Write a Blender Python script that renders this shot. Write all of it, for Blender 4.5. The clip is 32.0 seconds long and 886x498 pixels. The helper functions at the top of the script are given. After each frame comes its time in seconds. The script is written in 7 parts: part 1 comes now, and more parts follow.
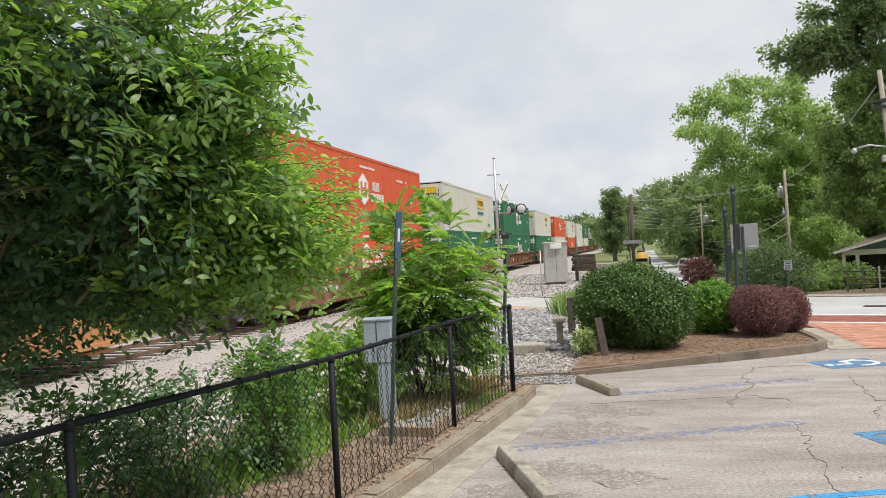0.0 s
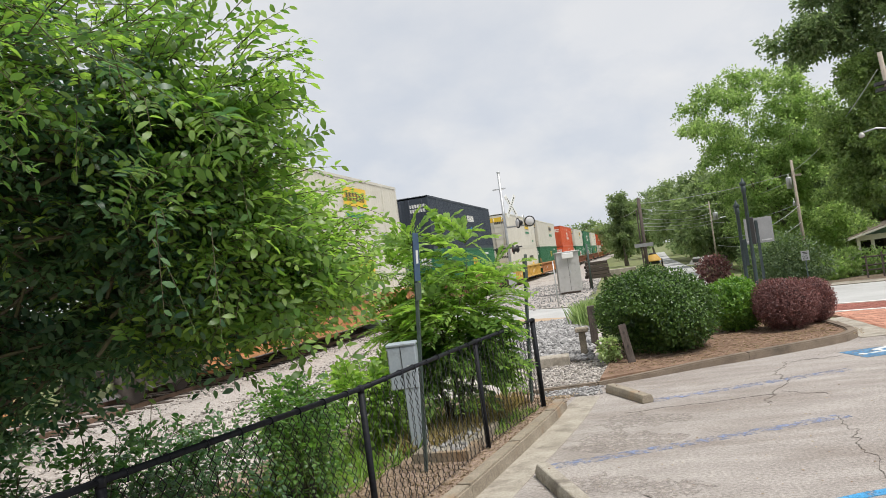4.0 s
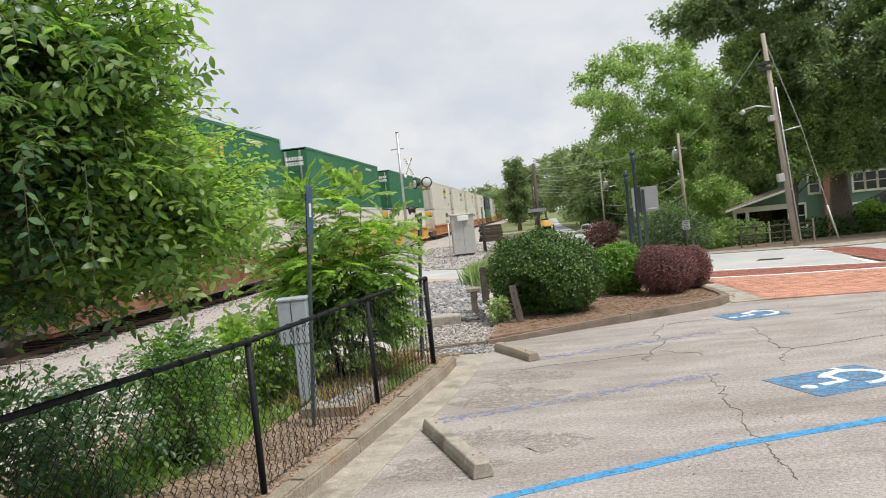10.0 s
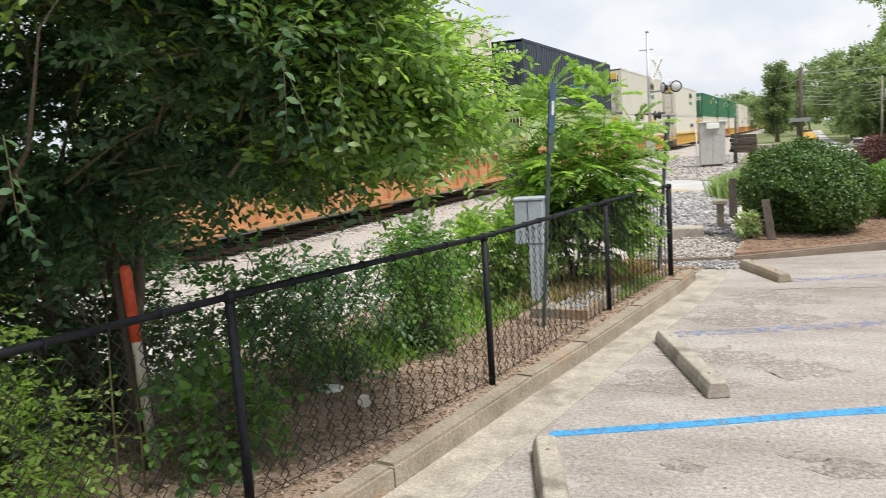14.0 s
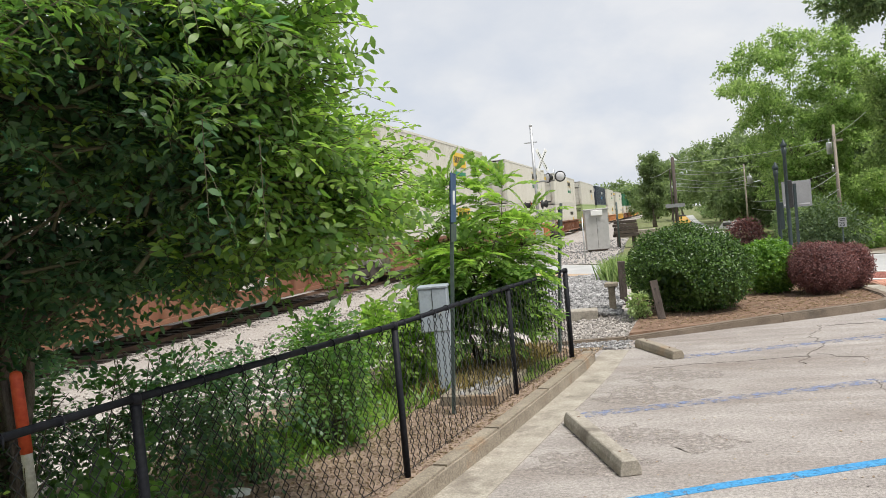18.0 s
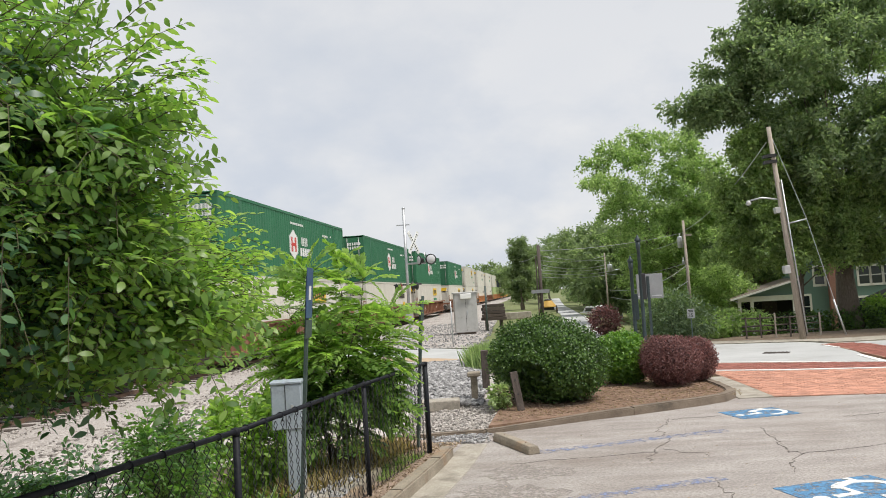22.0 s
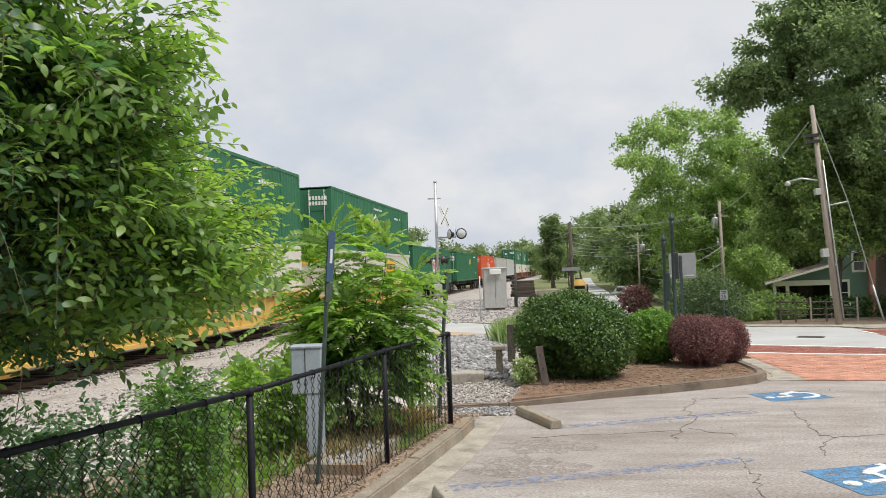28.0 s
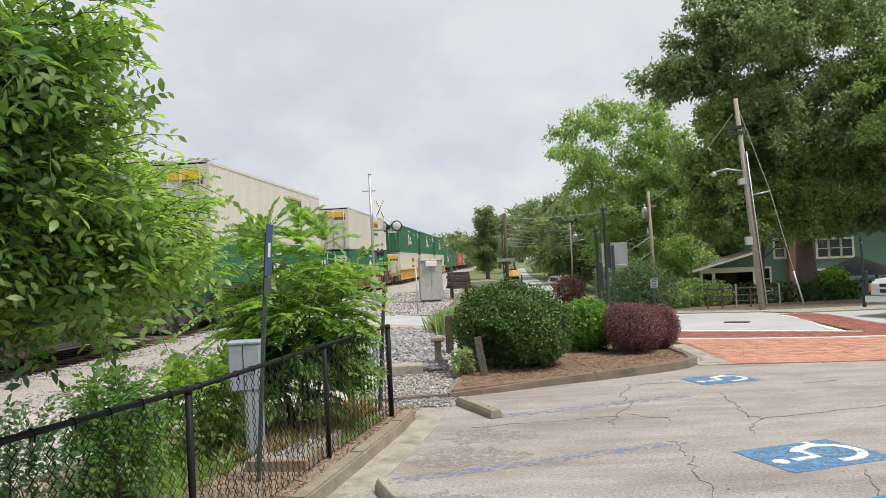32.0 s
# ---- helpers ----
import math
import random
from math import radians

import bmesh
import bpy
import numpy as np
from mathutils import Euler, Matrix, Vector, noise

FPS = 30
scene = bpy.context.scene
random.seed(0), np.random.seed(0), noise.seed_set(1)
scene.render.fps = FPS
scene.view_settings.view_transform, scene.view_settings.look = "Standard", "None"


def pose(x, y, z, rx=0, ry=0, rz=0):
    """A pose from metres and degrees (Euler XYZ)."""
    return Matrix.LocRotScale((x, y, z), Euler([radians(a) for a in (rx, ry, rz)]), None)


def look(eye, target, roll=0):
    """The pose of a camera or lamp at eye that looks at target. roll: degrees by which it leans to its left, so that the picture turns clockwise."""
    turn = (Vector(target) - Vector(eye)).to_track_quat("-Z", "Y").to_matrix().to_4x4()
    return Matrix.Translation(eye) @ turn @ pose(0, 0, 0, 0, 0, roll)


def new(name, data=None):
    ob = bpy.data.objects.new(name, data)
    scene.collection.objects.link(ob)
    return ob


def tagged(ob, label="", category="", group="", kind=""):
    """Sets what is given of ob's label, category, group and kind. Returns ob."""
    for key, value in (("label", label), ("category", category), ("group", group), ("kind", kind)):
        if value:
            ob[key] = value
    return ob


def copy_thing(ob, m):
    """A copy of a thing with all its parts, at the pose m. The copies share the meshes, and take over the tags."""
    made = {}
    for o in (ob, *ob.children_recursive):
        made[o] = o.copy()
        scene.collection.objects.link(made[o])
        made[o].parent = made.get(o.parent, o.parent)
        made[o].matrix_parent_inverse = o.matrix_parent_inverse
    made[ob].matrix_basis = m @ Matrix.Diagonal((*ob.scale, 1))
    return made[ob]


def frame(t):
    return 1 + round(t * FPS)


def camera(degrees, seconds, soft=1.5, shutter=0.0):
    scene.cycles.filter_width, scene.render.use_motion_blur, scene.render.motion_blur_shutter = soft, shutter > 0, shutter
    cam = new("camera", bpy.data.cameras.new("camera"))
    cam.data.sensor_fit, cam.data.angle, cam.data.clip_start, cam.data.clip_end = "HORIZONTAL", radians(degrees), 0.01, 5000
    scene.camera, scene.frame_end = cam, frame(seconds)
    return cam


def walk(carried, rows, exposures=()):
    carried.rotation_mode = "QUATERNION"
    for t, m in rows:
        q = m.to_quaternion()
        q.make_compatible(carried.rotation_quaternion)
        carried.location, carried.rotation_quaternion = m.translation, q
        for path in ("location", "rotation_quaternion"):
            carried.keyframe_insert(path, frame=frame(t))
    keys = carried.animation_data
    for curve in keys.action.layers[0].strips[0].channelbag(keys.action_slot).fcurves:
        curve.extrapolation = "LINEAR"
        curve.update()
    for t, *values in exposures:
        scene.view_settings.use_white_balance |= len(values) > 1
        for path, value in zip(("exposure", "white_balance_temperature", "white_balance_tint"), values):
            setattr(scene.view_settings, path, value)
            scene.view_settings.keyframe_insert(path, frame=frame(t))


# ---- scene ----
cam = camera(58.81, 32.0, soft=0.6, shutter=0.3)
PATH = [
    (0, (0.151, -0.304, 2.147), (-1.815, 9.500, 2.174), -3.01),
    (0.5, (0.139, -0.309, 2.152), (-1.816, 9.498, 2.081), -3.89),
    (1, (0.114, -0.293, 2.157), (-1.926, 9.496, 2.003), -4.80),
    (1.5, (0.120, -0.289, 2.152), (-2.040, 9.473, 1.978), -5.35),
    (2, (0.117, -0.272, 2.148), (-2.042, 9.491, 2.029), -5.99),
    (2.5, (0.084, -0.249, 2.147), (-1.985, 9.535, 2.136), -6.61),
    (4.5, (0.003, -0.149, 2.163), (-2.105, 9.620, 2.511), -8.00),
    (5, (-0.003, -0.162, 2.164), (-2.284, 9.566, 2.571), -7.77),
    (5.5, (-0.009, -0.155, 2.157), (-2.445, 9.532, 2.643), -7.61),
    (6, (-0.009, -0.163, 2.161), (-2.557, 9.491, 2.716), -7.50),
    (6.5, (-0.009, -0.176, 2.156), (-2.645, 9.451, 2.775), -7.46),
    (7, (-0.026, -0.156, 2.155), (-2.675, 9.466, 2.790), -7.25),
    (7.5, (-0.042, -0.163, 2.156), (-2.523, 9.505, 2.768), -7.14),
    (8, (-0.060, -0.168, 2.149), (-2.117, 9.603, 2.685), -7.02),
    (8.5, (-0.040, -0.168, 2.148), (-1.476, 9.721, 2.519), -6.75),
    (9, (-0.005, -0.166, 2.119), (-0.864, 9.796, 2.290), -6.48),
    (9.5, (0.000, -0.159, 2.120), (-0.576, 9.824, 2.040), -6.08),
    (10, (0.020, -0.124, 2.107), (-0.794, 9.836, 1.738), -5.84),
    (10.5, (0.018, -0.037, 2.090), (-1.434, 9.834, 1.410), -5.76),
    (11, (0.039, 0.032, 2.070), (-2.189, 9.731, 1.087), -5.75),
    (11.5, (0.059, 0.076, 2.076), (-2.774, 9.586, 0.836), -5.62),
    (12, (0.055, 0.105, 2.072), (-3.181, 9.476, 0.756), -5.22),
    (12.5, (0.063, 0.099, 2.067), (-3.472, 9.367, 0.802), -4.55),
    (13, (0.041, 0.056, 2.074), (-3.713, 9.250, 0.903), -3.72),
    (13.5, (0.023, 0.003, 2.064), (-4.052, 9.076, 1.022), -3.41),
    (14, (-0.041, 0.018, 2.054), (-3.792, 9.194, 0.740), -3.80),
    (14.5, (-0.094, 0.005, 2.061), (-2.805, 9.534, 0.698), -5.09),
    (16.5, (-0.098, 0.012, 2.038), (-2.773, 9.624, 1.368), -6.11),
    (17, (-0.118, 0.007, 2.048), (-2.698, 9.656, 1.558), -5.47),
    (17.5, (-0.129, -0.013, 2.041), (-2.636, 9.661, 1.679), -5.11),
    (18, (-0.147, -0.038, 2.049), (-2.570, 9.660, 1.776), -5.11),
    (18.5, (-0.134, -0.031, 2.047), (-2.415, 9.704, 1.871), -4.99),
    (19, (-0.158, -0.027, 2.033), (-2.181, 9.766, 1.988), -4.45),
    (19.5, (-0.120, -0.052, 2.062), (-1.819, 9.802, 2.167), -3.93),
    (20, (-0.096, -0.048, 2.066), (-1.536, 9.844, 2.345), -3.55),
    (20.5, (-0.085, -0.030, 2.134), (-1.337, 9.882, 2.563), -3.48),
    (21, (-0.057, 0.012, 2.232), (-1.169, 9.936, 2.770), -3.67),
    (21.5, (-0.006, 0.032, 2.236), (-0.978, 9.967, 2.829), -3.86),
    (22, (0.020, 0.047, 2.237), (-0.755, 10.000, 2.820), -3.59),
    (22.5, (0.031, 0.082, 2.233), (-0.535, 10.051, 2.782), -3.12),
    (23, (0.015, 0.109, 2.201), (-0.382, 10.088, 2.715), -2.61),
    (23.5, (0.044, 0.098, 2.215), (-0.278, 10.082, 2.676), -2.62),
    (24, (0.053, 0.101, 2.220), (-0.221, 10.088, 2.634), -2.76),
    (24.5, (0.050, 0.097, 2.215), (-0.260, 10.084, 2.631), -2.97),
    (25, (0.065, 0.083, 2.185), (-0.412, 10.060, 2.662), -3.38),
    (25.5, (0.075, 0.128, 2.186), (-0.717, 10.079, 2.782), -3.68),
    (27.5, (0.082, 0.235, 2.160), (-1.365, 10.119, 2.630), -2.66),
    (28, (0.077, 0.237, 2.142), (-1.117, 10.161, 2.443), -1.94),
    (28.5, (0.081, 0.233, 2.150), (-0.817, 10.190, 2.343), -1.27),
    (29, (0.068, 0.243, 2.151), (-0.587, 10.220, 2.359), -0.89),
    (29.5, (0.067, 0.272, 2.150), (-0.451, 10.254, 2.455), -0.70),
    (30, (0.043, 0.320, 2.116), (-0.398, 10.302, 2.531), -0.66),
    (30.5, (0.054, 0.286, 2.143), (-0.378, 10.267, 2.578), -0.95),
    (31, (0.044, 0.293, 2.138), (-0.387, 10.275, 2.539), -1.40),
    (31.5, (0.041, 0.271, 2.147), (-0.377, 10.258, 2.448), -1.91),
    (32, (0.019, 0.252, 2.141), (-0.351, 10.244, 2.310), -2.77),
]
walk(cam, [(t, look(eye, target, roll)) for t, eye, target, roll in PATH], exposures=[(0, 0.0), (9.5, 0.0), (11.0, 0.08), (12.5, 0.2), (14.5, 0.26), (17.0, 0.12), (20.0, 0.05), (24.0, -0.05), (32.0, -0.04)])

# ---- light: bright, thinly clouded sky and a veiled high sun ----
world = bpy.data.worlds.new("sky")
scene.world = world
world.use_nodes = True
wn, wl = world.node_tree.nodes, world.node_tree.links
wn.clear()
sky = wn.new("ShaderNodeTexSky")
sky.sky_type, sky.sun_disc = "NISHITA", False
SUN_EL, SUN_AZ = radians(62), radians(118)
sky.sun_elevation, sky.sun_rotation = SUN_EL, SUN_AZ
sky.air_density, sky.dust_density = 1.0, 2.0
way = wn.new("ShaderNodeTexCoord")
squash = wn.new("ShaderNodeMapping")
squash.inputs["Scale"].default_value = (1.0, 1.0, 1.7)
wl.new(way.outputs["Generated"], squash.inputs[0])
puffs = wn.new("ShaderNodeTexNoise")
puffs.inputs["Scale"].default_value, puffs.inputs["Detail"].default_value, puffs.inputs["Roughness"].default_value = 4.6, 8, 0.55
wl.new(squash.outputs[0], puffs.inputs[0])
veil = wn.new("ShaderNodeValToRGB")
veil.color_ramp.elements[0].position, veil.color_ramp.elements[0].color = 0.36, (7.3, 7.85, 8.8, 1)
veil.color_ramp.elements[1].position, veil.color_ramp.elements[1].color = 0.62, (10.0, 10.0, 10.1, 1)
mid = veil.color_ramp.elements.new(0.5)
mid.color = (8.5, 8.8, 9.35, 1)
wl.new(puffs.outputs[0], veil.inputs[0])
# clouds stand out low in the sky and melt into a plain veil higher up
height = wn.new("ShaderNodeSeparateXYZ")
wl.new(way.outputs["Generated"], height.inputs[0])
melt = wn.new("ShaderNodeMapRange")
melt.inputs[1].default_value, melt.inputs[2].default_value, melt.inputs[3].default_value, melt.inputs[4].default_value = 0.10, 0.42, 0.0, 0.72
wl.new(height.outputs[2], melt.inputs[0])
haze = wn.new("ShaderNodeMix")
haze.data_type = "RGBA"
haze.inputs[7].default_value = (8.5, 8.75, 9.2, 1)
wl.new(melt.outputs[0], haze.inputs[0])
wl.new(veil.outputs[0], haze.inputs[6])
heaps = wn.new("ShaderNodeTexNoise")
heaps.inputs["Scale"].default_value, heaps.inputs["Detail"].default_value, heaps.inputs["Roughness"].default_value = 8.5, 9, 0.5
wl.new(squash.outputs[0], heaps.inputs[0])
tone = wn.new("ShaderNodeValToRGB")
tone.color_ramp.elements[0].position, tone.color_ramp.elements[0].color = 0.40, (7.3, 7.9, 9.0, 1)
tone.color_ramp.elements[1].position, tone.color_ramp.elements[1].color = 0.62, (9.9, 9.9, 10.0, 1)
wl.new(heaps.outputs[0], tone.inputs[0])
low = wn.new("ShaderNodeMapRange")
low.inputs[1].default_value, low.inputs[2].default_value, low.inputs[3].default_value, low.inputs[4].default_value = 0.10, 0.30, 0.62, 0.0
wl.new(height.outputs[2], low.inputs[0])
banks = wn.new("ShaderNodeMix")
banks.data_type = "RGBA"
wl.new(low.outputs[0], banks.inputs[0])
wl.new(haze.outputs[2], banks.inputs[6])
wl.new(tone.outputs[0], banks.inputs[7])
cover = wn.new("ShaderNodeMix")
cover.data_type = "RGBA"
cover.inputs[0].default_value = 0.9
wl.new(sky.outputs[0], cover.inputs[6])
wl.new(banks.outputs[2], cover.inputs[7])
shine = wn.new("ShaderNodeBackground")
shine.inputs[1].default_value = 0.0885
wl.new(cover.outputs[2], shine.inputs[0])
wout = wn.new("ShaderNodeOutputWorld")
wl.new(shine.outputs[0], wout.inputs[0])

sun = new("sun", bpy.data.lights.new("sun", "SUN"))
sun.data.energy, sun.data.angle, sun.data.color = 4.0, radians(14), (1.0, 0.965, 0.91)
sun.matrix_world = look((0, 0, 60), (0 - math.sin(SUN_AZ) * math.cos(SUN_EL), 0 - math.cos(SUN_AZ) * math.cos(SUN_EL), 60 - math.sin(SUN_EL)))
scene.view_settings.exposure = 0.0


# ---- materials ----
def surface(name, a, b, scale=6.0, rough=0.75, bump=0.15, metal=0.0, fine=40.0, stretch=(1, 1, 1), vary=0.0, island=False, stain=None, stain_scale=1.2, stain_at=0.55, coords="Object", grit=0.0, grit_scale=130, worn=0.0):
    """A procedural surface: two colours mixed by noise at two scales, fine relief, and patches of a stain colour."""
    m = bpy.data.materials.new(name)
    m.use_nodes = True
    n, l = m.node_tree.nodes, m.node_tree.links
    bsdf = n["Principled BSDF"]
    tc = n.new("ShaderNodeTexCoord")
    mp = n.new("ShaderNodeMapping")
    mp.inputs["Scale"].default_value = stretch
    l.new(tc.outputs[coords], mp.inputs[0])
    big = n.new("ShaderNodeTexNoise")
    big.inputs["Scale"].default_value, big.inputs["Detail"].default_value = scale, 6
    l.new(mp.outputs[0], big.inputs[0])
    small = n.new("ShaderNodeTexNoise")
    small.inputs["Scale"].default_value, small.inputs["Detail"].default_value = fine, 3
    l.new(mp.outputs[0], small.inputs[0])
    add = n.new("ShaderNodeMath")
    add.operation = "MULTIPLY_ADD"
    add.inputs[1].default_value = 0.5
    l.new(small.outputs[0], add.inputs[0])
    half = n.new("ShaderNodeMath")
    half.operation = "MULTIPLY"
    half.inputs[1].default_value = 0.5
    l.new(big.outputs[0], half.inputs[0])
    l.new(half.outputs[0], add.inputs[2])
    ramp = n.new("ShaderNodeValToRGB")
    ramp.color_ramp.elements[0].position, ramp.color_ramp.elements[0].color = 0.36, (*a, 1)
    ramp.color_ramp.elements[1].position, ramp.color_ramp.elements[1].color = 0.64, (*b, 1)
    l.new(add.outputs[0], ramp.inputs[0])
    colour = ramp.outputs[0]
    if stain:
        st = n.new("ShaderNodeTexNoise")
        st.inputs["Scale"].default_value, st.inputs["Detail"].default_value, st.inputs["Roughness"].default_value = stain_scale, 8, 0.65
        l.new(mp.outputs[0], st.inputs[0])
        cut = n.new("ShaderNodeValToRGB")
        cut.color_ramp.elements[0].position, cut.color_ramp.elements[1].position = stain_at, stain_at + 0.16
        l.new(st.outputs[0], cut.inputs[0])
        mix = n.new("ShaderNodeMix")
        mix.data_type = "RGBA"
        mix.inputs[7].default_value = (*stain, 1)
        l.new(cut.outputs[0], mix.inputs[0])
        l.new(colour, mix.inputs[6])
        colour = mix.outputs[2]
    if vary:
        if island:
            src = n.new("ShaderNodeNewGeometry").outputs["Random Per Island"]
        else:
            src = n.new("ShaderNodeObjectInfo").outputs["Random"]
        rng = n.new("ShaderNodeMapRange")
        rng.inputs[3].default_value, rng.inputs[4].default_value = 1 - vary, 1 + vary
        l.new(src, rng.inputs[0])
        hsv = n.new("ShaderNodeHueSaturation")
        l.new(rng.outputs[0], hsv.inputs["Value"])
        l.new(colour, hsv.inputs["Color"])
        colour = hsv.outputs[0]
    if grit:
        # coarse speckle of single chips, lighter and darker
        sp = n.new("ShaderNodeTexNoise")
        sp.inputs["Scale"].default_value, sp.inputs["Detail"].default_value = grit_scale, 2
        l.new(tc.outputs[coords], sp.inputs[0])
        pk = n.new("ShaderNodeTexNoise")
        pk.inputs["Scale"].default_value, pk.inputs["Detail"].default_value = grit_scale * 0.33, 4
        l.new(tc.outputs[coords], pk.inputs[0])
        both = n.new("ShaderNodeMath")
        both.operation = "ADD"
        l.new(sp.outputs[0], both.inputs[0])
        l.new(pk.outputs[0], both.inputs[1])
        span = n.new("ShaderNodeMapRange")
        span.inputs[1].default_value, span.inputs[2].default_value = 0.75, 1.25
        span.inputs[3].default_value, span.inputs[4].default_value = 1 - grit, 1 + grit
        l.new(both.outputs[0], span.inputs[0])
        chip = n.new("ShaderNodeHueSaturation")
        l.new(span.outputs[0], chip.inputs["Value"])
        l.new(colour, chip.inputs["Color"])
        colour = chip.outputs[0]
    if worn:
        wr = n.new("ShaderNodeTexNoise")
        wr.inputs["Scale"].default_value, wr.inputs["Detail"].default_value, wr.inputs["Roughness"].default_value = 9.0, 9, 0.75
        l.new(tc.outputs[coords], wr.inputs[0])
        gone = n.new("ShaderNodeMapRange")
        gone.inputs[1].default_value, gone.inputs[2].default_value = worn - 0.06, worn + 0.08
        l.new(wr.outputs[0], gone.inputs[0])
        l.new(gone.outputs[0], bsdf.inputs["Alpha"])
    l.new(colour, bsdf.inputs["Base Color"])
    bsdf.inputs["Roughness"].default_value = rough
    bsdf.inputs["Metallic"].default_value = metal
    if bump:
        bp = n.new("ShaderNodeBump")
        bp.inputs["Strength"].default_value = bump
        bp.inputs["Distance"].default_value = 0.02
        l.new(add.outputs[0], bp.inputs["Height"])
        l.new(bp.outputs[0], bsdf.inputs["Normal"])
    return m


def leafage(name, dark, light, through_it=0.35, gloss=0.4, glow=(1.9, 2.1, 0.7)):
    """Leaves: each takes its own shade between two greens; some light passes through."""
    m = bpy.data.materials.new(name)
    m.use_nodes = True
    n, l = m.node_tree.nodes, m.node_tree.links
    bsdf = n["Principled BSDF"]
    geo = n.new("ShaderNodeNewGeometry")
    ramp = n.new("ShaderNodeValToRGB")
    ramp.color_ramp.elements[0].color, ramp.color_ramp.elements[1].color = (*dark, 1), (*light, 1)
    l.new(geo.outputs["Random Per Island"], ramp.inputs[0])
    l.new(ramp.outputs[0], bsdf.inputs["Base Color"])
    bsdf.inputs["Roughness"].default_value = gloss
    tr = n.new("ShaderNodeBsdfTranslucent")
    warm = n.new("ShaderNodeMix")
    warm.data_type, warm.blend_type = "RGBA", "MULTIPLY"
    warm.inputs[0].default_value = 1.0
    warm.inputs[7].default_value = (*glow, 1)
    l.new(ramp.outputs[0], warm.inputs[6])
    l.new(warm.outputs[2], tr.inputs[0])
    mix = n.new("ShaderNodeMixShader")
    mix.inputs[0].default_value = through_it
    l.new(bsdf.outputs[0], mix.inputs[1])
    l.new(tr.outputs[0], mix.inputs[2])
    l.new(mix.outputs[0], n["Material Output"].inputs[0])
    return m


def plain(name, c, rough=0.5, metal=0.0):
    m = bpy.data.materials.new(name)
    m.use_nodes = True
    b = m.node_tree.nodes["Principled BSDF"]
    b.inputs["Base Color"].default_value, b.inputs["Roughness"].default_value, b.inputs["Metallic"].default_value = (*c, 1), rough, metal
    return m


ASPHALT = surface("worn_asphalt", (0.261, 0.231, 0.211), (0.413, 0.377, 0.348), 2.2, 0.95, 0.8, fine=150, stain=(0.239, 0.203, 0.178), stain_scale=0.6, stain_at=0.5, stretch=(0.45, 1.25, 1), grit=0.36, grit_scale=95)
CONCRETE = surface("concrete", (0.261, 0.231, 0.187), (0.435, 0.396, 0.335), 4.0, 0.9, 0.35, fine=70, stain=(0.191, 0.165, 0.135), stain_scale=2.2, stain_at=0.52, grit=0.2)
KERB = surface("kerb_concrete", (0.20, 0.165, 0.123), (0.335, 0.29, 0.226), 3.5, 0.92, 0.4, fine=60, stain=(0.30, 0.175, 0.085), stain_scale=0.9, stain_at=0.53, grit=0.25)
DARK_KERB = surface("weathered_kerb", (0.13, 0.100, 0.074), (0.24, 0.19, 0.145), 3.5, 0.92, 0.4, fine=60, stain=(0.075, 0.065, 0.05), stain_scale=1.6)
ROAD = surface("road_concrete", (0.365, 0.365, 0.357), (0.470, 0.470, 0.461), 0.8, 0.9, 0.12, fine=40, stain=(0.313, 0.304, 0.287), stain_scale=0.5)
BRICK = surface("street_brick", (0.43, 0.205, 0.138), (0.54, 0.28, 0.195), 3, 0.85, 0.2, fine=60, vary=0.22)
BRICK_MANY = surface("street_brick_far", (0.43, 0.205, 0.138), (0.54, 0.28, 0.195), 3, 0.85, 0.2, fine=60, vary=0.22, island=True)
DARK_BRICK = surface("dark_street_brick", (0.235, 0.083, 0.061), (0.313, 0.117, 0.087), 3, 0.85, 0.2, fine=60, vary=0.22, island=True)
JOINT = surface("brick_joint_sand", (0.34, 0.185, 0.13), (0.44, 0.265, 0.195), 5, 0.95, 0.2)
LINE_WHITE = surface("white_road_paint", (0.66, 0.65, 0.62), (0.8, 0.79, 0.76), 4, 0.8, 0.1, stain=(0.45, 0.43, 0.4), stain_scale=3)
SYMBOL_WHITE = surface("worn_symbol_paint", (0.58, 0.58, 0.56), (0.74, 0.74, 0.72), 4, 0.8, 0.1, stain=(0.36, 0.38, 0.4), stain_scale=5, stain_at=0.58, grit=0.15, worn=0.38)
LINE_BLUE = surface("blue_road_paint", (0.035, 0.22, 0.46), (0.06, 0.30, 0.56), 4, 0.75, 0.15, stain=(0.24, 0.28, 0.31), stain_scale=5, stain_at=0.6, grit=0.25, worn=0.40)
FIELD_BLUE = surface("faded_blue_field", (0.065, 0.195, 0.35), (0.115, 0.26, 0.43), 4, 0.8, 0.15, stain=(0.26, 0.26, 0.27), stain_scale=4, stain_at=0.58, grit=0.25, worn=0.45)
FADED_BLUE = surface("faded_blue_paint", (0.25, 0.27, 0.37), (0.19, 0.25, 0.42), 3, 0.9, 0.2, stain=(0.28, 0.26, 0.25), stain_scale=3, stain_at=0.6, grit=0.3, worn=0.53)
OIL = surface("oil_stain", (0.20, 0.172, 0.152), (0.31, 0.272, 0.245), 8, 0.8, 0.5, grit=0.4, grit_scale=95, worn=0.5)
CRACK = surface("crack_filling", (0.085, 0.072, 0.062), (0.17, 0.145, 0.125), 14, 0.95, 0.3, worn=0.40)
TYRE_DIRT = surface("tyre_dirt", (0.25, 0.217, 0.193), (0.385, 0.343, 0.312), 4, 0.95, 0.6, grit=0.36, grit_scale=95, worn=0.5)
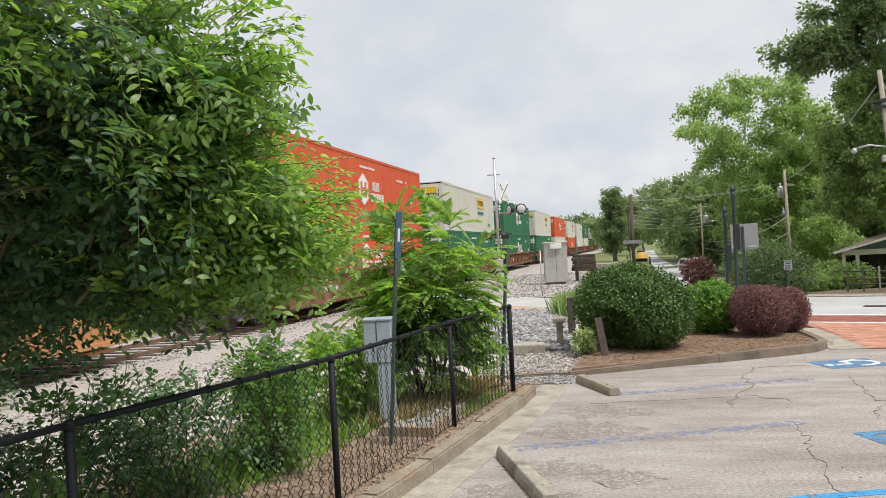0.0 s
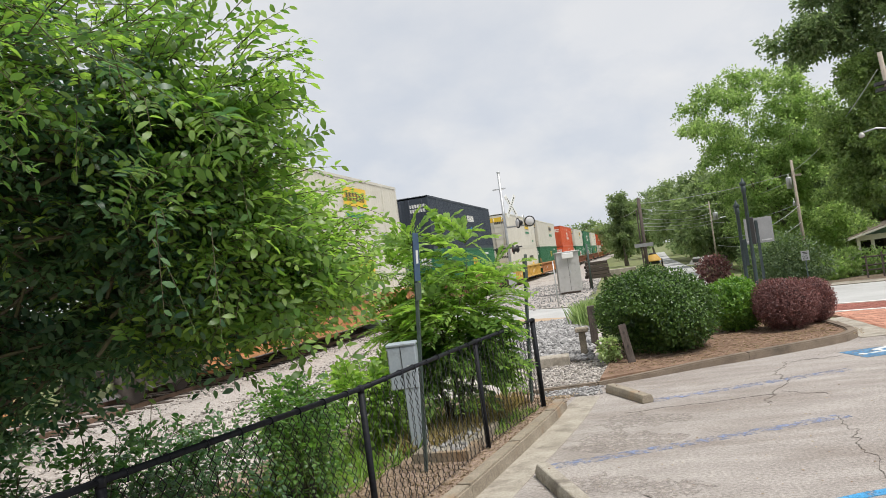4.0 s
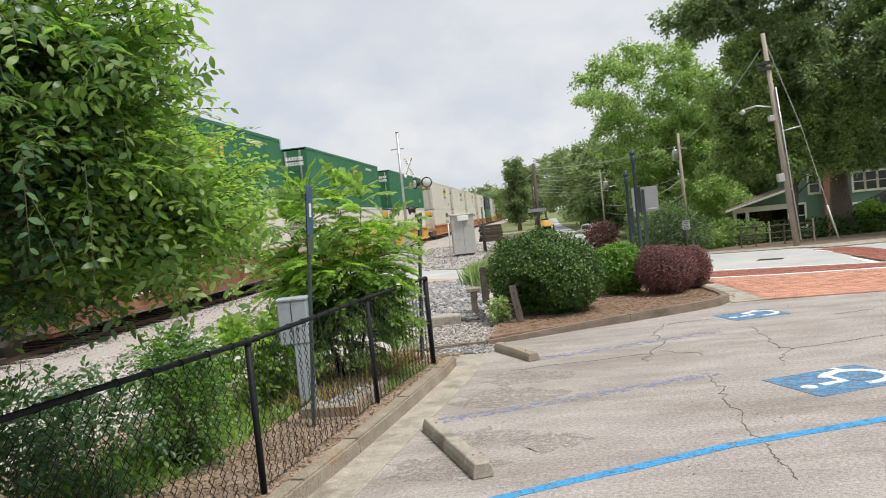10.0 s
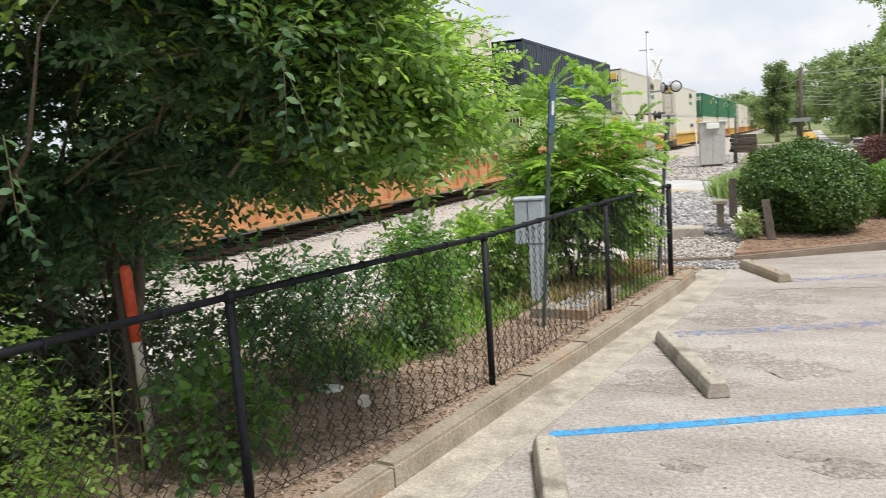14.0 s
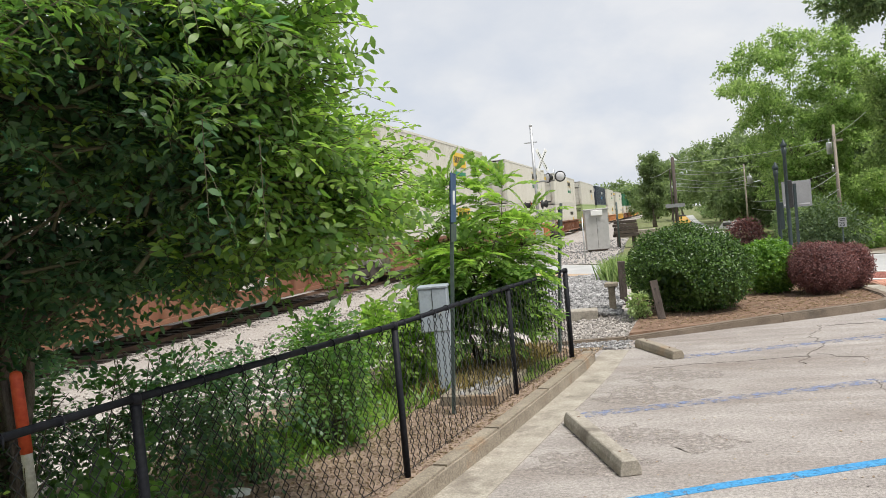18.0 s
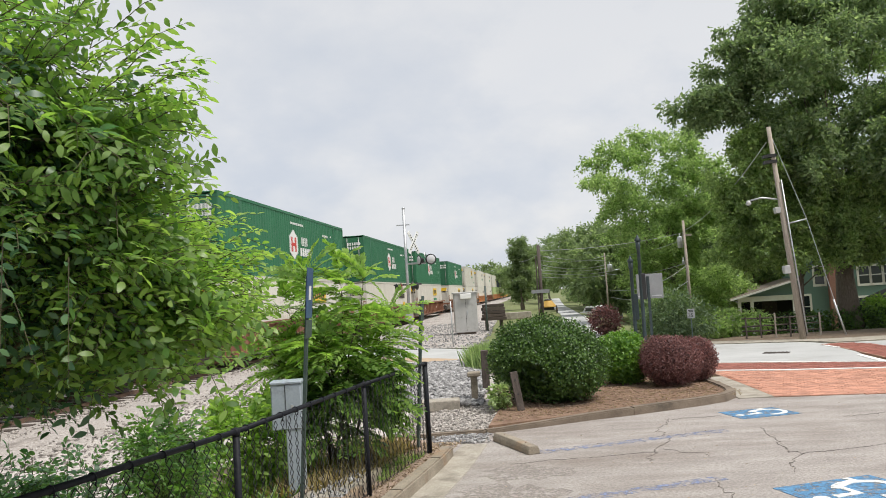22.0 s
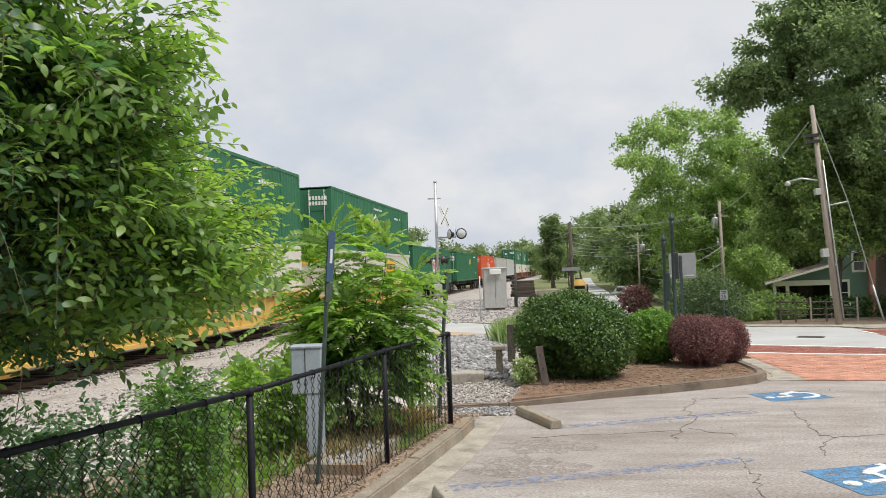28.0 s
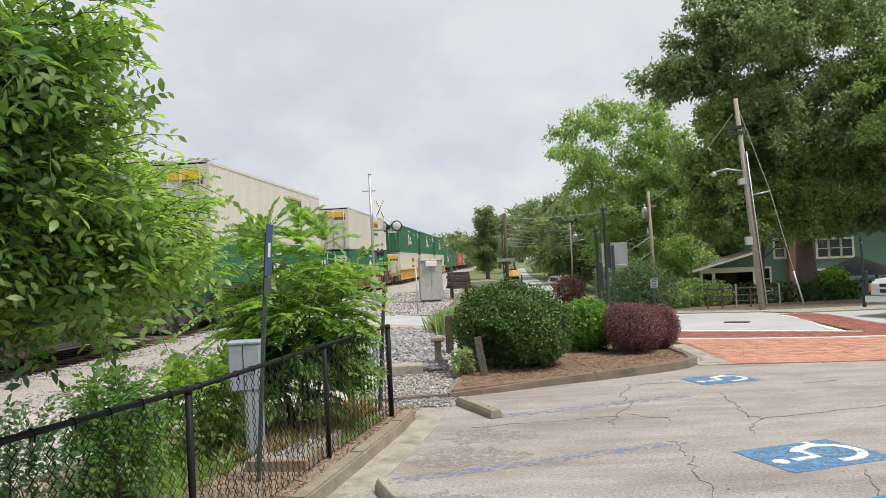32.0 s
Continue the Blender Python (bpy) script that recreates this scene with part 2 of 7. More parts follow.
SOIL = surface("leaf_litter_soil", (0.19, 0.135, 0.10), (0.40, 0.30, 0.23), 5, 0.95, 0.7, fine=60, stain=(0.30, 0.22, 0.15), stain_scale=3)
# soil made darker so that the oak's shade is in its colour
SHADED_EARTH = surface("shaded_bare_earth", (0.10, 0.072, 0.05), (0.21, 0.155, 0.11), 4, 0.95, 0.6, fine=60, stain=(0.08, 0.06, 0.04), stain_scale=1.5)
STRAW = surface("pine_straw", (0.131, 0.074, 0.048), (0.270, 0.174, 0.117), 7, 0.95, 0.6, fine=90, stain=(0.104, 0.061, 0.035), stain_scale=2)
GRAVEL = surface("gravel_ground", (0.31, 0.28, 0.255), (0.61, 0.565, 0.52), 22, 0.95, 0.8, fine=120, stain=(0.22, 0.195, 0.17), stain_scale=0.8, stain_at=0.6)
STONE_PALE = surface("pale_crushed_stone", (0.19, 0.17, 0.152), (0.45, 0.415, 0.38), 10, 0.9, 0.3, vary=0.45, island=True)
STONE = surface("crushed_stone", (0.14, 0.137, 0.134), (0.385, 0.375, 0.37), 10, 0.9, 0.3, vary=0.5, island=True)
BALLAST = surface("ballast_bed", (0.24, 0.21, 0.19), (0.50, 0.46, 0.425), 16, 0.95, 0.9, fine=90, stain=(0.113, 0.091, 0.074), stain_scale=0.7)
GRASS = surface("rough_grass", (0.085, 0.11, 0.035), (0.20, 0.22, 0.085), 1.2, 0.95, 0.6, fine=50, stain=(0.25, 0.21, 0.12), stain_scale=0.35)
DRY_DIRT = surface("orange_dirt", (0.36, 0.26, 0.17), (0.48, 0.36, 0.25), 4, 0.95, 0.3)
RAIL = surface("rail_steel", (0.16, 0.10, 0.07), (0.26, 0.17, 0.12), 8, 0.6, 0.1, metal=0.4)
TIE = surface("timber_tie", (0.05, 0.04, 0.033), (0.11, 0.085, 0.07), 6, 0.95, 0.5, vary=0.2, stretch=(1, 8, 8))
BLACK_COAT = surface("black_vinyl_coat", (0.006, 0.007, 0.010), (0.014, 0.015, 0.020), 20, 0.6, 0.1)
BLACK_COAT.node_tree.nodes["Principled BSDF"].inputs["Specular IOR Level"].default_value = 0.2
WIRE = plain("black_coated_wire", (0.010, 0.010, 0.011), 0.65)
GREY_PAINT = surface("pale_grey_enamel", (0.296, 0.339, 0.383), (0.348, 0.392, 0.435), 3, 0.45, 0.05, stain=(0.209, 0.226, 0.235), stain_scale=4)
SIGN_GREEN = surface("green_post_steel", (0.035, 0.055, 0.05), (0.07, 0.10, 0.09), 12, 0.55, 0.1)
BLUE_SIGN = surface("blue_sign_face", (0.035, 0.07, 0.17), (0.055, 0.10, 0.22), 5, 0.4, 0.0)
GALV = surface("galvanised_steel", (0.42, 0.43, 0.44), (0.56, 0.57, 0.58), 8, 0.45, 0.08, metal=0.5)
ALUMINIUM = surface("case_aluminium", (0.409, 0.405, 0.392), (0.496, 0.492, 0.479), 3, 0.5, 0.05, metal=0.25, stain=(0.331, 0.322, 0.304), stain_scale=2)
BLACK = surface("signal_black", (0.012, 0.012, 0.012), (0.03, 0.03, 0.03), 10, 0.5, 0.05)
WHITE_SIGN = surface("white_reflective_sheet", (0.72, 0.72, 0.70), (0.82, 0.82, 0.8), 4, 0.45, 0.0)
RED_LENS = plain("red_lens", (0.35, 0.015, 0.015), 0.15)
LENS_GREY = plain("clear_lens", (0.55, 0.55, 0.56), 0.12)
LAMP_IRON = surface("dark_green_iron", (0.014, 0.026, 0.028), (0.035, 0.055, 0.058), 12, 0.45, 0.1)
POLE_WOOD = surface("grey_pole_wood", (0.24, 0.20, 0.165), (0.42, 0.37, 0.31), 5, 0.9, 0.4, stretch=(6, 6, 0.6))
DARK_WOOD = surface("dark_weathered_wood", (0.045, 0.035, 0.03), (0.13, 0.105, 0.09), 6, 0.9, 0.5, stretch=(5, 5, 1))
BARK = surface("bark", (0.09, 0.07, 0.055), (0.22, 0.18, 0.145), 7, 0.95, 0.8, stretch=(4, 4, 1))
TWIG = surface("twig_bark", (0.05, 0.045, 0.025), (0.11, 0.10, 0.05), 12, 0.9, 0.3)
ORANGE_PAINT = surface("orange_marker_paint", (0.55, 0.065, 0.025), (0.68, 0.12, 0.045), 6, 0.6, 0.2, stain=(0.42, 0.05, 0.03), stain_scale=7)
MARKER_WHITE = surface("dirty_white_paint", (0.46, 0.43, 0.37), (0.68, 0.65, 0.59), 5, 0.7, 0.3, stain=(0.25, 0.2, 0.15), stain_scale=6)
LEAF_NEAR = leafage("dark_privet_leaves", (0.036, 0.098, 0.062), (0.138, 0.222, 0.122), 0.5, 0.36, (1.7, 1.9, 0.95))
LEAF_DARK = leafage("dark_shrub_leaves", (0.038, 0.105, 0.056), (0.12, 0.22, 0.105), 0.45, 0.4, (1.9, 2.05, 0.75))
LEAF_LIME = leafage("lime_young_sunlit_leaves", (0.14, 0.25, 0.055), (0.315, 0.44, 0.125), 0.54, 0.42, (1.7, 1.85, 0.9))
# leaf green with sunlight put into the colour, paired with the dark LEAF_NEAR
LEAF_LIT = leafage("yellow_green_lit_leaves", (0.075, 0.160, 0.040), (0.235, 0.345, 0.105), 0.54, 0.4, (1.75, 1.9, 0.85))
LEAF_MID = leafage("mid_green_leaves", (0.05, 0.125, 0.035), (0.16, 0.285, 0.08), 0.48, 0.4, (1.75, 1.9, 0.85))
LEAF_OAK = leafage("oak_leaves", (0.10, 0.155, 0.08), (0.265, 0.33, 0.18), 0.58, 0.5, (1.6, 1.7, 1.1))
LEAF_PECAN = leafage("fresh_tree_leaves", (0.14, 0.22, 0.085), (0.37, 0.455, 0.235), 0.64, 0.5, (1.7, 1.8, 1.05))
LEAF_OLIVE = leafage("olive_tree_leaves", (0.135, 0.205, 0.085), (0.32, 0.41, 0.195), 0.6, 0.5, (1.7, 1.75, 0.95))
LEAF_FAR = leafage("far_wood_leaves", (0.115, 0.165, 0.085), (0.25, 0.305, 0.185), 0.6, 0.6, (1.7, 1.8, 1.05))
LEAF_HOLLY = leafage("clipped_holly_leaves", (0.012, 0.042, 0.008), (0.105, 0.195, 0.034), 0.16, 0.42)
LEAF_BRIGHT = leafage("bright_hedge_leaves", (0.050, 0.135, 0.020), (0.20, 0.34, 0.062), 0.3, 0.45)
LEAF_MAROON = leafage("maroon_leaves", (0.062, 0.030, 0.030), (0.29, 0.145, 0.135), 0.25, 0.5, (1.9, 1.4, 1.2))
LEAF_PALE = leafage("variegated_leaves", (0.22, 0.32, 0.12), (0.52, 0.60, 0.33), 0.45, 0.5, (1.4, 1.5, 0.9))
LEAF_GREY = leafage("grey_green_leaves", (0.06, 0.10, 0.05), (0.16, 0.22, 0.12), 0.3, 0.5)
LITTER = leafage("brown_fallen_leaves", (0.16, 0.105, 0.077), (0.46, 0.36, 0.29), 0.15, 0.8)
STRAW_BLADE = leafage("dry_grass_blades", (0.20, 0.15, 0.075), (0.42, 0.33, 0.18), 0.3, 0.7)


# ---- mesh tools ----
def part(name, bm, material, parent=None, label=""):
    """Links a bmesh (or a mesh) as one mesh object, under a thing if one is given."""
    if isinstance(bm, bpy.types.Mesh):
        me = bm
    else:
        me = bpy.data.meshes.new(name)
        bm.to_mesh(me)
        bm.free()
    if material and not me.materials:
        me.materials.append(material)
    ob = new(name, me)
    if parent:
        ob.parent = parent
    if label:
        tagged(ob, label)
    return ob


def thing(name, m, label, category, group=""):
    e = new(name)
    e.matrix_world = m
    e.empty_display_size = 0.2
    return tagged(e, label, category, group)


def box(bm, x0, x1, y0, y1, z0, z1, bevel=0.0):
    vs = [bm.verts.new(p) for p in ((x0, y0, z0), (x1, y0, z0), (x1, y1, z0), (x0, y1, z0), (x0, y0, z1), (x1, y0, z1), (x1, y1, z1), (x0, y1, z1))]
    fs = [bm.faces.new([vs[i] for i in f]) for f in ((3, 2, 1, 0), (4, 5, 6, 7), (0, 1, 5, 4), (1, 2, 6, 5), (2, 3, 7, 6), (3, 0, 4, 7))]
    if bevel:
        edges = list({e for f in fs for e in f.edges})
        bmesh.ops.bevel(bm, geom=edges, offset=bevel, segments=1, affect="EDGES")
    return bm


def boxes(*rows, bevel=0.0):
    bm = bmesh.new()
    for r in rows:
        box(bm, *r, bevel=bevel)
    return bm


def tube(bm, pts, radii, n=8, caps=True):
    """A round bar along points, with a radius at each."""
    rings = []
    pts = [Vector(p) for p in pts]
    for i, p in enumerate(pts):
        d = (pts[min(i + 1, len(pts) - 1)] - pts[max(i - 1, 0)]).normalized()
        a = d.orthogonal().normalized() if abs(d.z) < 0.999 else Vector((1, 0, 0))
        if i and abs(d.z) < 0.999:
            a = (rings_axis - d * rings_axis.dot(d)).normalized()
        rings_axis = a
        b = d.cross(a)
        r = radii[i] if isinstance(radii, (list, tuple)) else radii
        rings.append([bm.verts.new(p + (a * math.cos(t) + b * math.sin(t)) * r) for t in (2 * math.pi * k / n for k in range(n))])
    for q, s in zip(rings, rings[1:]):
        for k in range(n):
            f = bm.faces.new((q[k], q[(k + 1) % n], s[(k + 1) % n], s[k]))
            f.smooth = n > 5
    if caps:
        bm.faces.new(rings[0][::-1])
        bm.faces.new(rings[-1])
    return bm


def tubes(*rows, n=8):
    bm = bmesh.new()
    for pts, r in rows:
        tube(bm, pts, r, n)
    return bm


def lathe(profile, n=20):
    """A turned form from (radius, height) pairs."""
    bm = bmesh.new()
    rings = [[bm.verts.new((r * math.cos(2 * math.pi * k / n), r * math.sin(2 * math.pi * k / n), z)) for k in range(n)] for r, z in profile]
    for q, s in zip(rings, rings[1:]):
        for k in range(n):
            bm.faces.new((q[k], q[(k + 1) % n], s[(k + 1) % n], s[k])).smooth = True
    bm.faces.new(rings[0][::-1])
    bm.faces.new(rings[-1])
    return bm


def slab(points, z0, z1):
    """A flat plate with the outline of points (counter-clockwise)."""
    bm = bmesh.new()
    lo, hi = [bm.verts.new((x, y, z0)) for x, y in points], [bm.verts.new((x, y, z1)) for x, y in points]
    bm.faces.new(hi)
    bm.faces.new(lo[::-1])
    for k in range(len(points)):
        j = (k + 1) % len(points)
        bm.faces.new((lo[k], lo[j], hi[j], hi[k]))
    return bm


def ribbon(line, half, z0, z1):
    """A bar of even width that follows a line in plan."""
    left, right = [], []
    for i, (x, y) in enumerate(line):
        a, b = line[max(i - 1, 0)], line[min(i + 1, len(line) - 1)]
        dx, dy = b[0] - a[0], b[1] - a[1]
        n = math.hypot(dx, dy)
        w = half[i] if isinstance(half, list) else half
        left.append((x - dy / n * w, y + dx / n * w))
        right.append((x + dy / n * w, y - dx / n * w))
    bm = bmesh.new()
    rows = [[bm.verts.new((*p, z)) for p, z in ((l, z0), (l, z1), (r, z1), (r, z0))] for l, r in zip(left, right)]
    for q, s in zip(rows, rows[1:]):
        for k in range(4):
            bm.faces.new((q[k], s[k], s[(k + 1) % 4], q[(k + 1) % 4]))
    bm.faces.new(rows[0])
    bm.faces.new(rows[-1][::-1])
    bmesh.ops.recalc_face_normals(bm, faces=bm.faces)
    return bm


RNG = np.random.default_rng(7)


def unit(v):
    return v / np.maximum(np.linalg.norm(v, axis=-1, keepdims=True), 1e-9)


def leaf_mesh(name, base, axis, normal, length, width):
    """Many rounded, pointed leaves in one mesh, each arched along its length: rows of base points, directions and normals."""
    n = len(base)
    axis = unit(axis)
    side = unit(np.cross(axis, normal))
    up = np.cross(side, axis)
    L, W = np.broadcast_to(length, n)[:, None], np.broadcast_to(width, n)[:, None]
    rim = [base]
    for u, w in ((0.2, 0.33), (0.5, 0.5), (0.8, 0.3), (1.0, 0.0), (0.8, -0.3), (0.5, -0.5), (0.2, -0.33)):
        rim.append(base + axis * L * u + side * W * w + up * (0.10 * L * (1 - (2 * u - 0.8) ** 2)))
    v = np.stack(rim, 1).reshape(-1, 3)
    k = (np.arange(n) * 8)[:, None]
    f = np.concatenate([k + q for q in ([0, 1, 7, 7], [1, 2, 6, 7], [2, 3, 5, 6], [3, 4, 5, 5])], 1).reshape(-1, 4)
    me = bpy.data.meshes.new(name)
    me.from_pydata(v.tolist(), [], [q[:3] if q[2] == q[3] else q for q in f.tolist()])
    me.shade_smooth()
    return me


def small_leaves(name, base, axis, normal, length, width):
    """Leaves for far crowns: folded diamonds."""
    n = len(base)
    axis = unit(axis)
    side = unit(np.cross(axis, normal))
    up = np.cross(side, axis)
    L, W = np.broadcast_to(length, n)[:, None], np.broadcast_to(width, n)[:, None]
    v = np.stack([base, base + axis * L * 0.45 + side * W * 0.5 + up * W * 0.15, base + axis * L - up * L * 0.12, base + axis * L * 0.45 - side * W * 0.5 + up * W * 0.15], 1).reshape(-1, 3)
    k = (np.arange(n) * 4)[:, None]
    f = np.concatenate([k + [0, 1, 2], k + [0, 2, 3]], 1).reshape(-1, 3)
    me = bpy.data.meshes.new(name)
    me.from_pydata(v.tolist(), [], f.tolist())
    return me


def canopy(name, count, clumps, size, material, parent, pads=9, wide=0.6, core=0.07):
    """A leafy crown: each clump breaks up into boughs that reach outwards, and each bough into tufts of leaves."""
    c = np.array(clumps, float)
    pc = np.repeat(c, pads, 0)
    d = unit(RNG.normal(size=(len(pc), 3)) + [0, 0, 0.2])
    centre = pc[:, :3] + d * pc[:, 3:] * (0.35 + 0.75 * RNG.random((len(pc), 1)))
    out = unit(d * [1, 1, 0.45] + RNG.normal(size=d.shape) * 0.25 - [0, 0, 0.05])
    side = unit(np.cross(out, RNG.normal(size=d.shape) * 0.3 + [0, 0, 1.0]))
    up = np.cross(side, out)
    rad = pc[:, 3] * (0.34 + 0.3 * RNG.random(len(pc)))
    tufts = count // 8
    w = rad ** 2
    pick = RNG.choice(len(pc), tufts, p=w / w.sum())
    g = np.clip(RNG.normal(size=(tufts, 3)) * 0.5, -1.25, 1.25)
    r = rad[pick][:, None]
    p = centre[pick] + (out[pick] * g[:, :1] + side[pick] * g[:, 1:2] * 0.75 + up[pick] * g[:, 2:] * 0.3) * r
    p, way = np.repeat(p, 8, 0), np.repeat(out[pick], 8, 0)
    spin = RNG.normal(size=p.shape)
    p = p + spin * size * 0.55
    axis = unit(way * 0.5 + spin * 0.8 - [0, 0, 0.25])
    nrm = unit(RNG.normal(size=p.shape) * 0.75 + [0, 0, 0.75])
    L = size * (0.6 + 0.8 * RNG.random(len(p)))
    # larger shaded leaves fill the hearts of the clumps
    k = int(count * core)
    q = c[RNG.choice(len(c), k)]
    hp = q[:, :3] + RNG.normal(size=(k, 3)) * q[:, 3:] * 0.3
    p, axis, nrm = np.concatenate([p, hp]), np.concatenate([axis, unit(RNG.normal(size=hp.shape))]), np.concatenate([nrm, unit(RNG.normal(size=hp.shape))])
    L = np.concatenate([L, np.full(k, size * 1.7)])
    return tagged(part(name, small_leaves(name, p, axis, nrm, L, L * wide), material, parent), kind="stuff")


def blobs(count, clumps, shell=0.55):
    """Random points in ellipsoids (x, y, z, rx, ry, rz), denser towards their outsides; and the way out at each."""
    c = np.array(clumps, float)
    vol = (c[:, 3] * c[:, 4] * c[:, 5]) ** 0.8
    pick = RNG.choice(len(c), count, p=vol / vol.sum())
    d = unit(RNG.normal(size=(count, 3)))
    r = (shell + (1 - shell) * RNG.random(count)[:, None]) * (0.82 + 0.3 * RNG.random(count)[:, None])
    return c[pick, :3] + d * c[pick, 3:] * r, d


def foliage(name, count, clumps, size, material, parent, shell=0.55, droop=0.3, label="", wide=0.6):
    p, d = blobs(count, clumps, shell)
    axis = unit(d + RNG.normal(size=p.shape) * 0.7 - [0, 0, droop])
    nrm = unit(d * 0.6 + RNG.normal(size=p.shape) * 0.6 + [0, 0, 0.8])
    L = size * (0.6 + 0.8 * RNG.random(count))
    ob = part(name, small_leaves(name, p, axis, nrm, L, L * wide), material, parent, label)
    return tagged(ob, kind="stuff")


def sprays(name, starts, ways, reach, leaves, size, material, parent, droop=0.5, wide=0.42, label="", stem=TWIG, face=None, rough=1.0):
    """Feathered twigs: leaves in two rows along arching twigs, their blades turned towards face if it is given."""
    n = len(starts)
    ways = unit(ways)
    reach = np.broadcast_to(reach, n)[:, None]
    base, axis, nrm = [], [], []
    side = unit(np.cross(ways, RNG.normal(size=(n, 3)) * 0.35 + [0, 0, 1.0]))
    up = unit(np.cross(side, ways))
    if face is not None:
        up = unit(up * 0.6 + face * 0.8)
        side = unit(np.cross(ways, up))
        up = unit(np.cross(side, ways))
    for i in range(leaves):
        u = (i + 0.6) / leaves
        p = starts + ways * reach * u - np.array([0, 0, 1.0]) * droop * reach * u * u
        s = 1.0 if i % 2 else -1.0
        fwd = unit(ways - np.array([0, 0, 2.0]) * droop * u)
        base.append(p)
        axis.append(unit(fwd * (0.55 + 0.3 * u) + side * s + RNG.normal(size=(n, 3)) * 0.22 * rough))
        nrm.append(up + RNG.normal(size=(n, 3)) * 0.28 * rough)
    base, axis, nrm = (np.concatenate(q) for q in (base, axis, nrm))
    L = size * (0.7 + 0.6 * RNG.random(len(base)))
    ob = tagged(part(name, leaf_mesh(name, base, axis, nrm, L, L * wide), material, parent, label), kind="stuff")
    # the twigs: thin three-sided bars in three joints
    u = np.array([0.0, 0.5, 1.0])
    pts = starts[:, None] + ways[:, None] * reach[:, None] * u[None, :, None] - np.array([0, 0, 1.0]) * droop * (reach[:, None] * (u * u)[None, :, None])
    ring = np.stack([side * math.cos(a) + up * math.sin(a) for a in (0, 2.094, 4.189)], 1)
    thick = np.array([0.0028, 0.002, 0.001]) * (size / 0.05) ** 0.5
    v = (pts[:, :, None, :] + ring[:, None] * thick[None, :, None, None]).reshape(-1, 3)
    k = (np.arange(n) * 9)[:, None]
    f = np.concatenate([k + [j * 3 + a, j * 3 + (a + 1) % 3, j * 3 + 3 + (a + 1) % 3, j * 3 + 3 + a] for j in (0, 1) for a in range(3)], 1).reshape(-1, 4)
    me = bpy.data.meshes.new("twig_growth")
    me.from_pydata(v.tolist(), [], f.tolist())
    tagged(part("twig_growth", me, stem, parent), kind="stuff")
    return ob


def limbs(name, root, tips, r0, material, parent, joints=5, wob=0.25, seed=1):
    """A trunk with limbs from one root to many tips, tapered and a little crooked."""
    rnd = random.Random(seed)
    bm = bmesh.new()
    for base, tip, r in tips:
        base, tip = Vector(base), Vector(tip)
        n = joints
        pts = []
        for i in range(n + 1):
            u = i / n
            p = base.lerp(tip, u)
            k = math.sin(u * math.pi) * wob * (tip - base).length * 0.15
            pts.append(p + Vector((rnd.uniform(-k, k), rnd.uniform(-k, k), rnd.uniform(0, k))))
        tube(bm, pts, [r * (1 - 0.94 * i / n) for i in range(n + 1)], 7)
    return part(name, bm, material, parent)


# ---- the ground, lot, roads ----
def ground_height(x, y):
    """The land falls a little behind the street, towards the green house."""
    a = min(max((y - 30.5) / 10.0, 0), 1) * min(max((x - 6.5) / 3.5, 0), 1) * (1 - min(max((y - 64) / 40, 0), 1))
    return -0.05 - 1.5 * a * a * (3 - 2 * a)


def build_ground():
    xs = [-900, -300, -120, -60, -30, -20, -14] + [-13 + i for i in range(0, 44)] + [36, 50, 90, 200, 900]
    ys = [-900, -200, -60, -20, -8] + [-4 + 2 * i for i in range(0, 14)] + [25 + i for i in range(0, 16)] + [44, 50, 60, 75, 90, 110, 140, 200, 400, 1500]
    v = [(x, y, ground_height(x, y)) for y in ys for x in xs]
    w = len(xs)
    f = [(j * w + i, j * w + i + 1, (j + 1) * w + i + 1, (j + 1) * w + i) for j in range(len(ys) - 1) for i in range(w - 1)]
    me = bpy.data.meshes.new("ground")
    me.from_pydata(v, [], f)
    tagged(part("ground", me, GRASS), "patchy green and tan rough grass and bare earth", "ground", kind="structure")


KERB_A = [(-4.15, -5.0), (-3.12, -0.3), (-2.20, 4.1), (-1.85, 6.0), (-1.62, 7.1), (-1.33, 8.7), (-1.05, 10.3), (-0.955, 11.05)]
KERB_B = [(-3.2, 12.15), (-2.2, 12.40), (-1.27, 12.60), (-0.48, 12.72), (0.40, 13.10), (1.19, 13.50), (2.0, 13.83), (2.65, 14.15), (3.30, 14.48), (3.78, 14.80), (4.03, 15.16), (4.11, 15.66), (4.10, 16.4), (4.06, 17.3), (4.0, 18.4)]


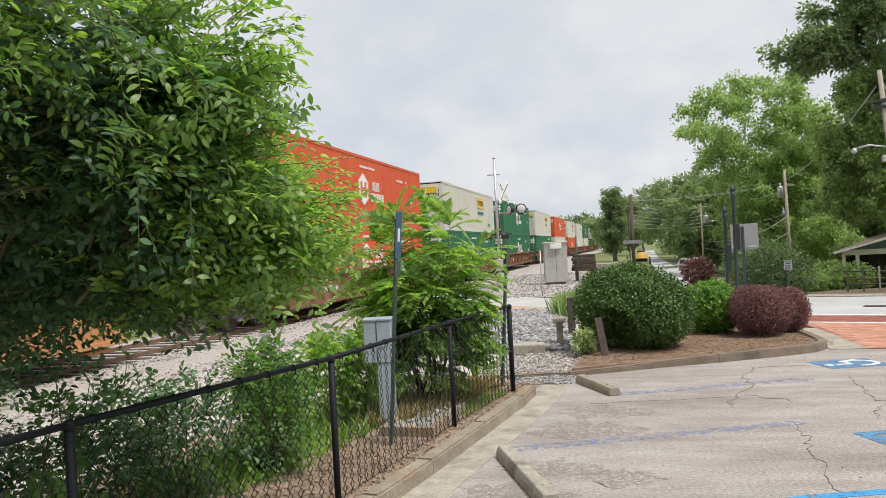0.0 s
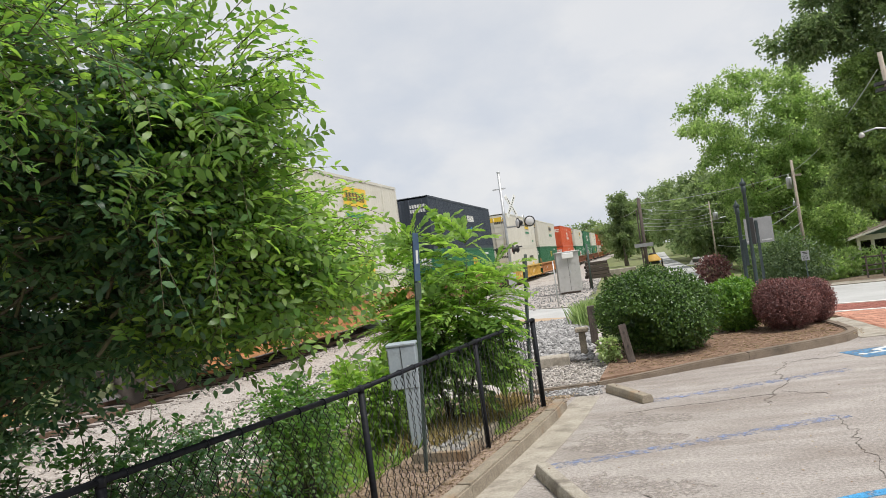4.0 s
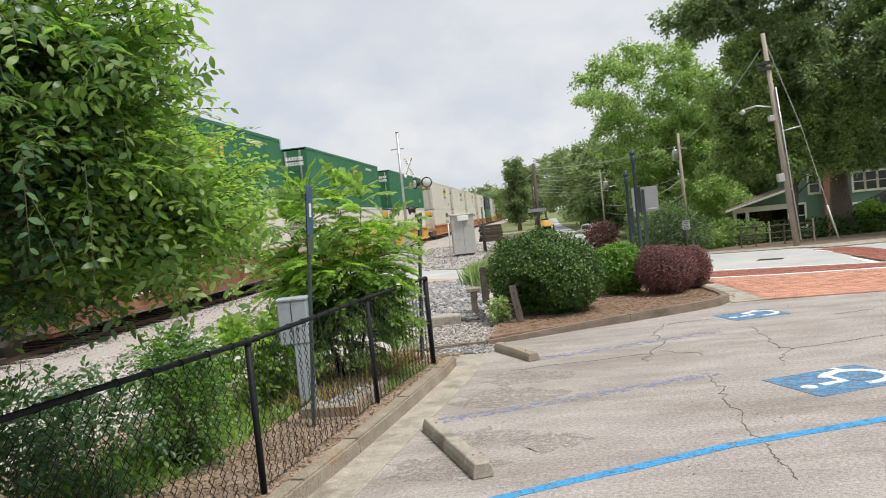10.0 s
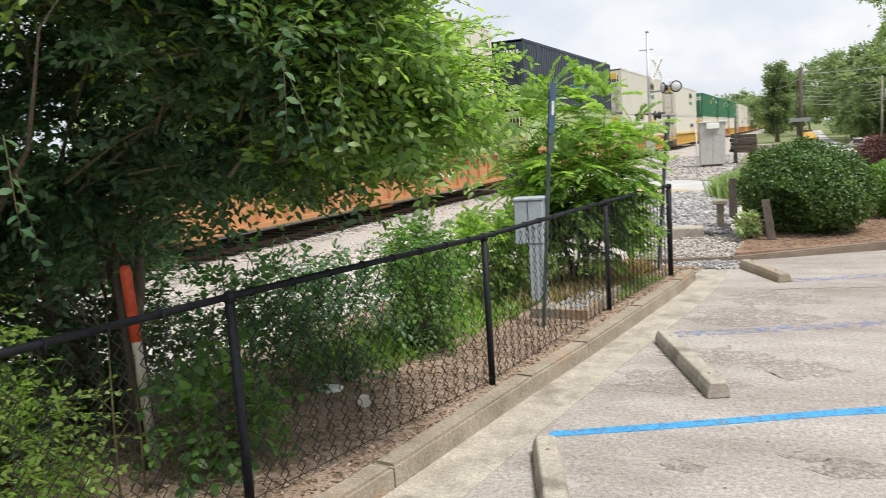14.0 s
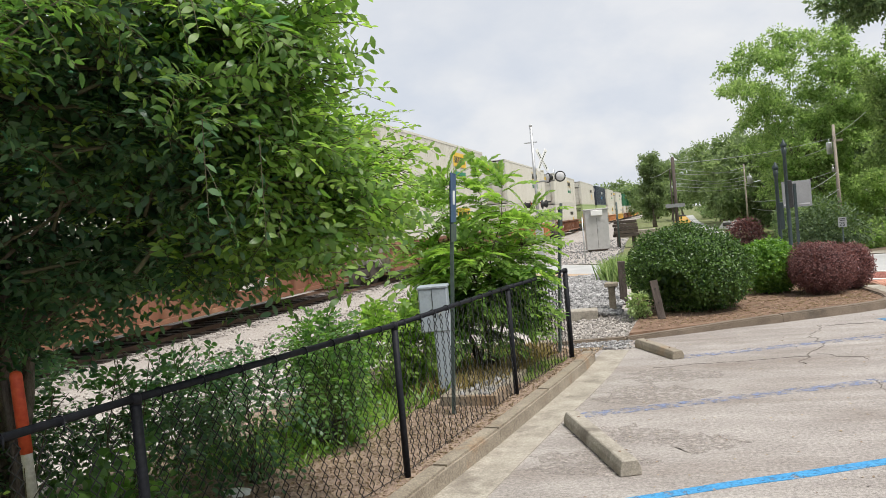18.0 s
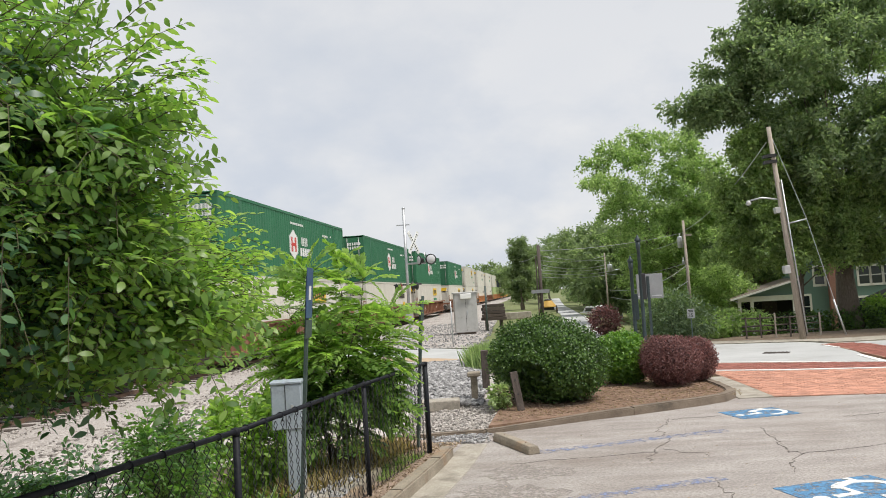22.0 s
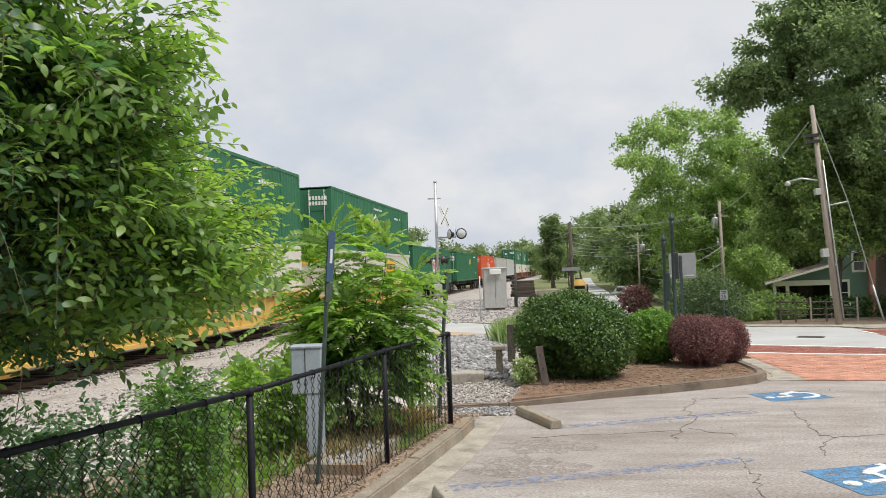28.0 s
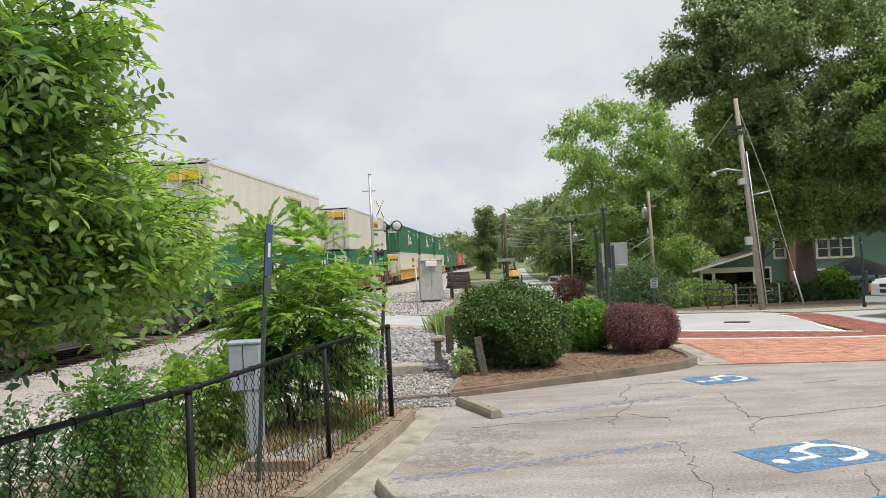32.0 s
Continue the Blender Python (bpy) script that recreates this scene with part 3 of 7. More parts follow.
def build_paving():
    lot = [(-4.0, -6.0), (16, -6.0), (16, 13.9), (8.0, 14.55), (5.5, 14.85), (4.3, 14.98), (4.12, 15.7), (3.8, 14.83), (2.65, 14.16), (1.2, 13.51), (0.4, 13.11), (-0.48, 12.73), (-1.3, 12.6), (-1.5, 11.6), (-0.93, 11.05), (-1.05, 10.3), (-1.85, 6.0), (-2.2, 4.1), (-3.1, -0.5)]
    tagged(part("car_park", slab(lot, -0.2, 0.0), ASPHALT), "worn pale asphalt car park with long cracks", "car park", kind="structure")
    edge = [(-2.6, -4.5), (-2.05, 1.5), (-1.62, 4.43), (-1.48, 5.29), (-1.37, 5.88), (-1.18, 6.99), (-1.0, 8.01), (-0.80, 9.05), (-0.60, 10.25), (-0.42, 11.8)]
    gutter = edge + [(-0.78, 11.9)] + [(x + 0.05, y) for x, y in KERB_A[::-1]]
    tagged(part("gutter", slab(gutter, -0.1, 0.006), CONCRETE), "stained concrete gutter pan beside the kerb", "gutter", kind="structure")
    for name, line, m, label, top in (("kerb", KERB_A, KERB, "weathered tan concrete kerb below the fence", 0.15), ("kerb", KERB_B, DARK_KERB, "dark weathered concrete kerb round the planting island", 0.14)):
        k = thing(name, Matrix(), label, "kerb")
        k["kind"] = "structure"
        # cast in lengths with open joints
        runs = [line[i:i + 2] for i in range(len(line) - 1)] if line is KERB_A else [line[:4], line[3:7], line[6:12], line[11:]]
        for run in runs:
            n = max(1, round(math.dist(run[0], run[1]) / 2.2)) if len(run) == 2 else 1
            for i in range(n):
                u0, u1 = i / n + 0.002, (i + 1) / n - 0.002
                pts = [tuple(run[0][c] + (run[1][c] - run[0][c]) * u for c in (0, 1)) for u in (u0, u1)] if len(run) == 2 else run
                bm = ribbon(pts, 0.085, -0.1, top)
                if line is KERB_B:
                    # sunk towards the stones
                    for v in bm.verts:
                        if v.co.z > 0:
                            v.co.z = 0.06 + 0.08 * min(max((v.co.x + 0.6) / 2.8, 0), 1)
                bmesh.ops.bevel(bm, geom=[e for e in bm.edges if min(v.co.z for v in e.verts) > 0], offset=0.02, segments=2, affect="EDGES")
                part("kerb_stone", bm, m, k)
    # planting strip, island, gravel verge
    strip = [(x - 0.07, y) for x, y in KERB_A] + [(-1.25, 11.7), (-2.2, 12.3), (-3.6, 12.1), (-4.5, 9.0), (-5.1, 6.0), (-5.9, 0.0), (-6.4, -5.0)]
    tagged(part("planting_strip", slab(strip, -0.1, 0.115), SOIL), "brown leaf litter and mulch behind the fence", "soil", kind="structure")
    island = [(-0.42, 12.78)] + [(x, y + 0.06) for x, y in KERB_B[4:]] + [(3.9, 20.4), (1.0, 21.0), (-0.35, 18.0), (-0.2, 15.2)]
    tagged(part("planting_island", slab(island, -0.1, 0.105), STRAW), "planting island covered with brown pine straw", "soil", kind="structure")
    verge = [(-5.4, -6), (-4.6, 6.0), (-3.2, 12.05), (-1.3, 12.55), (-0.44, 12.75), (-0.22, 15.2), (-0.37, 18.0), (-0.6, 24.8), (-1.5, 26.4), (-5.0, 29.4), (-8.4, 31.0), (-9.2, 20), (-10.6, -6)]
    tagged(part("gravel_verge", slab(verge, -0.1, 0.02), GRAVEL), "pale grey gravel between the track and the fence", "gravel", kind="structure")
    dirt = [(-6.4, 29.6), (-1.4, 25.4), (-0.6, 24.4), (-0.3, 25.6), (-1.25, 26.6), (-5.9, 30.6)]
    tagged(part("road_shoulder", slab(dirt, -0.1, 0.03), DRY_DIRT), "strip of orange dirt along the road edge", "dirt", kind="structure")
    far_gravel = [(-7.2, 36.6), (-1.4, 32.2), (-0.9, 60), (-1.4, 110), (-5.5, 110), (-7.6, 60)]
    tagged(part("gravel_yard", slab(far_gravel, -0.1, 0.01), BALLAST), "pale gravel apron round the signal case", "gravel", kind="structure")
    road = [(-14, 38.0), (-6.0, 30.4), (-2.9, 28.4), (-1.35, 26.9), (1.5, 23.2), (4.2, 20.6), (5.0, 19.75), (8.75, 19.35), (9.95, 25.3), (9.4, 26.4), (7.0, 27.3), (4.5, 29.0), (4.25, 34.9), (4.45, 41.3), (5.0, 50), (5.7, 61.7), (6.3, 78), (6.9, 97), (8.4, 125), (11, 170), (8.2, 170), (6.4, 125), (5.3, 97), (4.8, 80), (4.3, 65), (3.4, 50), (2.4, 38), (1.9, 33.5), (0.9, 31.4), (-1.3, 31.3), (-3.4, 33.7), (-6.0, 36.0), (-14, 44)]
    tagged(part("road", slab(road, -0.25, 0.0), ROAD), "pale concrete road crossing the track and receding between trees", "road", kind="structure")
    apron = [(4.14, 15.7), (4.12, 14.98), (4.75, 15.0), (4.8, 17.0), (4.9, 18.4), (4.05, 18.4)]
    tagged(part("pavement_ramp", slab(apron, -0.2, 0.012), CONCRETE), "pale concrete ramp beside the island kerb", "ramp", kind="structure")
    side_street = [(9.95, 25.5), (10.9, 20.0), (30, 18.0), (30, 25.2), (12, 25.4)]
    tagged(part("side_street", slab(side_street, -0.25, -0.004), ROAD), "pale concrete side street beyond the brick band", "road", kind="structure")
    walkway = [(6.6, 27.55), (9.5, 26.5), (10.1, 25.6), (30, 25.3), (30, 26.5), (10.4, 27.0), (7.0, 28.6)]
    tagged(part("sidewalk", slab(walkway, -0.2, 0.02), CONCRETE), "pale pavement along the far side of the street", "pavement", kind="structure")
    # ground below the oak, its shade painted in
    shade_dirt = [(6.0, 28.7), (10.4, 27.02), (30, 26.52), (30, 30.5), (6.0, 30.5)]
    tagged(part("bare_earth", slab(shade_dirt, -0.3, 0.0), SHADED_EARTH), "bare brown earth and leaf litter, coloured dark for the oak's shade", "soil", kind="structure")
    for name, pts, z, label in (
        ("road_line", [(4.6, 19.55), (6.27, 18.82), (8.02, 18.31), (9.39, 18.06), (12, 17.72), (24, 16.42), (24, 16.55), (12, 17.86), (9.39, 18.22), (8.02, 18.47), (6.27, 18.99), (4.6, 19.72)], 0.03, "white concrete band between the brick fields"),
        ("road_line", [(5.0, 21.42), (6.85, 20.53), (9.17, 19.25), (9.2, 19.38), (6.86, 20.68), (5.0, 21.57)], 0.03, "white painted line along the brick band"),
        ("road_line", [(8.98, 21.47), (9.14, 21.47), (8.97, 19.62), (8.77, 19.66)], 0.014, "short white stop line on the road"),
        ("road_line", [(4.32, 36), (4.44, 36), (4.62, 41.3), (5.84, 61.7), (5.76, 61.7), (4.5, 41.3)], 0.014, "pale kerb line along the receding road"),
        ("road_line", [(9.36, 24.9), (9.5, 24.9), (9.58, 23.8), (9.45, 23.8)], 0.014, "short white line at the street corner"),
    ):
        tagged(part(name, slab(pts, z - 0.02, z), LINE_WHITE), label, "road marking", kind="structure")


def build_markings():
    """Blue bay lines, two blue fields with a white wheelchair sign, long cracks."""
    for pts, m, label in (
        ([(-1.44, 5.09), (-0.88, 5.315), (-0.15, 5.635), (0.40, 5.885), (0.83, 6.04), (1.73, 6.44), (3.13, 6.83), (5.0, 7.42), (4.97, 7.53), (3.10, 6.95), (1.70, 6.555), (0.80, 6.165), (0.36, 5.99), (-0.17, 5.745), (-0.90, 5.425), (-1.42, 5.205)], LINE_BLUE, "bright blue painted bay line"),
        ([(-0.88, 7.94), (0.13, 8.29), (2.32, 9.11), (2.26, 9.29), (0.08, 8.47), (-0.94, 8.12)], FADED_BLUE, "faded blue bay line on the asphalt"),
        ([(0.3, 10.94), (3.1, 11.9), (3.06, 12.09), (0.26, 11.14)], FADED_BLUE, "faded blue bay line on the asphalt"),
    ):
        tagged(part("bay_line", slab(pts, -0.01, 0.005), m), label, "road marking", kind="structure")
    for cx, cy, turn, s in ((3.37, 8.41, 109, 1.0), (3.96, 13.34, 105, 0.82)):
        f = thing("parking_symbol", pose(cx, cy, 0, 0, 0, turn) @ Matrix.Diagonal((s, s, 1, 1)), "white wheelchair sign on a faded blue square on asphalt", "road marking", "parking symbols")
        part("blue_field", slab([(-0.46, -0.63), (0.46, -0.60), (0.47, 0.60), (-0.45, 0.62)], -0.01, 0.006), FIELD_BLUE, f)
        arc = [(0.0 + 0.3 * math.cos(a), -0.2 + 0.33 * math.sin(a)) for a in (math.radians(d) for d in range(-200, 61, 20))]
        part("wheel_arc", ribbon(arc, 0.05, 0.0, 0.011), SYMBOL_WHITE, f)
        part("seated_bar", ribbon([(-0.08, 0.30), (-0.08, 0.02), (0.2, 0.02), (0.34, -0.30), (0.44, -0.27)], 0.05, 0.0, 0.0125), SYMBOL_WHITE, f)
        part("dot", slab([(-0.08 + 0.085 * math.cos(a), 0.45 + 0.085 * math.sin(a)) for a in (math.radians(d) for d in range(0, 360, 30))], 0.0, 0.011), SYMBOL_WHITE, f)
    rnd = random.Random(5)
    runs = (((2.51, 13.25), (2.12, 12.14), (2.20, 11.66), (1.83, 10.73), (1.67, 10.24)), ((3.60, 12.12), (3.51, 11.07), (3.40, 10.40), (3.56, 10.26), (3.25, 9.77), (3.13, 9.34)), ((2.21, 9.2), (2.17, 8.72), (2.16, 8.37), (2.04, 7.92), (1.98, 6.56), (1.91, 5.59)), ((3.62, 7.85), (3.2, 6.6)), ((3.56, 10.26), (5.2, 10.7), (7.5, 11.2)), ((-0.1, 10.4), (1.83, 10.73)))
    for a, b in (q for run in runs for q in zip(run, run[1:])):
        n = 8 + int(14 * math.dist(a, b))
        sway, bend = rnd.uniform(0.05, 0.11), rnd.uniform(0, 6.28)
        line, sx, sy = [], 0.0, 0.0
        for i in range(n + 1):
            q = i / n
            slow = sway * math.sin(q * 7.5 + bend) * (q * (1 - q)) ** 0.5
            line.append((a[0] + (b[0] - a[0]) * q + sx + slow, a[1] + (b[1] - a[1]) * q + sy + slow * 0.8))
            sx, sy = sx * 0.7 + rnd.uniform(-0.026, 0.026), sy * 0.6 + rnd.uniform(-0.02, 0.02)
        tagged(part("crack", ribbon(line, [0.0012 + 0.0055 * rnd.random() ** 1.6 for _ in line], -0.01, 0.004), CRACK), "dark jagged crack in the asphalt", "crack", kind="structure")


def build_lot_details():
    """Hairline cracks, small chips and fallen bits on the asphalt."""
    rnd = random.Random(77)
    for k in range(6):
        x, y, a = rnd.uniform(2.2, 6.0), rnd.uniform(7.4, 13.6), rnd.uniform(0, 3.14)
        line = []
        for i in range(14):
            line.append((x, y))
            b = a + rnd.uniform(-0.9, 0.9)
            x, y = x + 0.07 * math.cos(b), y + 0.07 * math.sin(b)
        tagged(part("hairline_crack", ribbon(line, 0.0022, -0.01, 0.004), CRACK), "fine dark crack in the asphalt", "crack", kind="structure")
    for cx, cy, r in ((0.44, 5.0, 0.17), (0.73, 5.02, 0.07), (0.2, 5.1, 0.09), (-0.5, 4.8, 0.1), (2.9, 5.2, 0.16), (1.15, 4.6, 0.2), (1.7, 4.9, 0.15)):
        pts = [(cx + r * rnd.uniform(0.6, 1.2) * 1.5 * math.cos(q), cy + r * rnd.uniform(0.6, 1.2) * math.sin(q)) for q in (i * 0.4488 for i in range(14))]
        tagged(part("oil_stain", slab(pts, -0.01, 0.003), OIL), "dark oil stain soaked into the asphalt", "stain", kind="structure")
    for cx, cy, r in ((-0.75, 6.5, 0.42), (-0.45, 7.3, 0.36), (-0.15, 8.9, 0.5), (0.1, 9.9, 0.45), (0.25, 7.0, 0.3)):
        pts = [(cx + r * rnd.uniform(0.6, 1.2) * 1.3 * math.cos(q), cy + r * rnd.uniform(0.5, 1.2) * math.sin(q)) for q in (i * 0.2618 for i in range(24))]
        tagged(part("tyre_stain", slab(pts, -0.01, 0.002), TYRE_DIRT), "greyish brown tyre dirt rubbed into the asphalt", "stain", kind="structure")
    n = 900
    p = np.stack([RNG.uniform(-1.2, 6.5, n), RNG.uniform(2.0, 14.5, n), np.full(n, 0.006)], 1)
    p = p[(p[:, 0] > -1.9 + 0.16 * p[:, 1]) & (p[:, 1] < 12.6 + 0.5 * p[:, 0])]
    L = 0.012 + 0.022 * RNG.random(len(p))
    tagged(part("lot_debris", small_leaves("lot_debris", p, RNG.normal(size=p.shape) * [1, 1, 0.1], RNG.normal(size=p.shape) * 0.2 + [0, 0, 1], L, L * 0.7), LITTER), "small fallen leaves and chips on the asphalt", "litter", kind="stuff")
    n = 9000
    p = np.stack([RNG.uniform(-0.3, 4.2, n), RNG.uniform(12.9, 20.0, n), np.full(n, 0.112)], 1)
    p = p[p[:, 1] > 13.15 + 0.42 * p[:, 0]]
    L = 0.05 + 0.07 * RNG.random(len(p))
    tagged(part("straw_litter", small_leaves("straw_litter", p, RNG.normal(size=p.shape) * [1, 1, 0.12], RNG.normal(size=p.shape) * 0.3 + [0, 0, 1], L, L * 0.12), LITTER), "loose brown pine needles on the island", "ground cover", kind="stuff")


TRACK_X, TRACK_SLOPE = -10.70, 0.039


def track_x(y):
    return TRACK_X + TRACK_SLOPE * (y - 33.5)


def build_track():
    bm = bmesh.new()
    ys = [-820 + 20 * i for i in range(0, 96)]
    rows = [[bm.verts.new((track_x(y) + dx, y, z)) for dx, z in ((-3.9, -0.2), (-1.9, 0.04), (1.9, 0.04), (2.7, 0.08), (3.6, 0.035), (4.6, -0.02))] for y in ys]
    for q, s in zip(rows, rows[1:]):
        for k in range(5):
            bm.faces.new((q[k], q[k + 1], s[k + 1], s[k]))
    tagged(part("ballast", bm, BALLAST), "grey-brown stone ballast bed of the railway", "ballast", kind="structure")
    for side in (-0.7525, 0.7525):
        line = [(track_x(y) + side, y) for y in (-820, 1080)]
        tagged(part("rail", ribbon(line, 0.036, -0.02, 0.14), RAIL), "rust-brown steel rail", "rail", "rails", kind="structure")
    me = bpy.data.meshes.new("tie")
    bm = boxes((-1.3, 1.3, -0.11, 0.11, -0.16, 0.06))
    bm.to_mesh(me)
    bm.free()
    for i in range(150):
        y = -20 + i * 0.61
        tie = part("tie", me, TIE)
        tie.location = (track_x(y), y, 0)
        tie["kind"] = "structure"


def build_crossing_panels():
    for x0, z0, x1, z1 in ((0.85, 0.135, 2.4, 0.12), (2.4, 0.12, 5.2, 0.006), (-0.66, 0.135, 0.66, 0.135), (-2.4, 0.12, -0.85, 0.135)):
        bm = bmesh.new()
        a = [bm.verts.new((track_x(36) + x, 36.6 - x * 0.72 + s, z)) for x, z, s in ((x0, z0, -3.2), (x1, z1, -3.2), (x1, z1, 3.0), (x0, z0, 3.0))]
        b = [bm.verts.new((v.co.x, v.co.y, -0.1)) for v in a]
        bm.faces.new(a)
        for k in range(4):
            bm.faces.new((a[k], b[k], b[(k + 1) % 4], a[(k + 1) % 4]))
        bmesh.ops.recalc_face_normals(bm, faces=bm.faces)
        tagged(part("crossing_panel", bm, ROAD), "pale concrete panel carrying the road over the rails", "road", kind="structure")


def build_bricks():
    """Brick crossing: the rows next to the car park as single bricks, the rest joined."""
    walk_ = thing("brick_crossing", Matrix(), "orange-red brick crossing with sand joints", "brick paving")
    walk_["kind"] = "structure"
    part("brick_bed", slab([(4.75, 15.0), (5.5, 14.86), (8.0, 14.56), (16, 13.9), (24, 13.6), (24, 16.45), (12, 17.74), (9.39, 18.08), (8.02, 18.33), (6.27, 18.84), (4.7, 19.5), (4.76, 17)], -0.2, 0.013), JOINT, walk_)
    me = bpy.data.meshes.new("brick")
    bm = boxes((-0.095, 0.095, -0.044, 0.044, 0, 0.022), bevel=0.004)
    bm.to_mesh(me)
    bm.free()
    me.materials.append(BRICK)
    v, f = [], []
    rnd = random.Random(3)
    count = 0
    far_x, far_y = (4.6, 6.27, 8.02, 9.39, 12.0, 24.0), (19.55, 18.82, 18.31, 18.06, 17.72, 16.42)
    for j in range(52):
        y = 14.73 + j * 0.098
        for i in range(96):
            x = 4.85 + i * 0.2 + (0.1 if j % 2 else 0)
            yy = y - (x - 5.0) * 0.05
            if yy > np.interp(x, far_x, far_y) - 0.08 or (x < 5.4 and yy < 15.05 - (x - 4.75) * 0.25) or x > 24 or yy < 14.86 - (x - 5.5) * 0.12:
                continue
            z = rnd.uniform(-0.003, 0.003)
            if j < 12 and x < 10.4 and count < 300:
                b = part("brick", me, None, walk_)
                b.location, b.rotation_euler = (x, yy, z), (0, 0, rnd.uniform(-0.02, 0.02))
                count += 1
            else:
                k = len(v)
                v += [(x - 0.095, yy - 0.044, z), (x + 0.095, yy - 0.044, z), (x + 0.095, yy + 0.044, z), (x - 0.095, yy + 0.044, z)]
                v += [(a, b_, z + 0.022) for a, b_, _ in v[k:k + 4]]
                f += [tuple(k + q for q in s) for s in ((4, 5, 6, 7), (0, 1, 5, 4), (1, 2, 6, 5), (2, 3, 7, 6), (3, 0, 4, 7))]
    me2 = bpy.data.meshes.new("brick_rows")
    me2.from_pydata(v, [], f)
    tagged(part("brick_rows", me2, BRICK_MANY, walk_), kind="stuff")
    # darker bands of brick beyond the white line
    band = thing("brick_band", Matrix(), "darker red brick band bordering the concrete street", "brick paving")
    band["kind"] = "structure"
    part("brick_bed", slab([(4.6, 19.7), (6.27, 18.97), (8.02, 18.45), (9.39, 18.2), (12, 17.84), (24, 16.53), (24, 18.4), (10.9, 19.9), (10.5, 20.2), (9.17, 19.3), (6.85, 20.55), (5.0, 21.45)], -0.2, 0.011), JOINT, band)
    part("brick_bed", slab([(9.17, 19.32), (10.5, 20.2), (10.68, 24.2), (10.2, 25.3), (9.5, 25.2), (9.5, 23.8)], -0.2, 0.012), JOINT, band)
    v, f = [], []
    for j in range(82):
        for i in range(94):
            x, y = 4.7 + i * 0.205 + (0.1 if j % 2 else 0), 16.5 + j * 0.108
            lo = np.interp(x, far_x, far_y) + 0.24
            hi = np.interp(x, (4.7, 5.0, 6.85, 9.17, 10.5, 10.9, 24), (21.55, 21.37, 20.5, 19.3, 20.2, 19.85, 18.35))
            strip = 19.3 < y < 25.1 and np.interp(y, (19.3, 23.8, 25.2), (9.2, 9.58, 9.58)) < x < np.interp(y, (19.3, 24.2, 25.2), (10.4, 10.6, 10.3))
            if lo < y < hi - 0.06 or strip:
                k = len(v)
                z = rnd.uniform(-0.003, 0.003)
                v += [(x - 0.096, y - 0.049, z), (x + 0.096, y - 0.049, z), (x + 0.096, y + 0.049, z), (x - 0.096, y + 0.049, z)]
                v += [(a, b_, z + 0.02) for a, b_, _ in v[k:k + 4]]
                f += [tuple(k + q for q in s) for s in ((4, 5, 6, 7), (0, 1, 5, 4), (1, 2, 6, 5), (2, 3, 7, 6), (3, 0, 4, 7))]
    me3 = bpy.data.meshes.new("brick_rows")
    me3.from_pydata(v, [], f)
    tagged(part("brick_rows", me3, DARK_BRICK, band), kind="stuff")


def build_stones():
    """Loose crushed stone: the heap beside the island, the verge, and the spill at the kerb's gap."""
    base = bmesh.new()
    bmesh.ops.create_icosphere(base, subdivisions=1, radius=1.0)
    bv = np.array([v.co[:] for v in base.verts])
    bf = np.array([[v.index for v in q.verts] for q in base.faces])
    base.free()

    def scatter(name, pts, size, label, m=STONE):
        n = len(pts)
        sc = size * (0.5 + RNG.random((n, 1, 3)) * 0.9)
        rot = RNG.random(n) * 6.28
        jit = bv[None] * (0.75 + 0.5 * RNG.random((n, len(bv), 1))) * sc
        c, s = np.cos(rot)[:, None], np.sin(rot)[:, None]
        out = np.stack([jit[..., 0] * c - jit[..., 1] * s, jit[..., 0] * s + jit[..., 1] * c, jit[..., 2] * 0.7], -1) + pts[:, None]
        me = bpy.data.meshes.new(name)
        me.from_pydata(out.reshape(-1, 3).tolist(), [], (bf[None] + (np.arange(n) * len(bv))[:, None, None]).reshape(-1, 3).tolist())
        tagged(part(name, me, m), label, "stones", kind="stuff")

    n = 7600
    x, y = RNG.uniform(-3.9, -0.55, n), RNG.uniform(15.4, 25.6, n)
    keep = (x < -0.6 + 0 * y) & (y < 24.9 - (x + 1) * 0.9)
    z = 0.04 + 0.26 * np.exp(-((x + 2.2) / 1.5) ** 2 - ((y - 19.5) / 4.0) ** 2) + RNG.uniform(0, 0.03, n)
    scatter("crushed_stone_heap", np.stack([x, y, z], 1)[keep], 0.06, "low heap of pale grey crushed stone")
    n = 420
    u = RNG.random(n)
    scatter("spilled_stones", np.stack([-1.25 + 0.8 * u + RNG.normal(0, 0.1, n), 11.9 + 0.75 * RNG.random(n), 0.01 + 0.015 * RNG.random(n)], 1), 0.024, "small stones spilled through the kerb gap")
    n = 7500
    y = 4 + 26 * RNG.random(n) ** 1.1
    scatter("ballast_stones", np.stack([track_x(y) + 1.2 + 5.2 * RNG.random(n), y, 0.02 + 0.045 * RNG.random(n)], 1), 0.032, "loose pale track stones on the shoulder", STONE_PALE)
    n = 2400
    y = RNG.uniform(33.0, 60.0, n)
    scatter("yard_stones", np.stack([np.clip(RNG.uniform(-7.6, -0.9, n), -8.4 + 0.03 * y + np.maximum(0, 36.6 - y), -1.0), y, np.full(n, 0.02)], 1), 0.045, "loose grey gravel round the signal case")
    n = 1500
    scatter("verge_stones", np.stack([RNG.uniform(-1.9, -0.3, n), RNG.uniform(12.75, 15.6, n), np.full(n, 0.05)], 1), 0.025, "small stones along the dark kerb", STONE_PALE)


build_ground()
build_paving()
build_markings()
build_lot_details()
build_track()
build_crossing_panels()
build_stones()


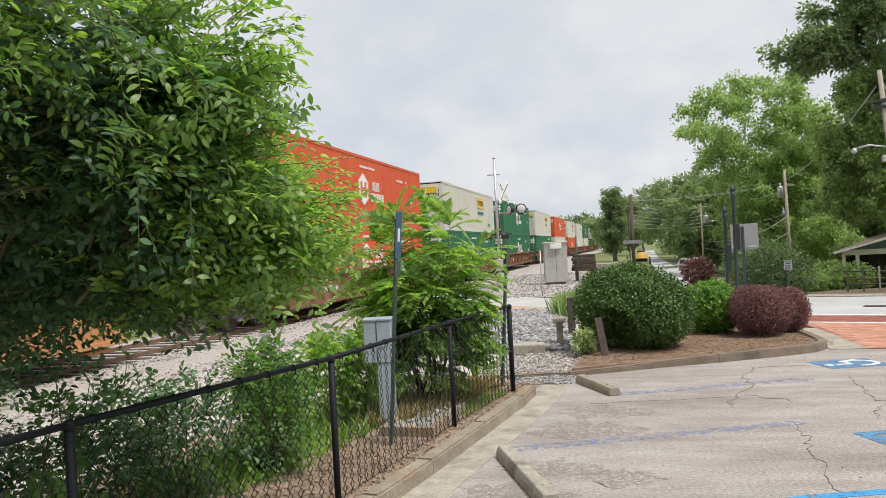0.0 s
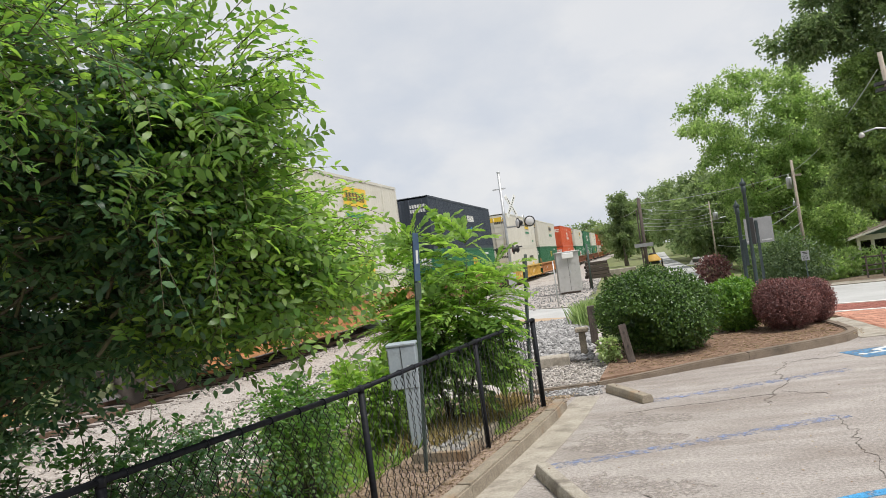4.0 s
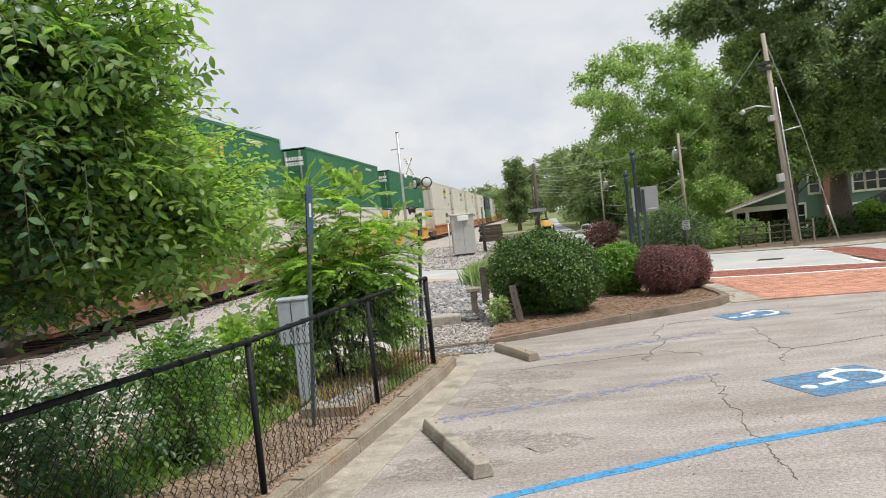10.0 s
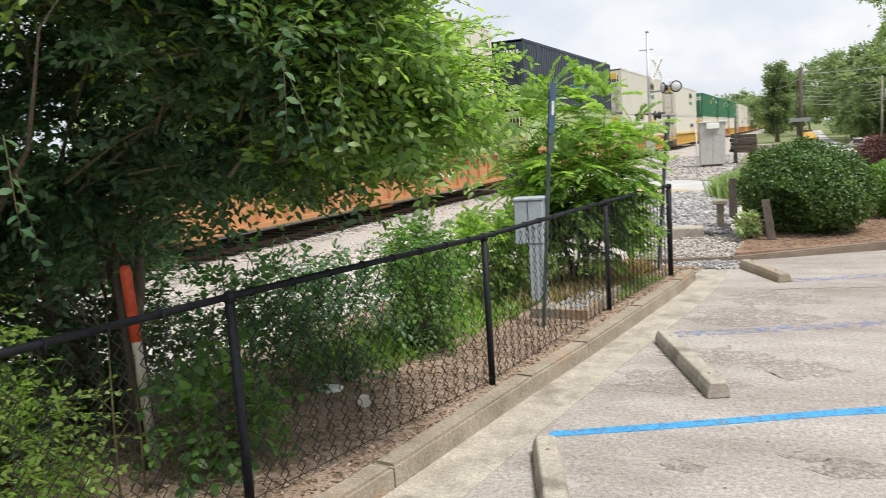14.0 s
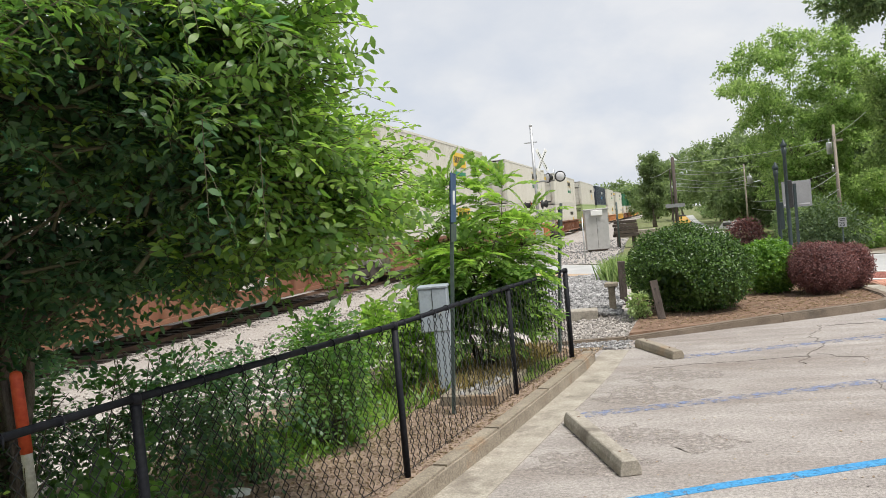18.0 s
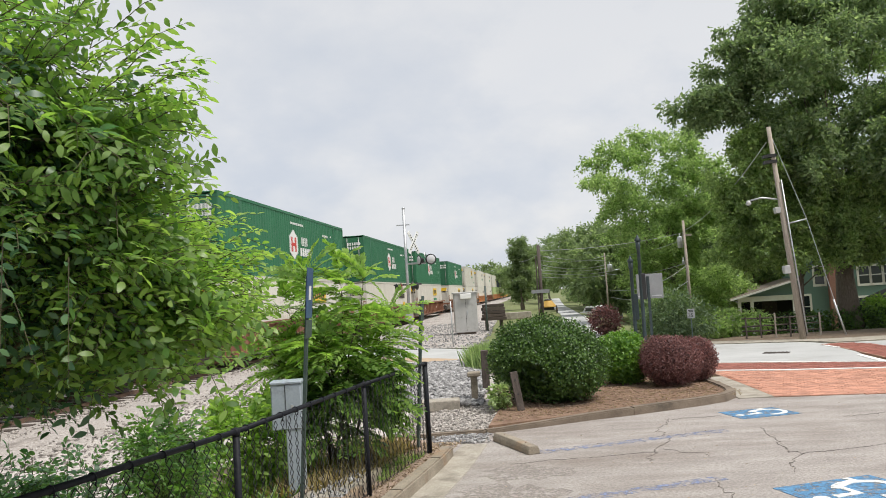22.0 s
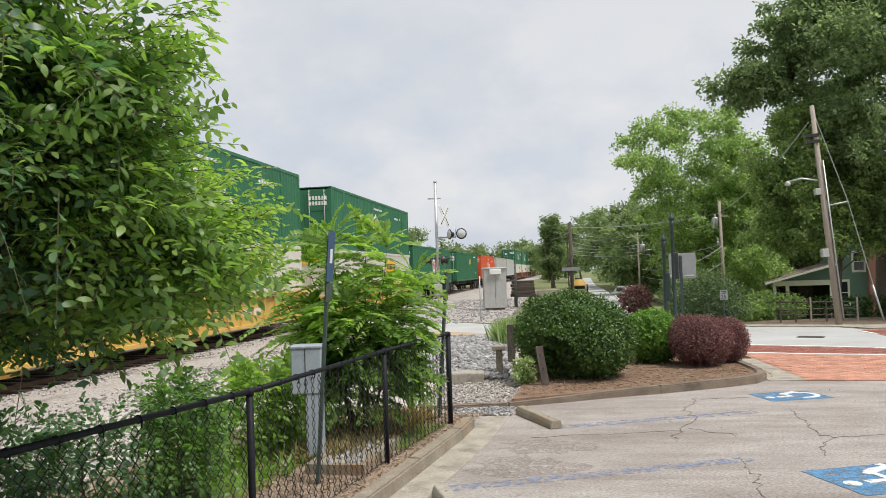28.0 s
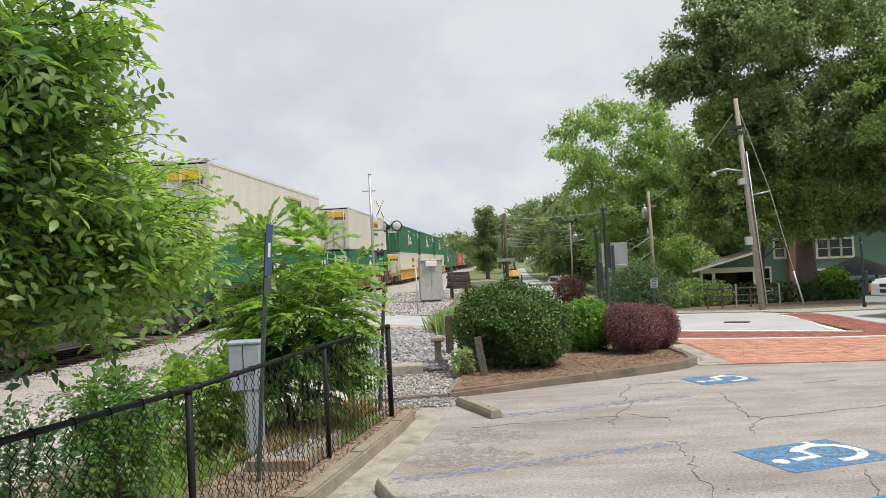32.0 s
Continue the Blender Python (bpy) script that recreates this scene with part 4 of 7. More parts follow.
# ---- the freight train ----
def paint(name, a, b, stain, at=0.6, rough=0.55):
    return surface(name, a, b, 1.2, rough, 0.06, fine=18, stain=stain, stain_scale=1.5, stain_at=at, stretch=(1, 1, 0.35), vary=0.07)


PAINTS = {
    "white": paint("cream_container_paint", (0.54, 0.515, 0.45), (0.62, 0.595, 0.53), (0.37, 0.31, 0.24), 0.64),
    "green": paint("green_container_paint", (0.018, 0.115, 0.052), (0.028, 0.15, 0.07), (0.05, 0.13, 0.08), 0.62),
    "orange": paint("orange_container_paint", (0.52, 0.075, 0.022), (0.62, 0.105, 0.035), (0.36, 0.06, 0.03), 0.62),
    "navy": paint("navy_container_paint", (0.022, 0.032, 0.05), (0.04, 0.05, 0.07), (0.08, 0.09, 0.10), 0.64),
    "grey": paint("grey_container_paint", (0.40, 0.405, 0.40), (0.49, 0.495, 0.49), (0.30, 0.28, 0.25), 0.62),
    "lime": paint("pale_green_container_paint", (0.28, 0.36, 0.16), (0.36, 0.45, 0.21), (0.24, 0.27, 0.15), 0.6),
}
RUST = paint("rust_brown_car_paint", (0.15, 0.065, 0.035), (0.23, 0.10, 0.055), (0.32, 0.19, 0.11), 0.55, 0.8)
TAN = paint("faded_orange_car_paint", (0.40, 0.185, 0.075), (0.50, 0.25, 0.11), (0.24, 0.11, 0.06), 0.56, 0.8)
YELLOW_CAR = paint("yellow_car_paint", (0.52, 0.33, 0.07), (0.60, 0.40, 0.11), (0.28, 0.15, 0.07), 0.56, 0.75)
BOGIE_IRON = surface("bogie_iron", (0.03, 0.025, 0.022), (0.075, 0.06, 0.05), 9, 0.8, 0.2)
YELLOW_PANEL = plain("yellow_panel_paint", (0.72, 0.47, 0.03), 0.5)
DARK_MARK = plain("dark_marking_paint", (0.05, 0.045, 0.03), 0.6)
GREEN_MARK = plain("green_marking_paint", (0.03, 0.22, 0.11), 0.6)
WHITE_MARK = plain("white_marking_paint", (0.72, 0.72, 0.7), 0.6)
BLUE_MARK = plain("blue_marking_paint", (0.03, 0.25, 0.50), 0.6)
RED_MARK = plain("red_marking_paint", (0.5, 0.04, 0.03), 0.6)
ROD_STEEL = surface("lock_rod_steel", (0.4, 0.4, 0.39), (0.52, 0.52, 0.5), 10, 0.5, 0.05, metal=0.4)
LEN, WID, HIGH = 17.5, 2.6, 2.92


def wall_mesh(pitch=0.29, depth=0.03):
    """A corrugated container wall in the y-z plane, facing +x."""
    bm = bmesh.new()
    y, pts = 0.12, []
    while y < LEN - 0.12 - pitch:
        pts += [(0.0, y), (0.0, y + pitch * 0.45), (-depth, y + pitch * 0.55), (-depth, y + pitch * 0.9)]
        y += pitch
    pts.append((0.0, LEN - 0.12))
    lo, hi = [bm.verts.new((x, yy, 0.16)) for x, yy in pts], [bm.verts.new((x, yy, HIGH - 0.1)) for x, yy in pts]
    for k in range(len(pts) - 1):
        bm.faces.new((lo[k], lo[k + 1], hi[k + 1], hi[k]))
    me = bpy.data.meshes.new("side_wall")
    bm.to_mesh(me)
    bm.free()
    return me


def shared(bm, name, material):
    me = bpy.data.meshes.new(name)
    bm.to_mesh(me)
    bm.free()
    me.materials.append(material)
    return me


def text_mesh(body, size, material):
    """Flat lettering in the y-z plane, read from +x."""
    c = bpy.data.curves.new("lettering", "FONT")
    c.body, c.size, c.extrude, c.space_character = body, size, 0.004, 1.0
    ob = bpy.data.objects.new("lettering", c)
    scene.collection.objects.link(ob)
    me = bpy.data.meshes.new_from_object(ob.evaluated_get(bpy.context.evaluated_depsgraph_get()))
    bpy.data.objects.remove(ob)
    me.transform(pose(0, 0, 0, 90, 0, 90))
    me.materials.clear()
    me.materials.append(material)
    return me


WALL_ME = wall_mesh()
WORDS = text_mesh("Intermodal", 0.62, GREEN_MARK)
FIFTY3 = text_mesh("53'", 0.36, WHITE_MARK)


def make_container(colour, style):
    """A 53-foot box: corrugated sides, rails, posts, rear doors with rods; style sets the markings."""
    m = PAINTS[colour]
    names = {"white": "cream-white", "green": "dark green", "orange": "orange-red", "navy": "dark navy", "grey": "grey", "lime": "pale green"}
    marks = {"sign": "a yellow side panel", "word": "green side lettering", "plain": "a few dark marks", "diamond": "a white hexagon emblem", "block": "white block markings", "swoosh": "a blue emblem"}
    t = thing("shipping_container", Matrix(), f"{names[colour]} corrugated 53-foot container with {marks[style]}", "container", "containers on the train")
    h = WID / 2
    for s in (1, -1):
        w = part("side_wall", WALL_ME.copy(), m, t)
        w.matrix_local = Matrix.Translation((h, 0, 0)) if s > 0 else pose(-h, LEN, 0, 0, 0, 180)
        part("bottom_rail", boxes((s * h - 0.05, s * h + 0.012, 0, LEN, 0.0, 0.17)), m, t)
        part("top_rail", boxes((s * h - 0.05, s * h + 0.012, 0, LEN, HIGH - 0.11, HIGH)), m, t)
        for y in (0, LEN - 0.14, 1.95, LEN - 2.1):
            part("post", boxes((s * h - 0.06, s * h + 0.014, y, y + 0.14, 0.0, HIGH)), m, t)
    part("roof", boxes((-h, h, 0, LEN, HIGH - 0.05, HIGH - 0.01)), m, t)
    part("floor", boxes((-h, h, 0, LEN, 0.02, 0.10)), m, t)
    part("front_wall", boxes((-h, h, LEN - 0.05, LEN, 0.05, HIGH - 0.05)), m, t)
    for x0, x1 in ((-h + 0.06, -0.01), (0.01, h - 0.06)):
        bm = boxes((x0, x1, 0.0, 0.05, 0.12, HIGH - 0.12))
        for k in range(5):
            box(bm, x0 + 0.12, x1 - 0.12, -0.018, 0.0, 0.3 + k * 0.5, 0.62 + k * 0.5)
        door = part("rear_door", bm, m, t)
        for x in (x0 + 0.25, x1 - 0.25):
            part("lock_rod", tubes((((x, -0.05, 0.15), (x, -0.05, HIGH - 0.15)), 0.02), n=6), ROD_STEEL if colour in ("white", "grey", "green") else m, door)
    f = h + 0.016
    def bars(name, rows, mat):
        ob = part(name, boxes(*[(f, f + 0.006, y0, y1, z0, z1) for y0, y1, z0, z1 in rows]), mat, t)
        if len(rows) > 1:
            tagged(ob, kind="stuff")
    if style == "sign":
        bars("yellow_panel", [(10.6, 13.2, 1.75, 2.5)], YELLOW_PANEL)
        tagged(part("panel_lettering", boxes(*[(f + 0.006, f + 0.011, 10.85 + k * 0.36, 11.1 + k * 0.36, 1.95, 2.3) for k in range(6)]), DARK_MARK, t), kind="stuff")
        bars("small_marks", [(10.7, 13.0, 1.3, 1.5), (14.6, 15.6, 0.5, 0.66)], GREEN_MARK)
    elif style == "word":
        bars("panel_lettering", [(10.9 + k * 0.42, 11.2 + k * 0.42, 1.95, 2.35) for k in range(6)], DARK_MARK)
        bars("panel_frame", [(10.7, 13.5, 2.42, 2.46), (10.7, 13.5, 1.85, 1.89)], YELLOW_PANEL)
        w = part("lettering", WORDS, None, t)
        w.location = (f, 10.65, 1.2)
    elif style == "plain":
        bars("marks", [(11.5 + k * 0.38, 11.78 + k * 0.38, 1.7, 2.05) for k in range(7)], DARK_MARK)
        bars("yellow_panel", [(13.2, 14.2, 0.7, 1.4)], YELLOW_PANEL)
    elif style == "diamond":
        hexa = [(8.35 + 0.68 * math.cos(a), 1.5 + 0.68 * math.sin(a)) for a in (math.radians(d) for d in (90, 150, 210, 270, 330, 390))]
        bm = bmesh.new()
        lo, hi = [bm.verts.new((f, y, z)) for y, z in hexa], [bm.verts.new((f + 0.006, y, z)) for y, z in hexa]
        bm.faces.new(hi[::-1]), bm.faces.new(lo)
        for k in range(6):
            bm.faces.new((lo[k], lo[(k + 1) % 6], hi[(k + 1) % 6], hi[k]))
        bmesh.ops.recalc_face_normals(bm, faces=bm.faces)
        part("emblem", bm, WHITE_MARK, t)
        part("emblem", boxes((f + 0.006, f + 0.011, 7.98, 8.2, 1.17, 1.83), (f + 0.006, f + 0.011, 8.5, 8.72, 1.17, 1.83), (f + 0.006, f + 0.011, 8.2, 8.5, 1.43, 1.58)), RED_MARK if colour == "green" else m, t)
        bars("word_block", [(9.55, 9.68, 1.5, 1.9), (9.78, 9.91, 1.5, 1.9), (10.05, 10.18, 1.5, 1.9), (10.3, 10.43, 1.5, 1.9)] + [(9.3 + k * 0.36, 9.55 + k * 0.36, 1.02, 1.4) for k in range(5)] + [(8.0 + k * 0.28, 8.2 + k * 0.28, 2.4, 2.5) for k in range(7)] + [(13.2 + k * 0.26, 13.38 + k * 0.26, 2.15, 2.27) for k in range(4)] + [(14.7, 14.85, 2.2, 2.3), (15.4, 15.75, 1.2, 1.45)], WHITE_MARK)
    elif style == "block":
        bars("word_block", [(9.8, 10.05, 1.7, 2.3), (10.15, 10.55, 2.2, 2.3), (10.15, 10.25, 1.7, 2.2), (10.65, 10.9, 1.7, 2.3)], YELLOW_PANEL)
        bars("marks", [(13.4 + k * 0.3, 13.6 + k * 0.3, 2.45, 2.6) for k in range(6)], WHITE_MARK)
        w = part("lettering", FIFTY3, None, t)
        w.location = (f, 14.7, 0.6)
    elif style == "swoosh":
        bars("word_block", [(9.5 + k * 0.4, 9.78 + k * 0.4, 1.75, 2.15) for k in range(5)], WHITE_MARK)
        bm = bmesh.new()
        for k in range(8):
            box(bm, f, f + 0.006, 8.3 + k * 0.28, 8.6 + k * 0.28, 1.15 - 0.3 * math.sin(k / 7 * math.pi), 1.4 - 0.22 * math.sin(k / 7 * math.pi))
        part("emblem", bm, BLUE_MARK, t)
    # rear codes as bars
    ink = DARK_MARK if colour in ("white", "lime") else WHITE_MARK
    codes = part("code_block", boxes(*[(0.25 + k * 0.15, 0.35 + k * 0.15, -0.026, -0.019, z, z + 0.18) for z in (2.3, 2.05) for k in range(6)]), ink, t)
    tagged(codes, kind="stuff")
    if colour == "white":
        part("rear_panel", boxes((-1.05, 1.05, -0.03, -0.02, 2.25, 2.62)), YELLOW_PANEL if style != "plain" else m, t)
    else:
        part("rear_emblem", boxes((-0.75, -0.4, -0.026, -0.019, 1.9, 2.25)), WHITE_MARK, t)
        part("rear_bar", boxes((-0.95, -0.3, -0.026, -0.019, 1.45, 1.52)), WHITE_MARK, t)
    return t


def wheel_mesh():
    bm = bmesh.new()
    tube(bm, [(-0.07, 0, 0), (-0.03, 0, 0), (-0.03, 0, 0), (0.07, 0, 0)], [0.44, 0.44, 0.42, 0.415], 18)
    return shared(bm, "wheel", BOGIE_IRON)


WHEEL_ME = wheel_mesh()


def add_bogie(car, y):
    b = part("bogie", boxes((-1.0, 1.0, y - 0.2, y + 0.2, 0.45, 0.75), (-1.05, -0.9, y - 1.1, y + 1.1, 0.38, 0.62), (0.9, 1.05, y - 1.1, y + 1.1, 0.38, 0.62), (0.92, 1.12, y - 0.35, y + 0.35, 0.3, 0.8), (-1.12, -0.92, y - 0.35, y + 0.35, 0.3, 0.8)), BOGIE_IRON, car)
    for dy in (-0.88, 0.88):
        for x in (-0.75, 0.75):
            w = part("wheel", WHEEL_ME, None, b)
            w.location = (x, y + dy, 0.42)


def make_well_car(m, words):
    """A well car for stacked boxes: deep ribbed side sills, end decks, bogies. Its box stands on y 0 to LEN."""
    car = thing("well_car", Matrix(), words, "rail car", "well cars of the train")
    for s in (1, -1):
        sill = bmesh.new()
        x0, x1 = sorted((s * 1.36, s * 1.40))
        box(sill, x0, x1, -0.3, LEN + 0.3, 0.46, 1.42)
        side = part("side_sill", sill, m, car)
        x0, x1 = sorted((s * 1.34, s * 1.52))
        part("top_chord", boxes((x0, x1, -0.9, LEN + 0.9, 1.38, 1.5)), m, side)
        part("bottom_chord", boxes((x0, x1, -0.3, LEN + 0.3, 0.4, 0.5)), m, side)
        x0, x1 = sorted((s * 1.40, s * 1.49))
        for k in range(18):
            part("rib", boxes((x0, x1, 0.05 + k, 0.12 + k, 0.5, 1.38)), m, side)
    part("end_deck", boxes((-1.35, 1.35, -1.45, -0.35, 0.95, 1.15)), m, car)
    part("end_deck", boxes((-1.35, 1.35, LEN + 0.35, LEN + 1.35, 0.95, 1.15)), m, car)
    for y in (0.0, 7.6, LEN - 0.8):
        part("floor_plate", boxes((-1.36, 1.36, y, y + 0.8, 0.26, 0.33)), m, car)
    part("handrail", tubes((((1.38, -1.4, 1.15), (1.38, -1.4, 2.0), (1.38, -0.6, 2.0), (1.38, -0.6, 1.5)), 0.02), n=5), m, car)
    stencils = part("stencil", boxes(*[(1.402, 1.406, 11.2 + k * 0.22, 11.34 + k * 0.22, 0.78, 1.0) for k in range(8)], *[(1.402, 1.406, 3.2 + k * 0.3, 3.4 + k * 0.3, 0.78, 1.0) for k in range(5)]), WHITE_MARK, car)
    tagged(stencils, kind="stuff")
    add_bogie(car, -1.5)
    return car


def make_spine_car(m, words):
    """A flat car with a narrow deck for single boxes."""
    car = thing("flat_car", Matrix(), words, "rail car", "flat cars of the train")
    part("spine", boxes((-0.35, 0.35, -1.2, LEN + 1.2, 0.7, 1.1)), m, car)
    for y in (0.4, 5.0, 10.0, LEN - 0.7):
        part("cross_arm", boxes((-1.35, 1.35, y, y + 0.3, 0.85, 1.1)), m, car)
    add_bogie(car, -1.2)
    add_bogie(car, LEN - 1.5)
    return car


# rear end of each box along the train at the clip's start (metres), upper and lower box: colour, markings
TRAIN = [
    (275, "w", "l", "white word", "green block"), (253, "w", "r", "green block", "white plain"), (229.9, "w", "r", "white sign", "white plain"), (206.8, "w", "t", "white word", "green block"),
    (183.7, "w", "r", "green diamond", "white sign"), (160.6, "w", "r", "white plain", "white sign"), (137.5, "w", "r", "white word", "orange diamond"), (114.4, "w", "t", "orange diamond", "white plain"), (91.3, "w", "r", "white sign", "green block"),
    (68.2, "w", "r", "green diamond", "green diamond"), (45.7, "w", "r", "white sign", "green diamond"),
    (23.1, "w", "r", "orange diamond", "orange diamond"), (-2.8, "w", "t", "white word", "green block"), (-23.1, "w", "y", "white sign", "white plain"), (-47.9, "w", "r", "navy swoosh", "green block"),
    (-71, "w", "t", "white sign", "white sign"), (-95.2, "w", "t", "white sign", "white plain"), (-116.9, "w", "y", "white word", "white plain"), (-138.1, "w", "t", "white sign", "white word"),
    (-162.8, "w", "y", "green block", "white word"), (-184.5, "w", "t", "green block", "white plain"), (-205.9, "w", "r", "green block", "white sign"), (-230.7, "w", "y", "white word", "white plain"),
    (-256.7, "w", "t", "white word", "white sign"), (-277.6, "w", "t", "navy swoosh", "lime plain"), (-299, "w", "t", "white plain", "lime plain"), (-323.4, "w", "r", "white word", "white plain"),
    (-346.6, "w", "t", "white word", "white plain"), (-370.7, "w", "r", "white sign", "white sign"), (-393.4, "w", "r", "green diamond", "white sign"), (-418.7, "w", "r", "green diamond", "white sign"),
    (-439.8, "w", "r", "green diamond", "white plain"), (-462.6, "w", "r", "green diamond", "white sign"), (-485.0, "f", "r", "grey block", ""), (-504.2, "f", "r", "grey block", ""),
    (-525.0, "f", "r", "orange diamond", ""), (-546.3, "f", "r", "green block", ""), (-567.6, "f", "r", "green diamond", ""), (-586.5, "w", "y", "green diamond", "white sign"), (-608.3, "w", "y", "green diamond", "white sign"),
    (-629.3, "w", "y", "green diamond", "white sign"), (-656, "w", "r", "white sign", "green diamond"), (-682.1, "w", "n", "white word", "green diamond"), (-705.1, "w", "n", "white sign", "green block"), (-728.2, "w", "r", "green diamond", "white plain"),
]
SPEED, RAIL_Z = 22.22, 0.14
ROLLING = []


def build_train():
    made = {}

    def fetch(key, maker, *args):
        if key not in made:
            made[key] = maker(*args)
            return made[key]
        return copy_thing(made[key], Matrix())

    cars = {"r": (RUST, "rust-brown steel well car on the track"), "t": (TAN, "faded orange-tan well car on the track"), "y": (YELLOW_CAR, "yellow-orange well car on the track"), "l": (RUST, "rust-brown steel well car on the track"), "n": (BOGIE_IRON, "dark grey steel well car on the track")}
    for at, kind, tint, upper, lower in TRAIN:
        if kind == "w":
            ROLLING.append((fetch("car" + cars[tint][1], make_well_car, *cars[tint]), at, 0.0))
            ROLLING.append((fetch(lower, make_container, *lower.split()), at, 0.35))
            ROLLING.append((fetch(upper, make_container, *upper.split()), at, 3.27))
        else:
            ROLLING.append((fetch("flat", make_spine_car, BOGIE_IRON, "dark flat car under a single container"), at, 0.0))
            ROLLING.append((fetch(upper, make_container, *upper.split()), at, 1.1))


build_train()


# ---- fence and things beside the car park ----
FENCE = [(-4.25, -3.6), (-3.7, -1.0), (-3.2, 1.1), (-2.70, 3.44), (-2.06, 5.82), (-1.61, 8.61), (-1.165, 10.77)]


def tie_mesh():
    return shared(tubes((((-0.003, 0, 0), (0.003, 0, 0)), 0.028), (((0.010, 0.004, 0), (0.015, 0.004, 0)), 0.0275), (((0.0, -0.02, -0.05), (0.0, -0.026, 0.0)), 0.005), n=8), "wire_tie", BLACK_COAT)


TIE_ME = tie_mesh()


def build_fence():
    f = thing("chain_link_fence", Matrix(), "black vinyl-coated chain-link fence with a top rail", "fence")
    z0, z1 = 0.14, 1.32
    for i, (x, y) in enumerate(FENCE):
        r = 0.034 if i in (0, len(FENCE) - 1) else 0.028
        post = part("post", tubes((((x, y, 0.0), (x, y, z1 - 0.01)), r), n=10), BLACK_COAT, f)
        part("post_cap", tubes((((x, y, z1 - 0.03), (x, y, z1 + 0.018), (x, y, z1 + 0.028)), [r + 0.004, r + 0.004, 0.016]), n=10), BLACK_COAT, post)
    for a, b in zip(FENCE, FENCE[1:]):
        part("top_rail", tubes((((*a, z1), (*b, z1)), 0.021), n=8), BLACK_COAT, f)
        part("tension_wire", tubes((((*a, z0 + 0.02), (*b, z0 + 0.02)), 0.003), n=4), WIRE, f)
        # ties that bind the mesh to the rail
        for k in range(int(math.hypot(b[0] - a[0], b[1] - a[1]) / 0.3)):
            u = (k + 0.5) * 0.3 / math.hypot(b[0] - a[0], b[1] - a[1])
            x, y = a[0] + (b[0] - a[0]) * u, a[1] + (b[1] - a[1]) * u
            tie = part("wire_tie", TIE_ME, None, f)
            tie.matrix_local = pose(x, y, z1, 0, 0, math.degrees(math.atan2(b[1] - a[1], b[0] - a[0])) + 20)
        # the mesh: zigzag wires, each meeting its neighbours
        d = math.hypot(b[0] - a[0], b[1] - a[1])
        ux, uy = (b[0] - a[0]) / d, (b[1] - a[1]) / d
        w, hz, rr = 0.066, 0.037, 0.0042
        nx, nz = int(d / w), int((z1 - z0) / hz)
        v, fc = [], []
        for k in range(nx + 1):
            k0 = len(v)
            for j in range(nz + 1):
                off = k * w + (w if j % 2 else 0) * 0.5 * (1 if k % 2 else -1) + w * 0.5
                q = min(max(off, 0), d)
                cx, cy, cz = a[0] + ux * q, a[1] + uy * q, z0 + j * hz
                for aa in (0, 2.094, 4.189):
                    c, s = math.cos(aa) * rr, math.sin(aa) * rr
                    v.append((cx + ux * c - uy * s, cy + uy * c + ux * s, cz))
            for j in range(nz):
                for e in range(3):
                    p, q2 = k0 + j * 3 + e, k0 + j * 3 + (e + 1) % 3
                    fc.append((p, q2, q2 + 3, p + 3))
        me = bpy.data.meshes.new("wire_mesh")
        me.from_pydata(v, [], fc)
        part("wire_mesh", me, WIRE, f)


def build_wheel_stop(a, b, label, chipped=0.0):
    d = Vector((b[0] - a[0], b[1] - a[1], 0))
    t = thing("wheel_stop", pose(a[0], a[1], 0, 0, 0, math.degrees(math.atan2(d.y, d.x))), label, "wheel stop", "wheel stops")
    bm = bmesh.new()
    L = d.length
    prof = [(-0.09, 0.0), (0.09, 0.0), (0.085, 0.07), (0.06, 0.125), (-0.06, 0.125), (-0.085, 0.07)]
    rows = [[bm.verts.new((x, y, z * (1 - chipped * (i == 2)))) for y, z in prof] for i, x in enumerate((0.0, L * 0.5, L))]
    for q, s in zip(rows, rows[1:]):
        for k in range(6):
            bm.faces.new((q[k], s[k], s[(k + 1) % 6], q[(k + 1) % 6]))
    bm.faces.new(rows[0])
    bm.faces.new(rows[-1][::-1])
    bmesh.ops.recalc_face_normals(bm, faces=bm.faces)
    bmesh.ops.bevel(bm, geom=list(bm.edges), offset=0.008, segments=1, affect="EDGES")
    part("block", bm, KERB if chipped else CONCRETE, t)
    part("pin", tubes((((0.25, 0, 0.1), (0.25, 0, 0.131)), 0.012), ((((L - 0.25), 0, 0.1), ((L - 0.25), 0, 0.131)), 0.012), n=6), RAIL, t)


def chip_mesh():
    bm = bmesh.new()
    bmesh.ops.create_icosphere(bm, subdivisions=1, radius=0.028)
    rnd = random.Random(6)
    for v in bm.verts:
        v.co = Vector((v.co.x * 1.2, v.co.y, v.co.z * 0.7)) * rnd.uniform(0.75, 1.2)
    return shared(bm, "chip", STONE)


CHIP_ME = chip_mesh()


